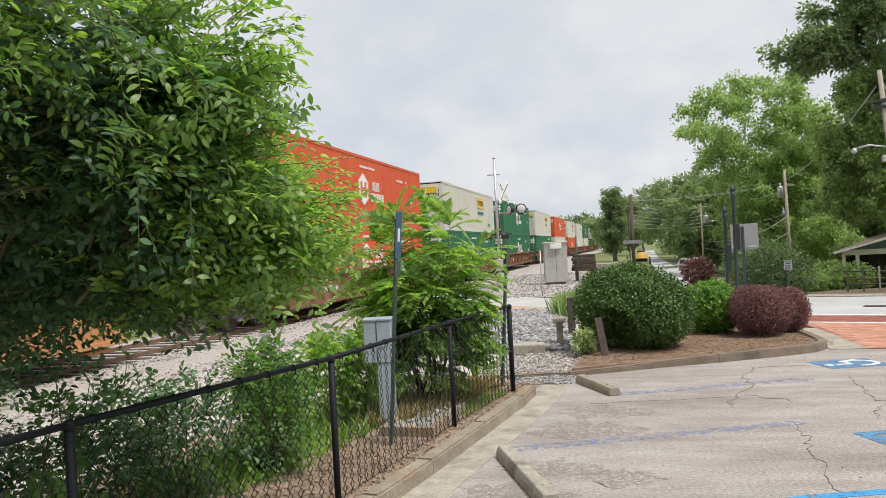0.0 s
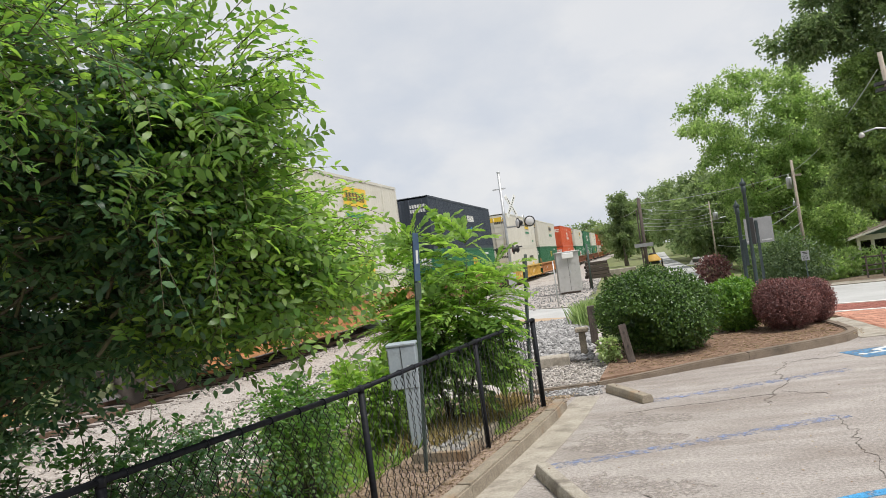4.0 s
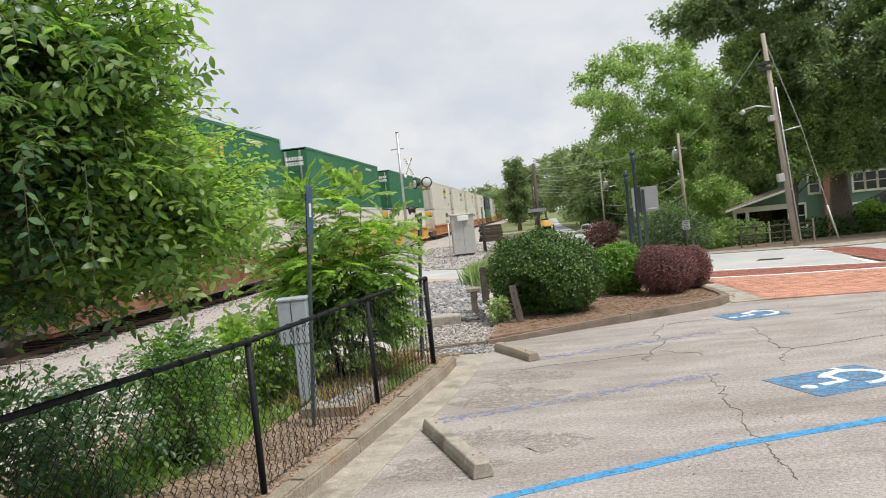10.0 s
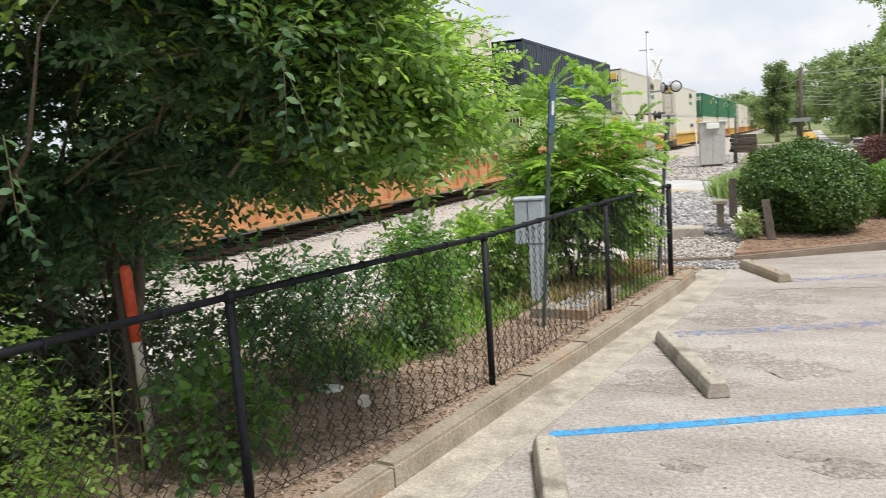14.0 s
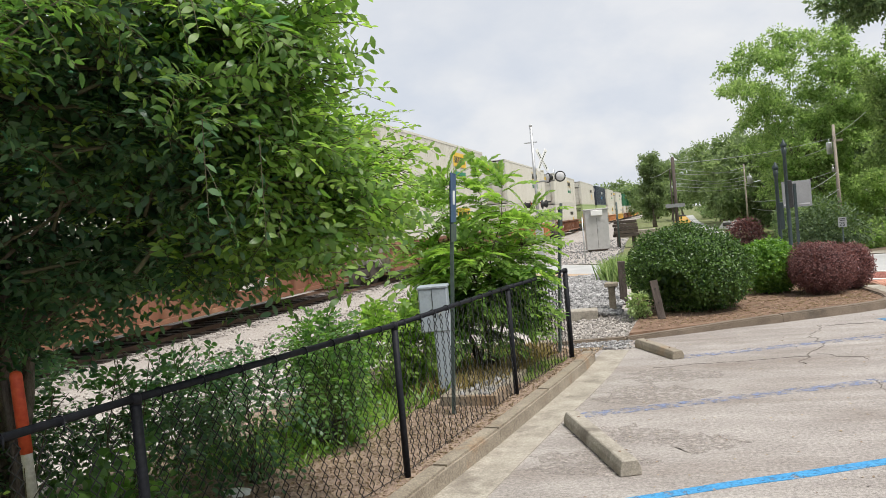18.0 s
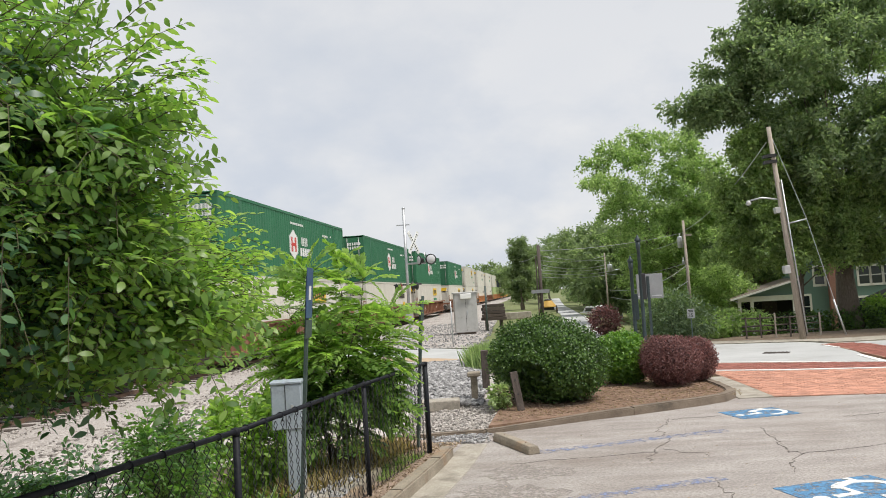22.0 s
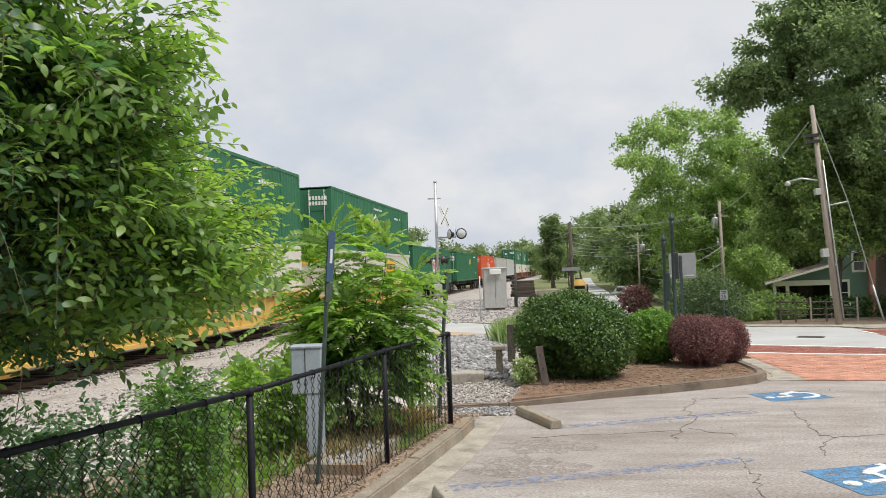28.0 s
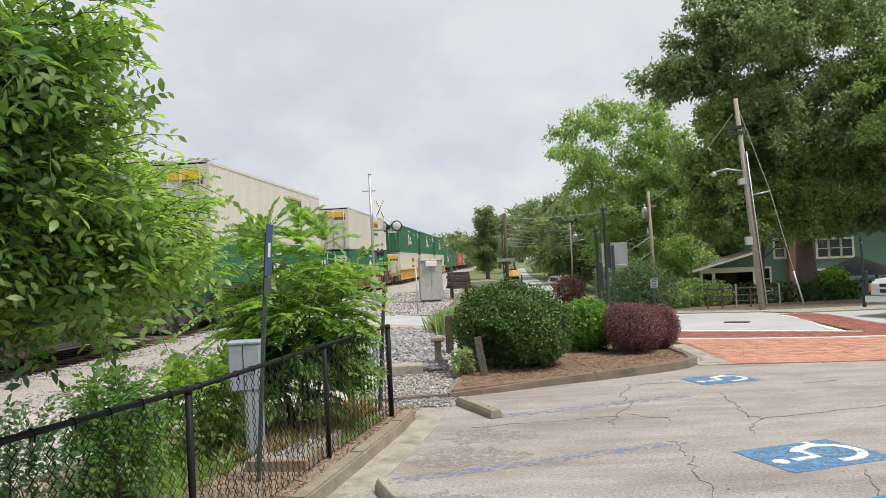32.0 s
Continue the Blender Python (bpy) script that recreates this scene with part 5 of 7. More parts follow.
def build_near_things():
    build_wheel_stop((-0.93, 7.74), (-0.35, 6.13), "pale concrete wheel stop with square ends")
    build_wheel_stop((-0.26, 12.06), (0.24, 10.93), "tan weathered concrete wheel stop with a chipped end", 0.12)
    build_wheel_stop((-1.37, 4.82), (-0.87, 3.28), "pale concrete wheel stop beside a blue line")
    # pedestal box
    b = thing("utility_pedestal", pose(-2.49, 8.70, 0.11, 0, 0, 8), "tall pale grey metal utility pedestal with a wide head", "utility box")
    part("head", boxes((-0.165, 0.165, -0.12, 0.12, 0.76, 1.255), bevel=0.012), GREY_PAINT, b)
    part("lid", boxes((-0.175, 0.175, -0.13, 0.13, 1.25, 1.29), bevel=0.012), GREY_PAINT, b)
    part("seam", boxes((-0.01, -0.004, -0.126, -0.118, 0.78, 1.25)), BLACK, b)
    part("leg", boxes((-0.02, 0.16, -0.11, 0.11, 0.0, 0.77), bevel=0.01), GREY_PAINT, b)
    part("latch", boxes((0.05, 0.08, -0.135, -0.118, 0.95, 1.03)), GALV, b)
    # concrete pad beside it
    pad = thing("concrete_pad", pose(-2.06, 8.85, 0.1, 0, 0, -5), "low concrete pad strewn with small stones", "pad")
    part("slab", boxes((-0.24, 0.36, -0.70, 0.70, 0.0, 0.10), bevel=0.015), CONCRETE, pad)
    part("rim", boxes((-0.26, 0.38, -0.72, -0.64, 0.0, 0.12), (-0.26, 0.38, 0.64, 0.72, 0.0, 0.12), (0.30, 0.38, -0.64, 0.64, 0.0, 0.12), (-0.26, -0.18, -0.64, 0.64, 0.0, 0.12)), KERB, pad)
    rnd = random.Random(21)
    for k in range(70):
        st = thing("loose_stone", pose(-2.02 + rnd.uniform(-0.17, 0.25), 8.85 + rnd.uniform(-0.6, 0.6), 0.212, rnd.uniform(0, 90), 0, rnd.uniform(0, 360)), "small pale stone lying on the pad", "stone", "stones on the pad")
        part("chip", CHIP_ME, None, st).scale = (rnd.uniform(0.5, 1.3),) * 3
    # blue sign on a channel post
    s = thing("bay_sign", pose(-2.14, 7.78, 0.0, 4.5, 0, 93), "narrow blue sign on a green channel post, seen almost edge-on", "sign")
    part("post", boxes((-0.032, 0.032, -0.004, 0.004, 0.0, 2.52), (-0.034, -0.026, -0.004, 0.026, 0.0, 2.52), (0.026, 0.034, -0.004, 0.026, 0.0, 2.52)), SIGN_GREEN, s)
    plate = part("plate", boxes((-0.15, 0.15, -0.012, -0.006, 2.1, 2.6), bevel=0.002), BLUE_SIGN, s)
    part("symbol", boxes((-0.05, 0.05, -0.016, -0.012, 2.28, 2.42)), WHITE_SIGN, plate)
    part("plate", boxes((-0.15, 0.15, -0.012, -0.006, 1.9, 2.08), bevel=0.002), SIGN_GREEN, s)
    # second bare channel post leaning at the fence end
    p = thing("channel_post", pose(-1.37, 11.2, 0.0, 4.8, 0, 80), "leaning green steel channel post at the fence end", "post")
    part("post", boxes((-0.035, 0.035, -0.004, 0.004, 0.0, 2.2), (-0.037, -0.029, -0.004, 0.028, 0.0, 2.2), (0.029, 0.037, -0.004, 0.028, 0.0, 2.2)), SIGN_GREEN, p)
    part("top_plate", boxes((-0.07, 0.07, -0.012, -0.006, 1.9, 2.25)), SIGN_GREEN, p)
    # cable marker
    c = thing("cable_marker", pose(-3.62, 3.72, 0.1, 0, -2, 10), "white marker post with an orange top behind the fence", "marker post")
    part("tube", lathe([(0.031, 0.0), (0.031, 0.95), (0.031, 1.0)], 14), MARKER_WHITE, c)
    part("top", lathe([(0.035, 0.87), (0.035, 1.32), (0.029, 1.34), (0.01, 1.35)], 14), ORANGE_PAINT, c)
    part("back_stake", tubes((((-0.075, 0.02, 0.0), (-0.085, 0.02, 1.3)), 0.024), n=8), DARK_WOOD, c)
    # concrete trough, capped post, wood posts
    t = thing("concrete_block", pose(-1.35, 15.3, 0.03, 0, 0, 3), "low stained concrete block lying in the stones", "concrete block")
    part("block", boxes((-0.42, 0.32, -0.2, 0.2, 0.0, 0.2), bevel=0.02), CONCRETE, t)
    d = thing("capped_post", pose(-0.76, 15.95, 0.02), "short weathered post with a flat square cap", "post")
    part("stem", boxes((-0.065, 0.065, -0.065, 0.065, 0.0, 0.55), bevel=0.012), KERB, d)
    part("cap", boxes((-0.13, 0.13, -0.13, 0.13, 0.55, 0.64), bevel=0.02), KERB, d)
    w = thing("wooden_post", pose(-0.57, 17.45, 0.02), "dark square wooden post beside the hedge", "post")
    part("timber", boxes((-0.08, 0.08, -0.08, 0.08, 0.0, 0.95), bevel=0.01), DARK_WOOD, w)
    w = thing("leaning_board", pose(0.13, 14.2, 0.1, -6, -7, 12), "grey weathered board leaning against the hedge", "board")
    part("board", boxes((-0.065, 0.065, -0.025, 0.025, 0.0, 0.7), bevel=0.006), DARK_WOOD, w)
    part("bolt_hole", tubes((((0, -0.032, 0.55), (0, -0.028, 0.55)), 0.015), ((((0, -0.032, 0.3)), (0, -0.028, 0.3)), 0.015), n=8), BLACK, w)
    # litter
    g = thing("plastic_bag", pose(-3.35, 5.45, 0.12), "crumpled white plastic bag on the soil", "litter")
    bm = bmesh.new()
    bmesh.ops.create_icosphere(bm, subdivisions=3, radius=0.09)
    for q in bm.verts:
        q.co = Vector((q.co.x * 1.4, q.co.y, max(q.co.z, -0.02) * 0.35)) * (1 + 0.35 * noise.noise(q.co * 14))
    part("film", bm, WHITE_SIGN, g)
    g = thing("paper_cup", pose(-2.9, 5.2, 0.15, 80, 0, 30), "crushed pale paper cup on the soil", "litter")
    part("cup", lathe([(0.035, 0), (0.048, 0.11), (0.052, 0.115)], 12), MARKER_WHITE, g)
    g = thing("plant_pot", pose(-3.1, 6.75, 0.11), "black plastic pot lying under the shrub", "pot")
    part("pot", lathe([(0.12, 0), (0.16, 0.2), (0.17, 0.21), (0.15, 0.2), (0.1, 0.03)], 16), BLACK, g)


# ---- plants near the camera ----
def build_near_tree():
    t = thing("privet_tree", pose(-4.6, 4.4, 0.1), "large dense dark-green privet with feathery leaf sprays behind the fence", "tree")
    tips = []
    rnd = random.Random(4)
    for k in range(9):
        a = rnd.uniform(0, 6.28)
        tips.append(((0.22 * math.cos(a), 0.22 * math.sin(a), 0), (rnd.uniform(-1.2, 1.0), rnd.uniform(-1.4, 0.4), rnd.uniform(1.9, 2.7)), rnd.uniform(0.05, 0.1)))
    for k in range(12):
        b = rnd.uniform(0.7, 1.4)
        tips.append(((rnd.uniform(-0.2, 0.2), rnd.uniform(-0.3, 0.1), b), (rnd.uniform(-1.5, 1.2), rnd.uniform(-1.4, 0.5), b + rnd.uniform(0.8, 1.5)), rnd.uniform(0.010, 0.018)))
    limbs("trunk", None, tips, 0.1, BARK, t, seed=2)
    clumps = [(-0.6, -0.6, 2.6, 1.6, 1.4, 0.95), (0.5, -0.3, 2.5, 1.2, 1.2, 0.9), (1.35, 0.1, 2.4, 0.95, 0.9, 0.7), (2.0, 0.3, 2.35, 0.8, 0.8, 0.55), (1.3, -0.5, 2.95, 0.95, 0.85, 0.6), (2.1, -0.9, 2.75, 0.75, 0.65, 0.4), (2.2, -0.3, 2.75, 0.6, 0.6, 0.4),
              (-0.9, -1.6, 2.9, 1.1, 1.0, 0.75), (0.1, -2.1, 2.7, 1.1, 1.0, 1.0), (-0.8, 0.3, 1.7, 1.3, 1.2, 0.8), (-0.3, -0.9, 3.8, 1.1, 1.0, 0.5), (1.0, -1.6, 3.4, 1.0, 0.8, 0.5), (0.6, -0.5, 3.6, 1.2, 1.0, 0.7), (1.2, 0.2, 1.95, 0.95, 0.9, 0.42), (0.3, 0.3, 1.85, 1.0, 1.0, 0.42), (0.6, -1.4, 4.3, 1.2, 1.0, 0.6), (2.45, -1.0, 3.05, 0.6, 0.55, 0.5), (1.7, -1.3, 3.5, 0.8, 0.6, 0.5), (1.4, -1.6, 4.0, 0.9, 0.7, 0.5)]
    # the ragged outer edge, where single boughs stand out
    clumps += [(2.7, -0.75, 3.05, 0.52, 0.5, 0.32), (2.62, -0.65, 2.55, 0.52, 0.5, 0.34), (2.6, -0.7, 3.35, 0.5, 0.5, 0.3), (2.78, -0.35, 2.2, 0.5, 0.5, 0.28), (2.65, -0.75, 3.15, 0.5, 0.45, 0.34), (2.55, -0.6, 2.6, 0.5, 0.45, 0.36), (2.4, -0.7, 3.5, 0.5, 0.45, 0.32), (2.4, -0.7, 2.85, 0.5, 0.45, 0.4), (2.65, -0.3, 2.25, 0.5, 0.5, 0.3), (2.2, -0.6, 2.7, 0.7, 0.6, 0.5), (2.1, 0.0, 2.2, 0.8, 0.7, 0.45), (1.6, -1.0, 3.3, 0.8, 0.7, 0.5), (0.9, -1.9, 3.6, 0.9, 0.7, 0.6), (0.2, -2.0, 3.6, 0.9, 0.8, 0.7), (1.7, -1.7, 3.6, 0.7, 0.5, 0.45), (-0.6, -1.4, 2.2, 1.1, 1.0, 0.8), (0.4, -1.6, 2.4, 0.8, 0.7, 0.7), (1.35, -0.95, 3.75, 0.6, 0.5, 0.35), (-0.2, -1.2, 1.75, 1.0, 0.9, 0.55), (-0.9, -0.8, 1.5, 0.9, 0.9, 0.5), (0.5, -0.7, 1.75, 0.8, 0.7, 0.4)]
    # boughs reach outwards and arch over at the tip, each feathered with leafy twigs to both sides
    n, k = 680, 14
    tip, d = (np.concatenate(q) for q in zip(blobs(520, clumps, 0.72), blobs(160, clumps[19:30], 0.6)))
    out = unit(d * [0.7, 0.7, 0.3] + unit(tip * [1, 1, 0] + [0, 0.6, 0]) * 0.5 + RNG.normal(size=d.shape) * 0.32 + [0.12, -0.1, 0.2])
    side = unit(np.cross(out, RNG.normal(size=d.shape) * 0.25 + [0, 0, 1.0]))
    reach = (0.65 + 0.6 * RNG.random(n))[:, None]
    p, ways, bars = [], [], []
    for i in range(k):
        u = 0.1 + 0.9 * (i + RNG.random((n, 1))) / k
        p.append(tip - out * reach * (1 - u) - np.array([0, 0, 0.28]) * reach * u * u + RNG.normal(size=d.shape) * 0.02)
        ways.append(unit(out * (0.45 + 0.5 * u) + side * (1 if i % 2 else -1) * (1.15 - 0.55 * u) + RNG.normal(size=d.shape) * 0.27))
    for a, o, l in zip(tip, out, reach):
        pts = [tuple(a - o * l * (1 - u) - np.array([0, 0, 0.28]) * l * u * u) for u in (0, 0.35, 0.7, 1.0)]
        if all(z > 1.15 + 0.26 * min(max(x + 0.4, 0), 3) for x, y, z in pts) and math.hypot(*pts[0][:2]) < math.hypot(*pts[3][:2]) - 0.15:
            bars.append((pts, [0.012, 0.008, 0.005, 0.002]))
    part("bough", tubes(*bars, n=5), TWIG, t)
    p, ways = np.concatenate(p), np.concatenate(ways)
    floor_z = 1.02 + np.clip(p[:, 0] + 0.4, 0, 3) * 0.26 + RNG.normal(size=len(p)) * 0.06
    p, ways = p[p[:, 2] > floor_z], ways[p[:, 2] > floor_z]
    # sunlight painted by leaf colour: yellower on the open side, darker within and behind
    lit_side = p[:, 0] + 0.35 * p[:, 1] + RNG.normal(size=len(p)) * 0.25 > 2.1
    for name, pick, m, label in (("crown", ~lit_side, LEAF_NEAR, ""), ("outer_crown", lit_side, LEAF_LIT, "yellow-green leaves coloured as the sunlit open side")):
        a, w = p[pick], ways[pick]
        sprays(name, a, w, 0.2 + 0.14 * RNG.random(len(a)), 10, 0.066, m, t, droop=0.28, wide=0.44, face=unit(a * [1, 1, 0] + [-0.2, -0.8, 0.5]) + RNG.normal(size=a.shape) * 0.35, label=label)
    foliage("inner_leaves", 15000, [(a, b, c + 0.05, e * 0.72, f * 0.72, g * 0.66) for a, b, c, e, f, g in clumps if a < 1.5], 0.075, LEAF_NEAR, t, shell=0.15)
    # paler young shoots on the outer side
    q, d = blobs(900, [(1.9, 0.3, 2.3, 1.0, 0.85, 0.55), (1.6, -0.3, 2.75, 0.95, 0.85, 0.5), (1.0, -1.7, 3.35, 1.2, 0.8, 0.4), (2.45, -0.6, 2.65, 0.52, 0.5, 0.45), (2.6, -0.75, 3.15, 0.52, 0.45, 0.4), (2.5, 0.0, 2.25, 0.6, 0.6, 0.4)], 0.7)
    q, d = q[q[:, 2] > 1.75], d[q[:, 2] > 1.75]
    sprays("young_growth", q, unit(d * [1, 1, 0.6] + RNG.normal(size=d.shape) * 0.3 + [0.4, 0, 0.25]), 0.2 + 0.16 * RNG.random(len(q)), 11, 0.058, LEAF_LIME, t, droop=0.25, wide=0.44, label="paler green young shoots")
    q, d = blobs(420, [(2.6, 0.25, 2.4, 0.5, 0.6, 0.42), (2.35, 0.15, 2.6, 0.55, 0.6, 0.3), (2.75, 0.0, 2.2, 0.4, 0.5, 0.3)], 0.5)
    sprays("lime_growth", q, unit(d * [1, 1, 0.5] + RNG.normal(size=d.shape) * 0.45 + [0.4, 0, 0.05]), 0.16 + 0.16 * RNG.random(len(q)), 10, 0.056, LEAF_LIME, t, droop=0.25, wide=0.44, label="lime-green outer shoots")
    # sunlight high on the crown's open side, painted with lime leaves
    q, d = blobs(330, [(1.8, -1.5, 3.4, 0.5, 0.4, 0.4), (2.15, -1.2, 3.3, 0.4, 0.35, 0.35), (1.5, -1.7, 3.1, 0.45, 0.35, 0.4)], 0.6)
    sprays("sunlit_growth", q, unit(d * 0.6 + RNG.normal(size=d.shape) * 0.45 + [0.3, -0.1, 0.25]), 0.18 + 0.16 * RNG.random(len(q)), 10, 0.06, LEAF_LIME, t, droop=0.3, wide=0.46, label="leaves coloured yellow-green as sunlit")
    # long shoots standing out against the sky
    rnd = random.Random(8)
    q, w = [], []
    for x, y, z, a, b, c, k in ((2.65, -0.8, 3.25, 0.8, -0.1, 0.45, 14), (2.55, -0.85, 3.4, 0.7, 0.0, 0.75, 16), (2.4, -0.8, 2.85, 0.9, 0.0, 0.2, 5), (2.0, -1.3, 3.6, 0.8, 0.1, 0.5, 11), (1.8, -1.6, 3.9, 1.0, 0.1, 0.25, 10), (2.3, -0.5, 2.95, 0.6, 0.1, 0.5, 8)):
        for _ in range(k):
            q.append((x + rnd.uniform(-0.3, 0.3), y + rnd.uniform(-0.25, 0.25), z + rnd.uniform(-0.15, 0.15)))
            w.append((a + rnd.uniform(-0.4, 0.3), b + rnd.uniform(-0.5, 0.5), c + rnd.uniform(-0.3, 0.5)))
    sprays("stray_growth", np.array(q), np.array(w), 0.34 + 0.16 * RNG.random(len(q)), 13, 0.06, LEAF_LIT, t, droop=0.3, wide=0.44)
    limbs("branch", None, [((0.2, -0.5, 1.6), (2.0, -0.7, 2.6), 0.018), ((0.1, -0.5, 1.7), (1.4, -0.95, 2.95), 0.018), ((0.2, -0.2, 1.4), (1.9, 0.25, 2.1), 0.018), ((0.0, -0.6, 1.7), (0.9, -1.4, 2.9), 0.018)], 0.018, BARK, t, seed=12)
    # hanging sprays and an overhead branch close to the camera
    q = np.array([(2.95, -1.85, 2.42), (3.12, -1.75, 2.35), (2.82, -1.7, 2.36), (1.9, -2.2, 2.1), (1.7, -2.0, 1.95)])
    sprays("hanging_growth", q, np.array([(0.12, -0.25, -0.6), (0.02, -0.1, -0.8), (0.3, 0.0, -0.6), (0.3, -0.2, -0.7), (0.2, 0, -0.7)]), 0.24 + 0.1 * RNG.random(5), 9, 0.052, LEAF_DARK, t, droop=0.35, wide=0.46)
    q = np.stack([RNG.uniform(2.15, 3.1, 60), RNG.uniform(-2.5, -1.95, 60), RNG.uniform(-0.03, 0.3, 60)], 1)
    q[:, 2] += 2.68 + (q[:, 0] - 2.15) * 0.45
    limbs("branch", None, [((0.1, -0.9, 1.6), (2.3, -2.1, 2.7), 0.02), ((2.3, -2.1, 2.7), (2.85, -2.15, 2.92), 0.005)], 0.02, BARK, t, seed=14)
    # a fresher leaf green carries the sunlight on these sprays
    sprays("overhead_growth", q, np.array([(0.7, -0.2, 0.1)] * 60) + RNG.normal(size=q.shape) * 0.35, 0.36, 15, 0.05, LEAF_MID, t, droop=0.3, wide=0.42, label="overhead sprays coloured fresh green as sunlit")


def build_sumac():
    t = thing("sumac_sapling", pose(-2.15, 9.9, 0.1), "bright lime-green sapling with long feathered leaves", "tree")
    rnd = random.Random(9)
    stems = [(-1.15, -0.1, 2.1), (-0.75, 0.2, 2.25), (-0.55, 0.3, 2.35), (-0.3, -0.25, 2.5), (0.05, 0.1, 2.55), (0.4, -0.2, 2.4), (0.65, 0.25, 2.0), (-0.7, 0.1, 1.5), (0.35, 0.3, 1.5), (-0.1, -0.35, 1.7)]
    for k, tip in enumerate(stems):
        limbs("stem", None, [((rnd.uniform(-0.12, 0.12), rnd.uniform(-0.1, 0.1), 0), tip, 0.024)], 0.024, TWIG, t, seed=5 + k)
    hi, hw, lo, lw = [], [], [], []
    for tip in stems:
        for k in range(42):
            u = rnd.uniform(0.4, 1.0)
            a = rnd.uniform(0, 6.283)
            p = (tip[0] * u, tip[1] * u, tip[2] * u)
            w = (math.cos(a), math.sin(a), rnd.uniform(0.0, 0.45) + (0.5 if u > 0.9 else 0))
            if p[2] > 1.25:
                hi.append(p)
                hw.append(w)
            else:
                lo.append(p)
                lw.append(w)
        for k in range(3):
            hi.append(tip)
            hw.append((rnd.uniform(-0.5, 0.6), rnd.uniform(-0.4, 0.4), 0.9))
    for x, z in ((0.5, 1.9), (0.55, 1.75), (0.45, 1.5), (0.5, 1.6), (0.4, 1.35), (0.6, 2.05), (-0.7, 1.6), (-0.8, 1.85)):
        hi.append((x, rnd.uniform(-0.3, 0.3), z))
        hw.append((1.0 if x > 0 else -1.0, rnd.uniform(-0.3, 0.3), 0.15))
    n = len(hi)
    sprays("upper_leaves", np.array(hi), np.array(hw), 0.48 + 0.22 * RNG.random(n), 27, 0.086, LEAF_LIME, t, droop=0.36, wide=0.50, rough=0.45, label="sunlit lime-green feathered leaves")
    for k in range(80):
        a = rnd.uniform(0, 6.283)
        q = rnd.uniform(0.1, 0.5)
        lo.append((q * math.cos(a) - 0.05, q * math.sin(a), rnd.uniform(0.45, 1.45)))
        lw.append((math.cos(a), math.sin(a), 0.15))
    for k in range(70):
        a = rnd.uniform(-1.2, 0.7)
        lo.append((rnd.uniform(0.2, 0.6), rnd.uniform(-0.3, 0.3), rnd.uniform(0.55, 1.5)))
        lw.append((math.cos(a), math.sin(a), 0.1))
    for k in range(60):
        a = rnd.uniform(0, 6.283)
        q = rnd.uniform(0.05, 0.4)
        lo.append((q * math.cos(a), q * math.sin(a), rnd.uniform(0.25, 0.95)))
        lw.append((math.cos(a), math.sin(a), 0.25))
    sprays("lower_leaves", np.array(lo), np.array(lw), 0.46, 23, 0.09, LEAF_LIT, t, droop=0.42, wide=0.50, rough=0.5)


def shrub(name, x, y, z, clumps, n, size, m, label, spray=True, reach=0.3, category="shrub", group=""):
    t = thing(name, pose(x, y, z), label, category, group)
    rnd = random.Random(int(abs(x * 31 + y * 7)))
    c = clumps[0]
    tips = [((rnd.uniform(-0.08, 0.08), rnd.uniform(-0.08, 0.08), 0), (c[0] + rnd.uniform(-0.6, 0.6) * c[3], c[1] + rnd.uniform(-0.6, 0.6) * c[4], c[2] + rnd.uniform(-0.2, 0.7) * c[5]), 0.007) for _ in range(10)]
    for k, tip in enumerate(tips):
        limbs("stem", None, [tip], 0.007, TWIG, t, joints=3, seed=3 + k)
    if spray:
        p, d = blobs(int(n * 0.85), clumps, 0.4)
        p[:, 2] = np.maximum(p[:, 2], 0.03)
        sprays("leaves", p, unit(d + [0, 0, 0.15] + RNG.normal(size=p.shape) * 0.55), reach, 9, size * 1.15, m, t, droop=0.4, wide=0.52)
    else:
        foliage("leaves", n, clumps, size, m, t)
    return t


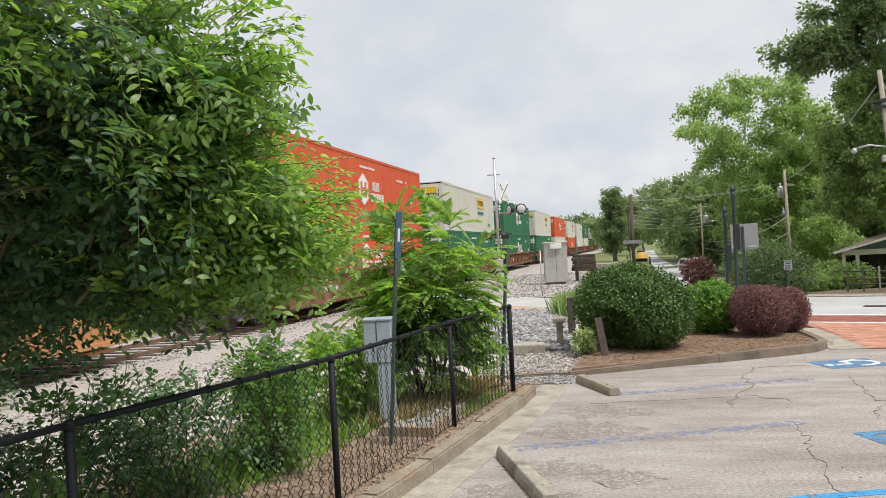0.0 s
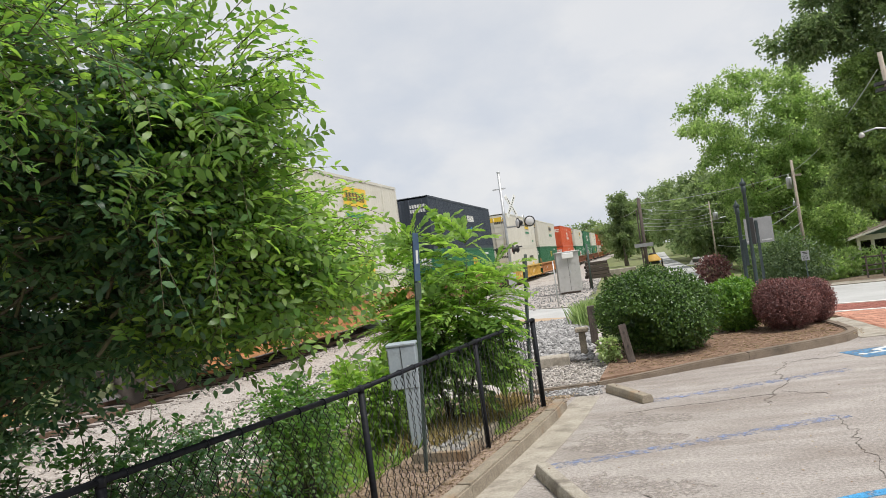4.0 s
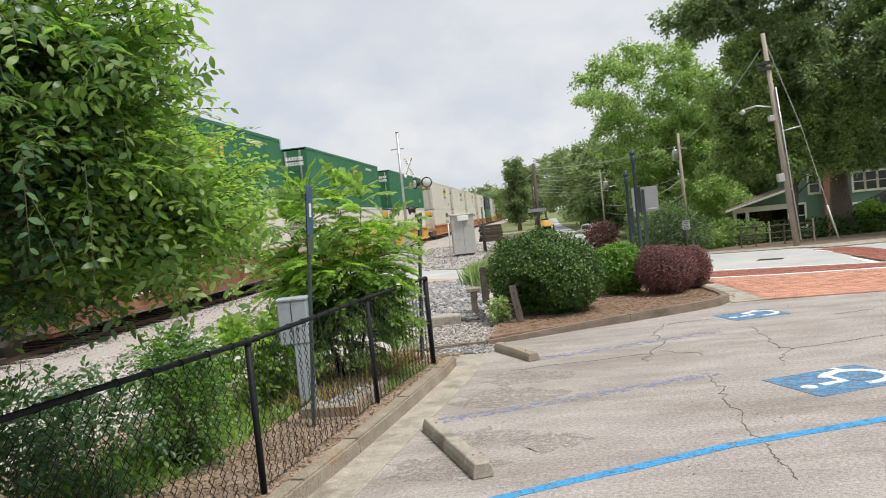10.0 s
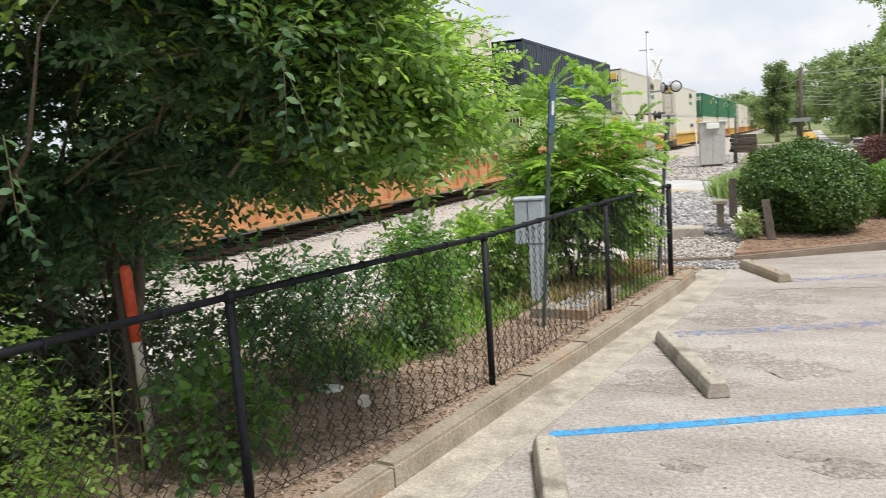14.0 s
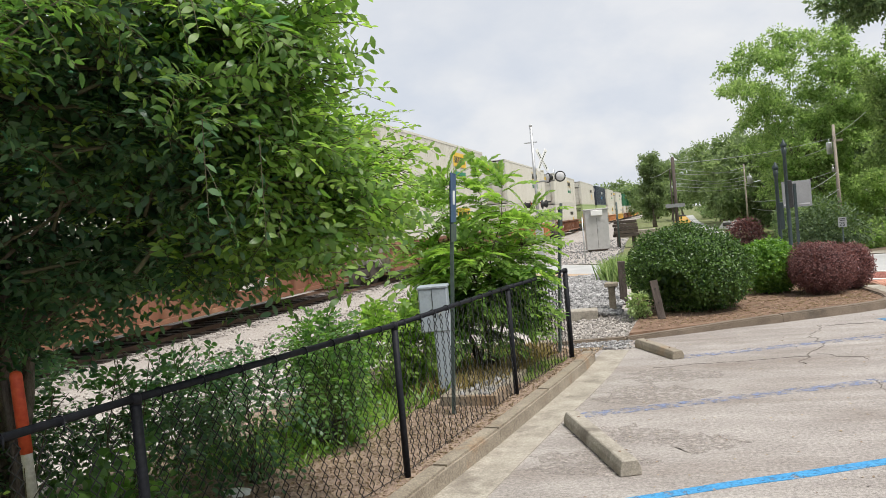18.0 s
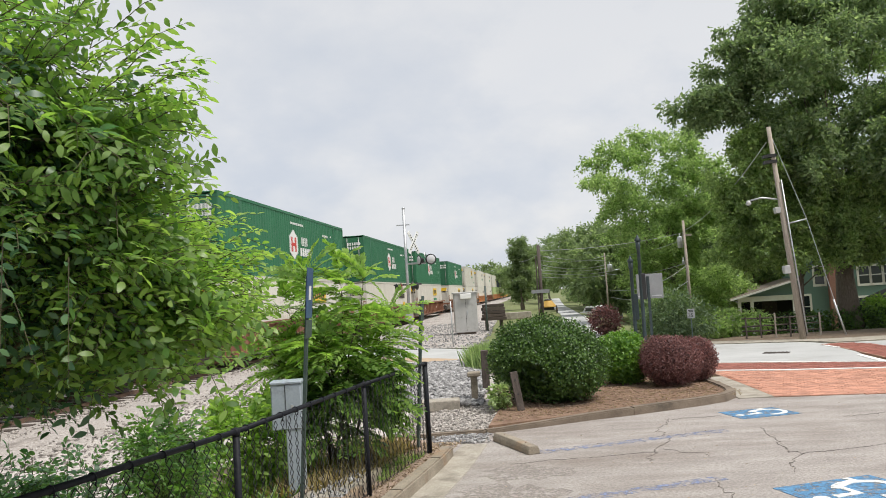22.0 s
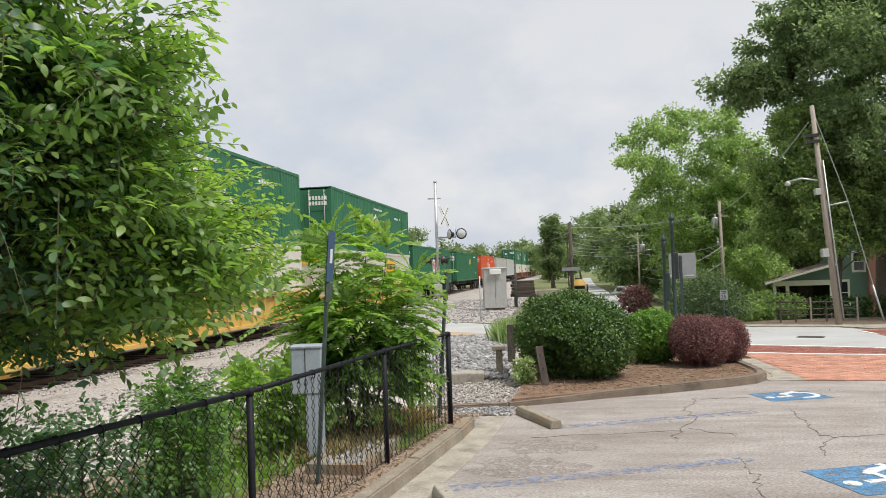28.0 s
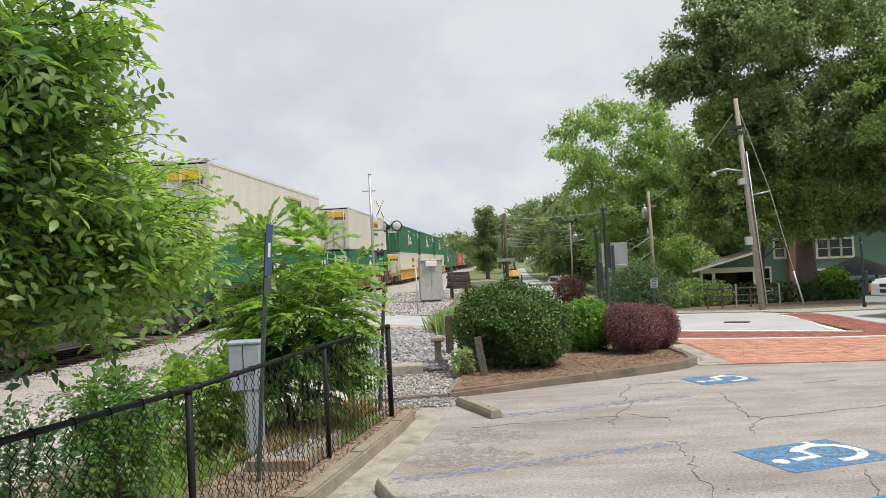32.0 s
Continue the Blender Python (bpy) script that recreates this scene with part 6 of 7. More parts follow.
def build_near_shrubs():
    shrub("fence_shrub", -3.0, 6.75, 0.1, [(0, 0, 0.5, 0.24, 0.3, 0.45), (-0.15, 0.25, 0.9, 0.3, 0.35, 0.3), (-0.3, 0.5, 0.7, 0.3, 0.3, 0.3)], 560, 0.05, LEAF_MID, "loose mid-green shrub growing through the fence")
    shrub("fence_shrub", -3.75, 4.9, 0.1, [(0, 0, 0.5, 0.5, 0.7, 0.4), (-0.5, 0.2, 0.75, 0.5, 0.6, 0.35), (0.3, 0.9, 0.35, 0.35, 0.4, 0.3)], 230, 0.055, LEAF_DARK, "low dark shrub under the privet")
    shrub("fence_shrub", -3.35, 5.75, 0.1, [(0, 0, 0.55, 0.4, 0.5, 0.45), (-0.35, -0.3, 0.8, 0.4, 0.45, 0.35)], 260, 0.052, LEAF_DARK, "dark leafy shrub pressing against the fence", reach=0.34)
    shrub("fence_shrub", -4.3, 3.2, 0.1, [(-0.25, 0, 0.55, 0.5, 0.6, 0.45), (-0.6, 0.4, 0.85, 0.45, 0.5, 0.35)], 220, 0.05, LEAF_DARK, "dark leafy shrub behind the fence near the marker", reach=0.34)
    shrub("fence_shrub", -4.25, 6.2, 0.1, [(0, 0, 0.5, 0.45, 0.6, 0.4), (0.3, 0.6, 0.55, 0.35, 0.4, 0.35)], 210, 0.05, LEAF_DARK, "twiggy green shrub at the gravel edge", reach=0.36)
    shrub("lime_weed", -2.95, 9.3, 0.1, [(0, 0, 0.6, 0.3, 0.35, 0.5), (-0.2, -0.5, 0.7, 0.3, 0.35, 0.35)], 420, 0.07, LEAF_LIME, "bright yellow-green weed beside the pedestal")
    shrub("lime_weed", -3.5, 7.9, 0.1, [(0, 0, 0.35, 0.3, 0.4, 0.3), (-0.2, 0.5, 0.4, 0.3, 0.3, 0.3)], 200, 0.055, LEAF_LIME, "bright yellow-green weeds on the verge")
    shrub("pale_shrub", -3.6, 2.35, 0.1, [(0.1, 0.1, 0.6, 0.5, 0.6, 0.5), (-0.25, 0.1, 1.05, 0.5, 0.5, 0.42)], 900, 0.036, LEAF_LIME, "yellow-green small-leaved shrub by the fence", reach=0.24)
    shrub("seedling", -3.2, 3.9, 0.1, [(0, 0, 0.4, 0.28, 0.3, 0.35)], 110, 0.07, LEAF_MID, "broad-leaved green seedling by the marker")
    shrub("small_shrub", -0.25, 14.55, 0.09, [(0, 0, 0.26, 0.16, 0.16, 0.22)], 170, 0.045, LEAF_PALE, "small pale variegated shrub at the kerb", reach=0.1)
    shrub("dark_undergrowth", -5.2, 5.2, 0.1, [(0, 0, 0.75, 0.6, 0.7, 0.6), (-0.5, -0.9, 0.8, 0.7, 0.8, 0.65), (0.35, -1.0, 0.6, 0.5, 0.6, 0.5)], 900, 0.06, LEAF_NEAR, "dark lower growth round the foot of the privet")
    shrub("dark_undergrowth", -6.0, 2.4, 0.1, [(0, 0, 0.5, 0.9, 1.1, 0.5), (0.9, 0.8, 0.45, 0.7, 0.9, 0.4)], 620, 0.06, LEAF_DARK, "dark tangled undergrowth below the privet")
    # bare dead stems standing among the shrubs
    rnd = random.Random(15)
    for k in range(22):
        x, y = rnd.uniform(-4.6, -3.2), rnd.uniform(3.0, 7.2)
        d = thing("dead_stem", pose(x, y, 0.1), "thin bare brown stem standing in the undergrowth", "dead stem", "bare stems")
        h, a, b = rnd.uniform(0.6, 1.35), rnd.uniform(-0.22, 0.22), rnd.uniform(-0.22, 0.22)
        part("stalk", tubes((((0, 0, 0), (a * 0.4, b * 0.4, h * 0.5), (a, b, h)), [0.009, 0.006, 0.003]), n=5), TWIG, d)
        for j in range(3):
            u = rnd.uniform(0.4, 0.9)
            part("side_twig", tubes((((a * u, b * u, h * u), (a * u + rnd.uniform(-0.16, 0.16), b * u + rnd.uniform(-0.16, 0.16), h * u + rnd.uniform(0.05, 0.2))), [0.004, 0.002]), n=4), TWIG, d)
    # dry grass and litter on the soil
    def blades(name, count, x0, x1, y0, y1, z, size, m, label, flat=0.0):
        p = np.stack([RNG.uniform(x0, x1, count), RNG.uniform(y0, y1, count), np.full(count, z)], 1)
        p[:, 0] += 0.21 * (p[:, 1] - 6)
        axis = RNG.normal(size=p.shape) * [1, 1, 0.25] + [0, 0, 1.0 - flat]
        L = size * (0.5 + RNG.random(count))
        tagged(part(name, small_leaves(name, p, axis, RNG.normal(size=p.shape) + [0, 0, 1.5 * flat], L, L * (0.08 + 0.4 * flat)), m), label, "ground cover", kind="stuff")
    blades("leaf_litter", 32000, -4.2, -1.9, 2.0, 11.5, 0.12, 0.036, LITTER, "dry brown fallen leaves on the soil", 1.0)
    blades("dry_grass", 2200, -3.3, -2.55, 8.6, 11.2, 0.11, 0.22, STRAW_BLADE, "tufts of dry tan grass by the pad")
    blades("green_grass", 300, -2.5, -2.2, 9.2, 10.6, 0.11, 0.1, LEAF_LIME, "short green weeds along the kerb")
    blades("verge_grass", 1700, -4.2, -3.0, 6.0, 10.5, 0.1, 0.22, LEAF_LIME, "thin bright weeds on the gravel edge")


def clipped_bush(x, y, clumps, n, size, m, label, z=0.1, hollow=None):
    t = thing("hedge_bush", pose(x, y, z), label, "bush", "clipped bushes on the island")
    rnd = random.Random(3)
    limbs("stems", None, [((rnd.uniform(-0.1, 0.1), rnd.uniform(-0.1, 0.1), 0), (rnd.uniform(-0.5, 0.5) * clumps[0][3], rnd.uniform(-0.5, 0.5) * clumps[0][4], clumps[0][2]), 0.03) for _ in range(8)], 0.03, BARK, t, joints=3, seed=3)
    p, d = blobs(n, clumps, 0.93)
    p *= 1 + 0.05 * np.sin(p[:, :1] * 7 + p[:, 2:] * 5) * np.sin(p[:, 1:2] * 6 + 1)
    keep = p[:, 2] > 0.03
    if hollow:
        keep &= ((p[:, 0] - hollow[0]) ** 2 + (p[:, 1] - hollow[1]) ** 2 + (p[:, 2] - hollow[2]) ** 2) ** 0.5 > hollow[3]
    p, d = p[keep], d[keep]
    L = size * (0.7 + 0.6 * RNG.random(len(p)))
    me = small_leaves("leaves", p, unit(d * 0.35 + RNG.normal(size=p.shape) * 0.7), unit(d + RNG.normal(size=p.shape) * 0.45), L, L * 0.7)
    tagged(part("leaves", me, m, t), kind="stuff")
    p, d = blobs(n // 4, [(a, b, c, e * 0.82, f * 0.82, g * 0.82) for a, b, c, e, f, g in clumps], 0.9)
    if hollow:
        keep = np.linalg.norm(p - np.array(hollow[:3]), axis=1) > hollow[3]
        p, d = p[keep], d[keep]
    me = small_leaves("inner_leaves", p, RNG.normal(size=p.shape), d, size * 2.4, size * 1.6)
    tagged(part("inner_leaves", me, m, t), kind="stuff")


def build_island():
    clipped_bush(0.68, 15.35, [(0, 0, 0.78, 1.05, 1.05, 0.78), (0.3, -0.1, 0.66, 0.82, 1.05, 0.66), (-0.22, 0.1, 0.9, 0.82, 0.95, 0.64)], 36000, 0.05, LEAF_HOLLY, "large rounded dark-green clipped holly bush", hollow=(-0.42, -1.0, 0.36, 0.5))
    clipped_bush(2.36, 17.35, [(0, 0, 0.55, 0.52, 0.6, 0.55), (0.15, 0, 0.5, 0.46, 0.5, 0.5)], 9000, 0.066, LEAF_BRIGHT, "small rounded bright-green clipped bush")
    clipped_bush(3.26, 16.6, [(0, 0, 0.5, 0.6, 0.62, 0.5), (-0.1, 0.1, 0.55, 0.5, 0.5, 0.48)], 17000, 0.033, LEAF_MAROON, "rounded maroon-leaved clipped bush")
    clipped_bush(3.92, 17.2, [(0, 0, 0.46, 0.4, 0.5, 0.46)], 9000, 0.033, LEAF_MAROON, "small rounded maroon-leaved clipped bush")


build_fence()
build_near_things()
build_near_tree()
build_sumac()
build_near_shrubs()
build_island()


# ---- the crossing and the street beyond ----
def build_crossing():
    s = thing("crossing_signal", pose(-5.2, 41.5, -0.05), "grey level-crossing mast with crossbuck and unlit flashing lights", "crossing signal")
    part("mast", tubes((((0, 0, 0), (0, 0, 7.05)), 0.075), n=12), GALV, s)
    part("base", boxes((-0.3, 0.3, -0.3, 0.3, 0, 0.12), (-0.16, 0.16, -0.16, 0.16, 0.1, 0.5), bevel=0.02), GALV, s)
    part("top_arm", boxes((-0.42, 0.28, -0.04, 0.04, 6.1, 6.16)), GALV, s)
    for a in (53, -53):
        blade = boxes((-0.7, 0.7, -0.012, 0.012, -0.105, 0.105))
        bmesh.ops.transform(blade, matrix=pose(0.46, -0.12 if a > 0 else -0.15, 5.15, 0, 0, 60) @ pose(0, 0, 0, 0, a, 0), verts=blade.verts)
        b = part("crossbuck_blade", blade, WHITE_SIGN, s)
        bars = boxes(*[(-0.5 + k * 0.14, -0.43 + k * 0.14, -0.018, -0.013, -0.04, 0.04) for k in range(8)])
        bmesh.ops.transform(bars, matrix=pose(0.46, -0.12 if a > 0 else -0.15, 5.15, 0, 0, 60) @ pose(0, 0, 0, 0, a, 0), verts=bars.verts)
        part("crossbuck_stripe", bars, BLACK, b)
    def light(x, z, yaw, m, big=0.29):
        hood = lathe([(big, 0.0), (big, 0.03), (0.14, 0.05), (0.14, 0.2), (0.1, 0.26), (0.02, 0.27)], 20)
        bmesh.ops.transform(hood, matrix=pose(x, -0.05, z, -90, 0, yaw), verts=hood.verts)
        h = part("signal_head", hood, BLACK, s)
        lens = lathe([(big * 0.8, -0.012), (big * 0.7, -0.04), (0.02, -0.06)], 20)
        bmesh.ops.transform(lens, matrix=pose(x, -0.05, z, -90, 0, yaw), verts=lens.verts)
        part("lens", lens, m, h)
    part("upper_arm", tubes((((0, 0, 4.05), (1.0, 0.1, 4.05), (1.0, 0.1, 4.6)), 0.05), n=8), GALV, s)
    light(0.68, 4.2, -58, LENS_GREY, 0.27)
    light(1.32, 4.22, 10, LENS_GREY, 0.29)
    part("lower_arm", tubes((((-0.75, 0, 2.95), (0.75, 0, 2.95)), 0.04), n=8), BLACK, s)
    light(-0.34, 2.85, 98, RED_LENS, 0.25)
    light(0.26, 2.85, -98, RED_LENS, 0.25)
    light(-0.62, 2.85, -70, BLACK, 0.2)
    light(0.5, 2.85, 70, BLACK, 0.2)
    part("bell", lathe([(0.085, 6.98), (0.085, 7.05), (0.05, 7.08), (0.01, 7.09)], 14), GALV, s)
    part("junction_box", boxes((-0.2, 0.2, -0.18, 0.1, 1.0, 1.6), bevel=0.02), GALV, s)
    c = thing("signal_case", pose(-2.35, 43.6, 0.0, 0, 0, 8), "tall grey aluminium signal equipment case", "signal case")
    part("body", boxes((-0.62, 0.62, -0.45, 0.45, 0.12, 2.25), bevel=0.02), ALUMINIUM, c)
    part("roof", boxes((-0.68, 0.68, -0.52, 0.52, 2.25, 2.33), bevel=0.02), ALUMINIUM, c)
    part("hood", boxes((-0.3, 0.32, -0.62, -0.44, 1.95, 2.24), bevel=0.02), WHITE_SIGN, c)
    part("plinth", boxes((-0.5, 0.5, -0.4, 0.4, 0.0, 0.13)), TIE, c)
    part("door_seam", boxes((-0.006, 0.006, -0.455, -0.449, 0.2, 1.9)), BLACK, c)
    part("latch", boxes((0.06, 0.12, -0.48, -0.45, 1.1, 1.3)), GALV, c)
    p = thing("marker_stake", pose(-2.4, 33.4, 0.0), "thin grey steel stake at the road edge", "stake")
    part("rod", tubes((((0, 0, 0), (0, 0, 1.95)), 0.025), n=6), GALV, p)
    # stack of old ties with a pole
    k = thing("tie_stack", pose(-0.85, 46, -0.15, 0, 0, 6), "stack of dark old timber ties beside the street", "timber stack")
    rnd = random.Random(2)
    for j in range(5):
        for i in range(3):
            x, z, y = rnd.uniform(-0.1, 0.1), 0.75 + j * 0.19, -0.4 + i * 0.3
            part("timber", boxes((-0.62 + x, 0.62 + x, y, y + 0.24, z, z + 0.17), bevel=0.015), TIE, k)
    part("prop", boxes((-0.5, -0.35, -0.3, 0.4, 0, 0.75)), DARK_WOOD, k)
    part("prop", boxes((0.35, 0.5, -0.3, 0.4, 0, 0.75)), DARK_WOOD, k)
    part("pole", tubes((((-0.45, -0.6, 0), (-0.45, -0.6, 2.75)), 0.05), n=8), SIGN_GREEN, k)
    b = thing("low_barrier", pose(-1.4, 62, 0.0), "low pale concrete barrier beside the gravel", "barrier")
    part("block", boxes((-0.2, 3.2, -0.2, 0.2, 0, 0.55), bevel=0.04), CONCRETE, b)


def utility_pole(x, y, z, high, lean, label, m=None, r=0.16):
    t = thing("utility_pole", pose(x, y, z, 0, lean, 0), label, "utility pole", "utility poles")
    part("shaft", tubes((((0, 0, -0.4), (0, 0, high)), [r, r * 0.62]), n=12), m or POLE_WOOD, t)
    return t


def drum(t, x, y, z, r=0.2, h=0.55):
    bm = lathe([(r, 0), (r, h), (r * 0.9, h + 0.05), (0.03, h + 0.07)], 14)
    bmesh.ops.translate(bm, vec=(x, y, z), verts=bm.verts)
    can = part("transformer", bm, GALV, t)
    part("bushing", tubes((((x, y, z + h), (x, y, z + h + 0.2)), 0.03), n=6), ALUMINIUM, can)


def wire(a, b, sag, r=0.015, label="thin grey overhead wire"):
    pts = [Vector(a).lerp(Vector(b), i / 10) - Vector((0, 0, sag * 4 * (i / 10) * (1 - i / 10))) for i in range(11)]
    tagged(part("overhead_wire", tubes((pts, r), n=4), GALV), label, "wire", "overhead wires")


SIGN_FADED = surface("faded_sign_sheet", (0.27, 0.28, 0.275), (0.34, 0.35, 0.345), 6, 0.6, 0.0)
SIGN_BACK = surface("dull_sign_back", (0.22, 0.225, 0.23), (0.28, 0.285, 0.29), 4, 0.6, 0.03)


def build_street():
    # leaning grey pole with lamp arm and boxes
    t = utility_pole(9.75, 27.3, 0.0, 7.25, -4.2, "leaning grey wooden utility pole with street light and boxes", r=0.115)
    part("lamp_arm", tubes((((0, 0, 4.75), (-0.6, 0, 4.9), (-1.0, 0, 4.85)), 0.03), n=6), GALV, t)
    head = lathe([(0.03, 0.12), (0.07, 0.08), (0.1, 0.0), (0.06, -0.05), (0.02, -0.06)], 14)
    bmesh.ops.translate(head, vec=(-1.05, 0, 4.75), verts=head.verts)
    part("lamp_head", head, ALUMINIUM, t)
    part("meter_box", boxes((-0.28, -0.1, -0.2, 0.0, 4.3, 4.5), bevel=0.01), ALUMINIUM, t)
    part("meter_box", boxes((-0.3, -0.1, -0.2, 0.02, 2.25, 2.52), bevel=0.01), ALUMINIUM, t)
    part("junction", boxes((-0.36, 0.05, -0.2, 0.05, 6.0, 6.1), (-0.36, 0.05, -0.2, 0.05, 6.2, 6.3)), BLACK, t)
    part("cross_bar", tubes((((0, 0, 3.9), (0.75, 0, 3.98)), 0.025), n=6), GALV, t)
    part("conduit", tubes((((0.13, -0.1, 0.2), (0.1, -0.1, 5.4)), 0.025), n=6), GALV, t)
    part("guy_wire", tubes((((0.05, 0, 6.9), (0.75, 0, 3.98), (1.35, -0.1, 0.0)), 0.012), n=4), GALV, t)
    part("guy_guard", tubes((((1.15, -0.07, 1.2), (1.35, -0.1, 0.0)), 0.03), n=6), GALV, t)
    t = utility_pole(9.05, 40, -0.9, 6.1, -0.6, "wooden utility pole with transformer before the tall trees", r=0.1)
    drum(t, -0.24, 0, 4.75, 0.13, 0.5)
    drum(t, -0.16, 0, 3.9, 0.06, 0.16)
    part("cross_arm", boxes((-0.1, 0.35, -0.05, 0.05, 5.3, 5.4)), POLE_WOOD, t)
    t = utility_pole(6.75, 54, -0.2, 4.6, 0, "thin distant utility pole", r=0.065)
    drum(t, 0.3, 0, 3.3, 0.16, 0.45)
    part("lamp_arm", tubes((((0, 0, 3.3), (1.0, 0, 3.45)), 0.03), n=6), GALV, t)
    t = utility_pole(1.75, 40.5, 0.0, 4.5, 0, "thick dark pole stub beside the street", DARK_WOOD, 0.095)
    part("sleeve", tubes((((0.0, 0, 0), (0.0, 0, 4.45)), 0.085), n=10), DARK_WOOD, t)
    part("side_timber", boxes((-0.2, -0.14, -0.04, 0.04, 0.3, 3.9), bevel=0.01), DARK_WOOD, t)
    part("street_sign", boxes((-0.5, 0.42, -0.12, -0.1, 2.02, 2.2)), SIGN_BACK, t)
    for k, (a, b) in enumerate((((1.7, 40.5, 4.2), (9.05, 40, 4.6)), ((1.7, 40.5, 3.7), (6.75, 54, 4.2)), ((1.7, 40.5, 3.5), (6.75, 54, 3.6)), ((6.75, 54, 4.2), (9.05, 40, 4.3)), ((6.75, 54, 3.0), (9.05, 40, 3.1)), ((9.05, 40, 4.7), (9.1, 27.3, 6.7)), ((1.7, 40.5, 4.0), (1.5, 120, 7.0)), ((9.05, 40, 3.0), (4.4, 34, 2.0)), ((9.05, 40, 2.2), (4.4, 34, 1.7)))):
        wire(a, b, 0.2 + 0.03 * k)
    for z0, z1 in ((3.95, 3.9), (3.2, 3.35), (3.05, 3.1), (2.85, 2.9)):
        wire((1.75, 40.5, z0), (6.75, 54, z1), 0.12, 0.016, "thin pale overhead cable")
    # lamp posts of dark green iron
    for x, y, h, group in ((4.12, 24.6, 3.72, 1), (3.9, 24.9, 3.1, 0), (12.7, 26.4, 2.4, 0)):
        t = thing("street_lamp", pose(x, y, 0.0), "slim dark-green iron post with a finial", "lamp post", "iron posts")
        w = 0.55 if h < 3 else 0.85
        part("shaft", lathe([(r * w, z) for r, z in ((0.11, 0), (0.11, 0.3), (0.07, 0.4), (0.06, h - 0.45), (0.085, h - 0.4), (0.085, h - 0.22))], 12), LAMP_IRON, t)
        fin = lathe([(r * w, z) for r, z in ((0.085, h - 0.22), (0.11, h - 0.2), (0.11, h - 0.16), (0.06, h - 0.1), (0.03, h - 0.03), (0.01, h))], 12)
        part("finial", fin, LAMP_IRON, t)
        part("banner_box", boxes((0.02, 0.14, -0.05, 0.05, h - 2.0, h - 1.2), bevel=0.01), BLACK if group else LAMP_IRON, t)
    s = thing("road_sign", pose(4.52, 25.4, 0.0, 0, 0, 8), "grey back of a square road sign on two dark posts", "sign")
    part("panel", boxes((-0.42, 0.42, -0.02, 0.0, 1.72, 2.5), bevel=0.004), SIGN_BACK, s)
    part("post", boxes((-0.1, -0.02, -0.06, -0.02, 0, 2.42)), LAMP_IRON, s)
    part("bracket", boxes((0.05, 0.35, -0.03, -0.02, 1.78, 1.82)), GALV, s)
    part("bracket", boxes((-0.4, -0.15, -0.03, -0.02, 1.78, 1.82)), GALV, s)
    d = thing("drain_cover", pose(7.55, 23.3, 0.0, 0, 0, -25), "flat dark iron drain cover set in the road", "drain cover")
    part("frame", boxes((-0.35, 0.35, -0.22, 0.22, -0.02, 0.008), bevel=0.003), BOGIE_IRON, d)
    for k in range(6):
        part("bar", boxes((-0.3 + k * 0.105, -0.24 + k * 0.105, -0.19, 0.19, 0.008, 0.016)), BOGIE_IRON, d)
    s = thing("speed_limit_sign", pose(6.31, 28.0, -0.1, 0, 0, -8), "small white speed limit sign reading 25", "sign")
    part("panel", boxes((-0.125, 0.125, -0.01, 0.0, 1.0, 1.32), bevel=0.003), SIGN_FADED, s)
    part("word_block", boxes((-0.09, 0.09, -0.014, -0.01, 1.26, 1.285), (-0.07, 0.07, -0.014, -0.01, 1.21, 1.235)), BLACK, s)
    num = text_mesh("25", 0.18, BLACK)
    num.transform(pose(-0.1, -0.012, 1.04) @ pose(0, 0, 0, 0, 0, -90))
    part("number", num, None, s)
    part("post", boxes((-0.02, 0.02, 0.0, 0.03, 0, 1.3)), SIGN_GREEN, s)


def tree(name, x, y, z, trunk, clumps, n, size, m, label, r=0.3, bark=None):
    t = thing(name, pose(x, y, z), label, "tree")
    rnd = random.Random(int(abs(x * 13 + y)))
    tips = [((0, 0, -0.3), (rnd.uniform(-0.3, 0.3), 0, trunk * 1.5), r)]
    for c in rnd.sample(clumps, min(len(clumps), 16)):
        tips.append(((0, 0, trunk * rnd.uniform(0.6, 1.3)), (c[0], c[1], c[2]), r * rnd.uniform(0.07, 0.13)))
    limbs("trunk", None, tips, r, bark or BARK, t, seed=int(x * 10))
    canopy("crown", n, clumps, size, m, t)
    return t


def crown(cx, cy, cz, rx, ry, rz, k, size, seed):
    """Leaf clumps spread over an uneven crown."""
    rnd = random.Random(seed)
    out = []
    for _ in range(k):
        a, u = rnd.uniform(0, 6.283), rnd.uniform(-0.9, 1)
        reach = rnd.uniform(0.4, 1.12)
        q = math.sqrt(max(1 - u * u, 0)) * reach
        s = size * rnd.uniform(0.5, 1.35) * (1.15 - 0.35 * reach)
        out.append((cx + rx * q * math.cos(a), cy + ry * q * math.sin(a), cz + rz * u * rnd.uniform(0.6, 1.08), s, s, s * rnd.uniform(0.6, 0.9)))
    return out


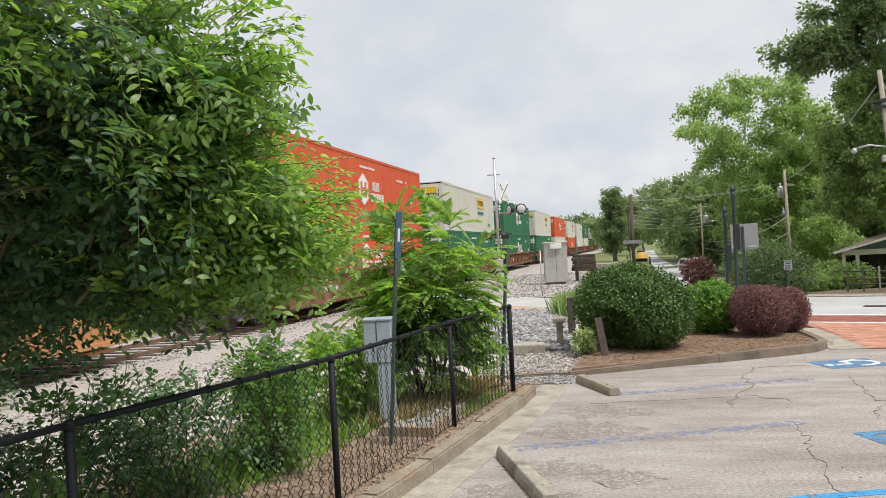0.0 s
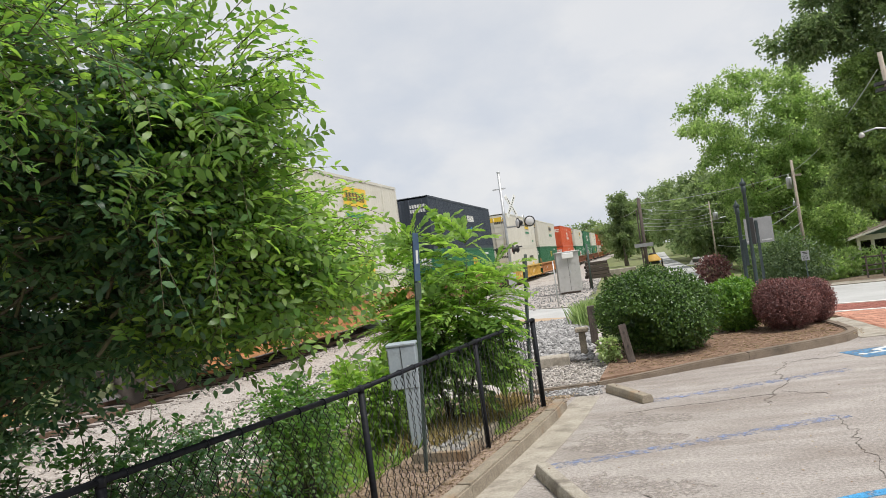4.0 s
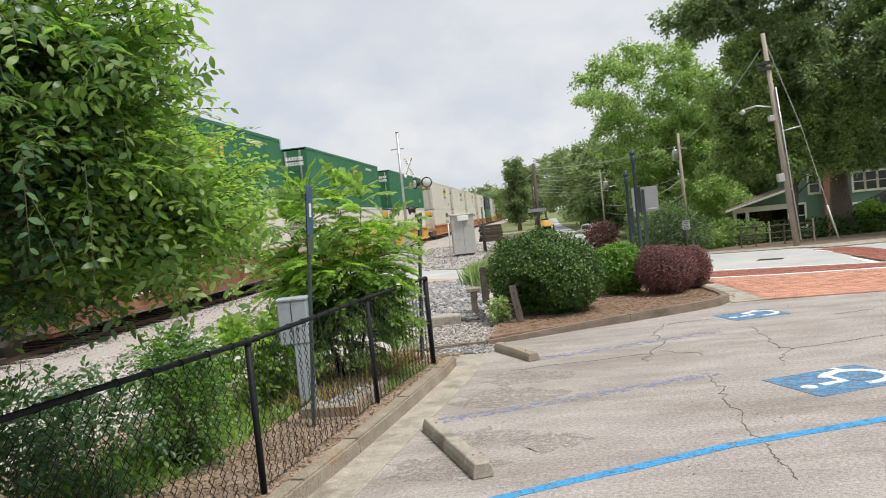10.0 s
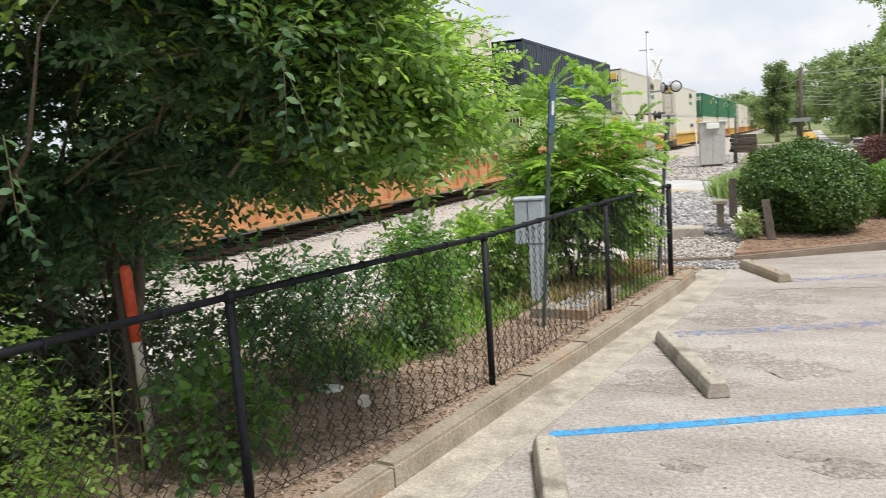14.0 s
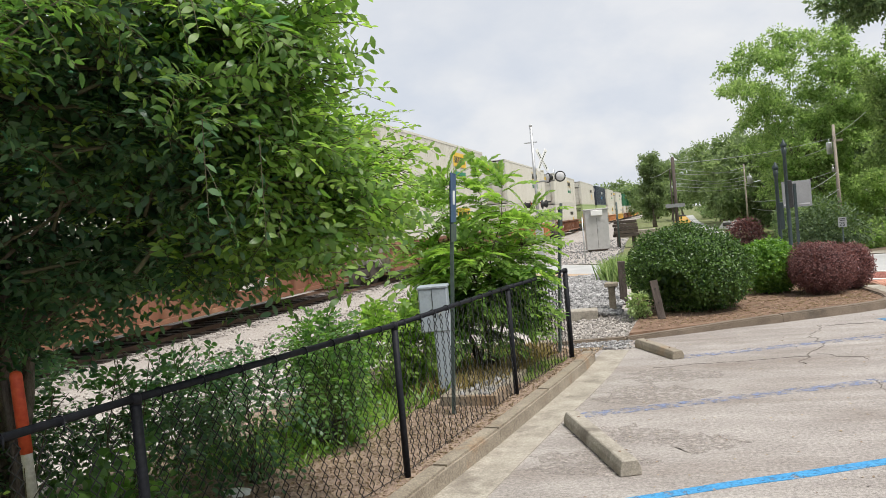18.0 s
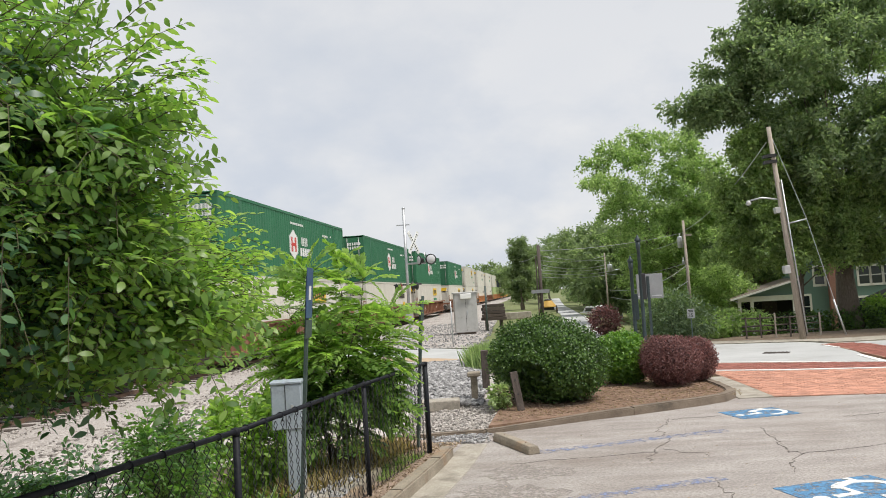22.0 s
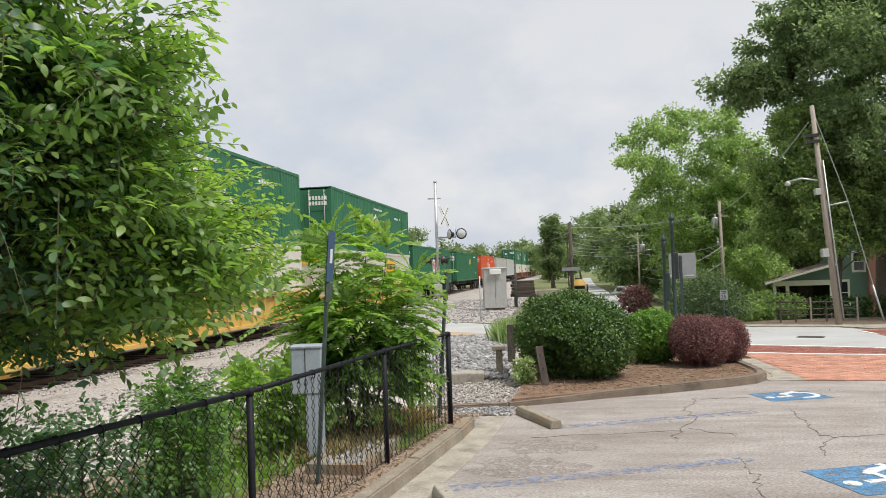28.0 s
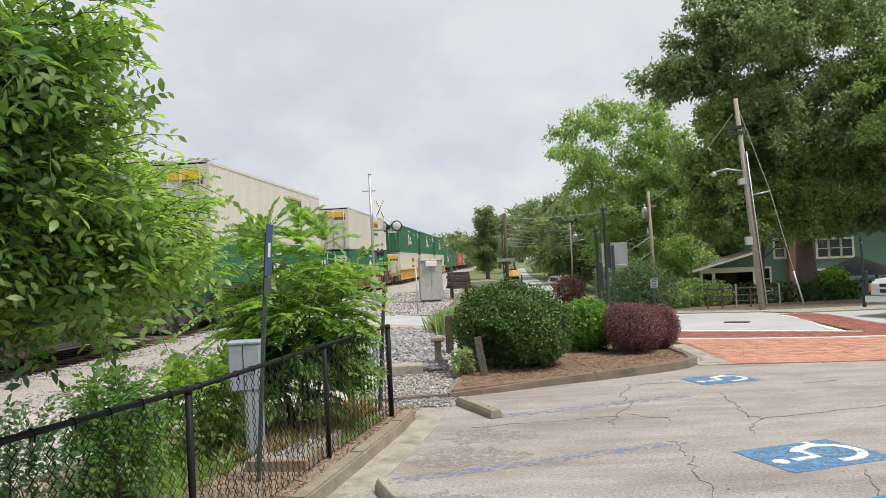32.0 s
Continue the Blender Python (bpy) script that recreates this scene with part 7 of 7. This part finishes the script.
def build_trees():
    tree("oak_tree", 13.8, 33.0, -0.4, 4.2, crown(4.0, -1.7, 3.9, 2.8, 0.8, 0.9, 22, 0.75, 52) + crown(1.8, -1.8, 3.35, 2.6, 0.7, 0.5, 20, 0.6, 34) + crown(0.9, -2.6, 7.2, 4.3, 1.0, 1.9, 34, 0.85, 35) + crown(0.6, 0, 9.6, 5.4, 4.2, 4.4, 150, 0.95, 1) + crown(-4.9, -0.7, 9.4, 1.6, 1.2, 0.8, 26, 0.65, 41) + crown(-3.7, -0.7, 11.5, 1.6, 1.2, 1.4, 26, 0.7, 42) + crown(-0.6, -0.4, 13.6, 3.6, 2.0, 1.0, 34, 0.8, 43) + crown(3.0, -1.2, 6.2, 3.2, 1.8, 1.8, 28, 0.95, 3) + crown(0.8, 1.5, 6.6, 3.5, 1.5, 1.6, 14, 1.2, 9), 132000, 0.155, LEAF_OAK, "huge dark-green oak towering over the green house", 0.55)
    tree("olive_tree", 11.7, 32.6, -0.4, 2.6, crown(-1.5, -1.3, 5.9, 1.9, 1.2, 2.3, 60, 0.6, 2) + crown(-1.8, -1.5, 4.1, 2.0, 1.0, 1.5, 50, 0.55, 32) + crown(0.6, -1.6, 3.7, 2.8, 0.8, 0.8, 36, 0.55, 33) + crown(0.9, -1.6, 5.4, 1.7, 1.0, 1.7, 40, 0.6, 4) + crown(-0.4, -1.0, 7.9, 1.3, 1.0, 1.0, 20, 0.55, 44), 64000, 0.13, LEAF_OLIVE, "feathery olive-green tree standing before the dark oak", 0.25)
    tree("oak_tree", 16.9, 29.0, -0.8, 3.5, crown(0, 0, 8.0, 3.2, 3.0, 4.5, 60, 0.9, 5), 44000, 0.14, LEAF_PECAN, "bright-leaved tree beside the dark oak", 0.4)
    tree("pecan_tree", 8.9, 46.5, -0.9, 4.0, crown(-0.2, 0, 9.2, 4.3, 3.2, 2.8, 66, 0.78, 6) + crown(0.3, 0, 5.8, 3.7, 3.0, 1.5, 30, 0.95, 7) + crown(3.2, 0, 7.8, 1.7, 1.6, 2.5, 28, 0.8, 61) + crown(1.5, 0, 3.4, 3.2, 2.5, 1.6, 26, 0.9, 17) + crown(3.2, 0.5, 1.6, 3.0, 2.0, 1.0, 16, 0.8, 71), 62000, 0.155, LEAF_PECAN, "tall fresh-green broadleaf tree across the street", 0.35)
    tree("column_tree", 1.75, 92, -0.1, 2.5, crown(0, 0, 3.4, 1.1, 1.0, 2.8, 50, 0.75, 8) + crown(0, 0, 6.2, 1.0, 1.0, 2.0, 36, 0.7, 18), 17000, 0.22, LEAF_FAR, "slim ivy-covered tree beside the street", 0.3)
    rnd = random.Random(11)
    spots = [(11.2, 55, 7.4, 3.0), (7.6, 62, 6.4, 2.6), (13.4, 59, 8.2, 3.2), (18.5, 54, 9.0, 4.0), (23.0, 48, 9.5, 4.2), (5.2, 128, 9.0, 3.6), (7.5, 142, 11.0, 4.4), (4.0, 165, 9.0, 3.6), (8.6, 86, 9.4, 3.6), (12.5, 90, 9.6, 4.4), (10.6, 118, 11.6, 4.2), (16.5, 84, 9.2, 4.6), (20.0, 74, 9.5, 4.8), (9.6, 70, 5.6, 2.6), (25, 66, 10, 5), (30, 56, 10, 5), (14.5, 64, 7.0, 3.4), (9.4, 98, 9.6, 2.5), (8.4, 80, 6.6, 2.0), (9.0, 78, 7.4, 2.6), (11.0, 74, 8.0, 3.0)]
    for i, (x, y, h, r) in enumerate(spots):
        tree("street_tree", x, y, -0.2, h * 0.25, crown(0, 0, h * 0.56, r, r, h * 0.42, 26, r * 0.34, 20 + i), 8200, 0.31, LEAF_FAR if i % 3 else LEAF_OAK, "tall green tree in the row along the street", 0.25)
    v = []
    for i in range(40):
        y = 62 + i * 2.2
        v.append((7.0 + 0.03 * y + rnd.uniform(-0.8, 1.5) + (i % 3) * 3.0, y, rnd.uniform(0.6, 1.6), 1.6, 1.6, rnd.uniform(1.0, 2.0)))
    for i in range(22):
        v.append((9.5 + i * 1.0, 60 + rnd.uniform(0, 5), rnd.uniform(0.2, 1.2), 1.7, 1.6, rnd.uniform(1.3, 2.0)))
    w = thing("understorey", Matrix(), "dense shrubs below the street trees", "shrubs")
    w["kind"] = "stuff"
    canopy("leaves", 32000, v, 0.3, LEAF_OAK, w)
    # far woods beyond the track
    v = []
    for i in range(60):
        x = -70 + i * 1.3 + rnd.uniform(-1.5, 1.5)
        y = 230 - abs(x + 10) * 1.2 + rnd.uniform(-20, 20)
        h = rnd.uniform(6.5, 10.0) * (y / 190) ** 0.8
        v += crown(x, y, h * 0.55, 3.0, 3.0, h * 0.45, 7, 1.9, 100 + i)
    w = thing("far_woods", Matrix(), "hazy green woods behind the railway", "woods")
    w["kind"] = "stuff"
    canopy("crowns", 42000, v, 0.65, LEAF_FAR, w, pads=5)
    v = []
    for i in range(26):
        x, y = -24 - rnd.uniform(0, 10), 40 + i * 5.5
        h = rnd.uniform(6.5, 8.5) + 0.03 * (y - 40)
        v += crown(x, y, h * 0.55, 3, 3, h * 0.45, 6, 1.6, 300 + i)
    w = thing("track_woods", Matrix(), "green trees beyond the far side of the track", "woods")
    w["kind"] = "stuff"
    canopy("crowns", 30000, v, 0.45, LEAF_FAR, w, pads=5)
    # shrubs across the street
    shrub("street_shrub", 6.0, 29.2, -0.25, [(0, 0, 1.2, 1.0, 0.9, 1.1), (0.7, 0.2, 1.0, 0.9, 0.9, 0.9), (-0.4, 0.3, 1.0, 0.8, 0.8, 0.9)], 6500, 0.1, LEAF_GREY, "tall grey-green flowering shrub beside the street", False)
    shrub("street_shrub", 4.9, 31.5, -0.1, [(0.5, 0, 1.1, 0.7, 0.9, 1.0), (1.3, 0.6, 1.1, 0.9, 0.9, 1.0)], 5000, 0.11, LEAF_OAK, "tall green shrub behind the road sign", False)
    shrub("maroon_shrub", 4.3, 36.0, -0.1, [(0, 0, 0.75, 0.75, 0.7, 0.7)], 1800, 0.12, LEAF_MAROON, "round dark maroon shrub beside the receding street", False)
    g = thing("roadside_grass", pose(-0.62, 22.5, 0.0), "feathery pale green grass behind the wooden post", "grass")
    p = RNG.normal(size=(3200, 3)) * [0.22, 0.4, 0]
    L = 0.4 + 0.5 * RNG.random(len(p))
    tagged(part("blades", small_leaves("blades", p, unit(RNG.normal(size=p.shape) * [0.35, 0.35, 0.1] + [0, 0, 1]), RNG.normal(size=p.shape), L, L * 0.014), LEAF_PALE, g), kind="stuff")


def build_houses():
    # green bungalow, set lower than the street
    h = thing("green_house", pose(12.2, 45.0, -1.5, 0, 0, -13), "grey-green clapboard house with white trim and a porch", "house")
    GREEN_WALL = surface("green_clapboard", (0.125, 0.205, 0.175), (0.16, 0.245, 0.21), 4, 0.7, 0.1, stretch=(0.4, 0.4, 10))
    ROOF = surface("brown_shingle", (0.14, 0.11, 0.09), (0.23, 0.185, 0.15), 9, 0.9, 0.4)
    TRIM = surface("white_trim", (0.66, 0.64, 0.58), (0.76, 0.74, 0.68), 5, 0.6, 0.05)
    GLASS = plain("window_glass", (0.02, 0.025, 0.03), 0.08)
    CHIM = surface("chimney_brick", (0.20, 0.10, 0.075), (0.29, 0.15, 0.11), 6, 0.9, 0.3, stretch=(2, 2, 9))
    DARK = plain("porch_shade", (0.03, 0.028, 0.025), 0.9)
    wall = part("wall", boxes((3.5, 11.0, 0, 6, 0, 5.4)), GREEN_WALL, h)
    for k in range(34):
        part("clapboard", boxes((3.49, 11.01, -0.02, 0.0, 0.02 + k * 0.155, 0.16 + k * 0.155)), GREEN_WALL, wall)
    gable = bmesh.new()
    a = [gable.verts.new(q) for q in ((0.5, -0.02, 2.55), (3.6, -0.02, 2.55), (3.6, -0.02, 3.4))]
    gable.faces.new(a)
    b = [gable.verts.new(q) for q in ((0.5, 0.1, 2.55), (3.6, 0.1, 2.55), (3.6, 0.1, 3.4))]
    gable.faces.new(b[::-1])
    for i in range(3):
        gable.faces.new((a[i], b[i], b[(i + 1) % 3], a[(i + 1) % 3]))
    bmesh.ops.recalc_face_normals(gable, faces=gable.faces)
    part("gable", gable, GREEN_WALL, h)
    roof = bmesh.new()
    r = [roof.verts.new(q) for q in ((0.1, -0.7, 2.42), (3.85, -0.7, 3.42), (3.85, 6.2, 3.42), (0.1, 6.2, 2.42), (0.1, -0.7, 2.54), (3.85, -0.7, 3.54), (3.85, 6.2, 3.54), (0.1, 6.2, 2.54))]
    for q in ((3, 2, 1, 0), (4, 5, 6, 7), (0, 1, 5, 4), (1, 2, 6, 5), (2, 3, 7, 6), (3, 0, 4, 7)):
        roof.faces.new([r[i] for i in q])
    part("porch_roof", roof, ROOF, h)
    part("barge_board", tubes((((0.1, -0.74, 2.45), (3.85, -0.74, 3.46)), 0.07), n=4), TRIM, h)
    part("porch_beam", boxes((0.5, 3.45, -0.14, 0.02, 2.3, 2.58)), TRIM, h)
    # near-black back wall that paints the shade inside the porch
    part("shaded_porch_back", boxes((0.6, 3.5, 2.2, 2.3, 0, 2.5)), DARK, h)
    part("porch_door", boxes((1.9, 2.7, 2.12, 2.2, 0.3, 2.2)), DARK_WOOD, h)
    for x in (0.5, 1.15, 3.3):
        part("porch_post", boxes((x, x + 0.17, -0.12, 0.02, 0.4, 2.3)), TRIM, h)
    part("porch_rail", boxes((0.5, 3.4, -0.1, -0.05, 1.1, 1.18)), DARK_WOOD, h)
    for k in range(12):
        part("baluster", boxes((0.65 + k * 0.23, 0.69 + k * 0.23, -0.095, -0.055, 0.4, 1.1)), DARK_WOOD, h)
    part("porch_floor", boxes((0.4, 3.5, -0.2, 2.2, 0.0, 0.4)), DARK_WOOD, h)

    def window(x0, x1, z0, z1):
        w = part("window", boxes((x0 - 0.11, x0, -0.06, 0.02, z0 - 0.12, z1 + 0.12), (x1, x1 + 0.11, -0.06, 0.02, z0 - 0.12, z1 + 0.12), (x0, x1, -0.06, 0.02, z1, z1 + 0.12), (x0, x1, -0.08, 0.02, z0 - 0.12, z0)), TRIM, h)
        part("pane", boxes((x0, x1, -0.04, -0.03, z0, z1)), GLASS, w)
        part("glazing_bar", boxes((x0, x1, -0.05, -0.042, (z0 + z1) / 2 - 0.02, (z0 + z1) / 2 + 0.02)), TRIM, w)
    window(3.8, 4.15, 1.3, 2.45)
    window(4.5, 4.95, 3.05, 3.95)
    for x in (6.65, 7.25, 7.85):
        window(x, x + 0.48, 2.95, 3.85)
    window(6.55, 6.95, 1.2, 2.2)
    part("roof", boxes((3.3, 11.3, -0.5, 6.5, 5.4, 5.55)), ROOF, h)
    part("chimney", boxes((5.1, 5.78, -0.55, -0.02, 0, 6.4), bevel=0.02), CHIM, h)
    # pale house further back
    g = thing("pale_house", pose(16.2, 56, -1.9, 0, 0, -30), "small pale house with a grey roof among trees", "house")
    part("wall", boxes((-1.2, 2.4, 0, 4, 0, 3.0)), TRIM, g)
    bm = bmesh.new()
    q = [bm.verts.new(p) for p in ((-1.5, -0.3, 2.9), (2.7, -0.3, 2.9), (0.6, -0.3, 4.6), (-1.5, 4.2, 2.9), (2.7, 4.2, 2.9), (0.6, 4.2, 4.6))]
    for s in ((0, 1, 2), (5, 4, 3), (0, 2, 5, 3), (2, 1, 4, 5), (1, 0, 3, 4)):
        bm.faces.new([q[i] for i in s])
    part("roof", bm, ROOF, g)
    part("window", boxes((-0.6, 0.1, -0.03, 0.0, 1.2, 2.3)), GLASS, g)
    # garden fence of boards before the house
    f = thing("garden_fence", pose(8.4, 29.0, -0.05, 0, 0, -4), "dark weathered timber fence before the house", "fence")
    rnd = random.Random(17)
    for k in range(6):
        part("post", boxes((k * 0.5, k * 0.5 + 0.05, 0, 0.05, -0.3, 0.8 + rnd.uniform(-0.06, 0.12))), POLE_WOOD if k % 3 == 2 else DARK_WOOD, f)
    for z in (0.3, 0.52, 0.74):
        part("rail", tubes((((-0.1, 0.06, z + rnd.uniform(-0.05, 0.05)), (2.65, 0.06, z + rnd.uniform(-0.05, 0.05))), [0.028, 0.02]), n=6), DARK_WOOD, f)
    shrub("garden_hedge", 13.6, 32.6, -0.5, [(i * 0.9 - 2.4, 0, 0.65, 0.75, 0.5, 0.6) for i in range(8)], 5200, 0.13, LEAF_HOLLY, "dark clipped hedge before the house", False)
    shrub("porch_plants", 8.3, 30.6, -0.15, [(0, 0, 0.7, 0.8, 0.5, 0.55), (0.9, 0, 0.6, 0.7, 0.5, 0.5), (-0.8, -0.4, 0.5, 0.8, 0.5, 0.4)], 2600, 0.13, LEAF_PECAN, "loose garden plants by the porch", False)
    shrub("weeping_shrub", 14.75, 33.0, -0.75, [(0, 0, 1.25, 0.65, 0.6, 0.7)], 1600, 0.13, LEAF_LIME, "rounded bright yellow-green weeping shrub", False)
    # black canopy
    c = thing("garden_canopy", pose(16.65, 35.0, -1.2), "black pitched fabric canopy on dark posts", "canopy")
    bm = bmesh.new()
    q = [bm.verts.new(p) for p in ((-1.5, -1.3, 1.95), (1.5, -1.3, 1.95), (1.5, 1.3, 1.95), (-1.5, 1.3, 1.95), (0, 0, 2.75))]
    for s in ((0, 1, 4), (1, 2, 4), (2, 3, 4), (3, 0, 4)):
        bm.faces.new([q[i] for i in s])
    bmesh.ops.solidify(bm, geom=list(bm.faces), thickness=0.03)
    part("cloth", bm, BLACK, c)
    for x in (-1.4, 1.4):
        for y in (-1.2, 1.2):
            part("post", boxes((x - 0.05, x + 0.05, y - 0.05, y + 0.05, -0.4, 1.98)), BLACK, c)
    # yellow-topped spreader machine by the street
    HOOD_YELLOW = surface("worn_yellow_hood", (0.42, 0.25, 0.05), (0.55, 0.34, 0.08), 4, 0.7, 0.1)
    k = thing("yellow_machine", pose(3.6, 71, 0.0), "small yellow-topped machine parked beside the street", "machine")
    part("hood", lathe([(0.74, 0.56), (0.72, 0.64), (0.34, 1.14), (0.32, 1.16), (0.02, 1.17)], 16), HOOD_YELLOW, k)
    part("rim", lathe([(0.32, 1.15), (0.34, 1.17), (0.34, 1.25), (0.24, 1.29), (0.02, 1.3)], 16), BLACK, k)
    part("body", boxes((-0.5, 0.5, -0.4, 0.4, 0.3, 0.56), bevel=0.05), BLACK, k)
    for x in (-0.72, 0.72):
        w = part("wheel", tubes((((x - 0.05, -0.1, 0.36), (x + 0.05, -0.1, 0.36)), 0.36), n=14), BLACK, k)
        part("hub", tubes((((x - 0.08, -0.1, 0.36), (x + 0.08, -0.1, 0.36)), 0.09), n=8), HOOD_YELLOW, w)
    # brick building with two chimneys beyond the track
    b = thing("brick_building", pose(-27, 66, -0.2), "long brick building with chimneys beyond the railway", "building")
    part("wall", boxes((-8, 4, -10, 12, 0, 5.6)), CHIM, b)
    part("roof", boxes((-8.3, 4.3, -10.3, 12.3, 5.6, 5.9)), ROOF, b)
    for y in (2.0, 7.2):
        s = part("chimney", boxes((2.7, 3.5, y, y + 0.8, 5.8, 8.9), bevel=0.03), CHIM, b)
        part("chimney_cap", boxes((2.6, 3.6, y - 0.1, y + 0.9, 8.8, 9.1)), CHIM, s)


def build_truck():
    WHITE_PAINT = plain("white_car_paint", (0.74, 0.74, 0.73), 0.25)
    CHROME = plain("chrome", (0.6, 0.6, 0.6), 0.15, 1.0)
    TYRE = plain("tyre_rubber", (0.02, 0.02, 0.02), 0.8)
    GLASS = plain("car_glass", (0.02, 0.025, 0.03), 0.06)
    AMBER = plain("amber_lens", (0.6, 0.18, 0.03), 0.2)
    t = thing("pickup_truck", pose(11.7, 22.6, -0.004, 0, 0, -74) @ Matrix.Diagonal((0.94, 0.94, 0.94, 1)), "white pickup truck with chrome grille, parked facing the crossing", "truck")
    # nose towards -y of the truck, built along +y
    body = bmesh.new()
    prof = [(0.0, 0.5), (0.0, 0.95), (0.12, 1.12), (1.3, 1.2), (1.45, 1.22), (2.0, 1.82), (3.4, 1.86), (3.9, 1.25), (5.6, 1.25), (5.6, 0.5)]
    lo = [body.verts.new((-0.98, y, z)) for y, z in prof]
    hi = [body.verts.new((0.98, y, z)) for y, z in prof]
    body.faces.new(lo)
    body.faces.new(hi[::-1])
    for k in range(len(prof)):
        j = (k + 1) % len(prof)
        body.faces.new((lo[k], hi[k], hi[j], lo[j]))
    bmesh.ops.recalc_face_normals(body, faces=body.faces)
    bmesh.ops.bevel(body, geom=list(body.edges), offset=0.06, segments=2, affect="EDGES")
    part("body", body, WHITE_PAINT, t)
    part("windscreen", boxes((-0.8, 0.8, 1.66, 1.7, 1.3, 1.7)), GLASS, t)
    part("side_window", boxes((-1.0, -0.97, 2.1, 3.3, 1.3, 1.7), (0.97, 1.0, 2.1, 3.3, 1.3, 1.7)), GLASS, t)
    g = part("grille", boxes((-0.55, 0.55, -0.03, 0.02, 0.72, 1.0), bevel=0.01), BLACK, t)
    part("grille_bar", boxes((-0.58, 0.58, -0.05, 0.0, 0.84, 0.9)), CHROME, g)
    part("bumper", boxes((-1.0, 1.0, -0.18, 0.05, 0.42, 0.66), bevel=0.03), CHROME, t)
    for s in (-1, 1):
        x0, x1 = sorted((s * 0.62, s * 0.9))
        part("headlight", boxes((x0, x1, -0.03, 0.03, 0.8, 1.0), bevel=0.01), LENS_GREY, t)
        x0, x1 = sorted((s * 0.9, s * 0.985))
        part("marker_light", boxes((x0, x1, -0.02, 0.08, 0.74, 1.0), bevel=0.01), AMBER, t)
        for y in (1.0, 4.5):
            w = part("wheel", tubes((((s * 0.74, y, 0.38), (s * 0.98, y, 0.38)), 0.38), n=20), TYRE, t)
            part("rim", tubes((((s * 0.97, y, 0.38), (s * 0.99, y, 0.38)), 0.22), n=14), CHROME, w)
        part("mirror", boxes(*([(-1.2, -1.02, 1.75, 1.9, 1.3, 1.55)] if s < 0 else [(1.02, 1.2, 1.75, 1.9, 1.3, 1.55)]), bevel=0.02), BLACK, t)


def build_car():
    paint_white = plain("white_car_enamel", (0.72, 0.72, 0.71), 0.25)
    glass = plain("dark_car_glass", (0.02, 0.025, 0.03), 0.06)
    rubber = plain("car_tyre_rubber", (0.02, 0.02, 0.02), 0.8)
    t = thing("parked_car", pose(8.5, 65.0, ground_height(8.5, 65.0), 0, 0, 24), "white car parked on the lawn beyond the maroon shrub", "car")
    for name, prof, half, m in (("body", [(0.0, 0.3), (0.0, 0.75), (0.25, 0.88), (1.2, 0.96), (3.9, 0.96), (4.3, 0.85), (4.35, 0.3)], 0.88, paint_white), ("cabin", [(1.15, 0.94), (1.85, 1.42), (3.1, 1.46), (3.85, 0.94)], 0.74, paint_white)):
        bm = bmesh.new()
        rows = [[bm.verts.new((x, y, z)) for y, z in prof] for x in (-half, half)]
        bm.faces.new(rows[0])
        bm.faces.new(rows[1][::-1])
        for k in range(len(prof)):
            j = (k + 1) % len(prof)
            bm.faces.new((rows[0][k], rows[1][k], rows[1][j], rows[0][j]))
        bmesh.ops.recalc_face_normals(bm, faces=bm.faces)
        bmesh.ops.bevel(bm, geom=list(bm.edges), offset=0.05, segments=2, affect="EDGES")
        part(name, bm, m, t)
    screen = boxes((-0.64, 0.64, -0.01, 0.01, 0.06, 0.72), bevel=0.004)
    bmesh.ops.transform(screen, matrix=pose(0, 1.16, 0.98, -56), verts=screen.verts)
    part("windscreen", screen, glass, t)
    for s in (-1, 1):
        x0, x1 = sorted((s * 0.735, s * 0.75))
        part("side_window", boxes((x0, x1, 1.85, 3.2, 1.02, 1.34), bevel=0.004), glass, t)
        x0, x1 = sorted((s * 0.5, s * 0.8))
        part("headlight", boxes((x0, x1, -0.02, 0.05, 0.6, 0.76), bevel=0.01), LENS_GREY, t)
        for y in (0.8, 3.5):
            part("wheel", tubes((((s * 0.68, y, 0.32), (s * 0.9, y, 0.32)), 0.32), n=16), rubber, t)


build_crossing()
build_street()
build_trees()
build_houses()
build_truck()
build_car()
build_bricks()


# ---- what moves: the train rolls past at an even pace ----
def motions():
    turn = -math.degrees(math.atan(TRACK_SLOPE))
    for ob, at, lift in ROLLING:
        rows = []
        for t in (0.0, 8.0, 16.0, 24.0, 32.0):
            y = at + SPEED * t
            rows.append((t, pose(track_x(y), y, RAIL_Z + lift, 0, 0, turn)))
        walk(ob, rows)


motions()
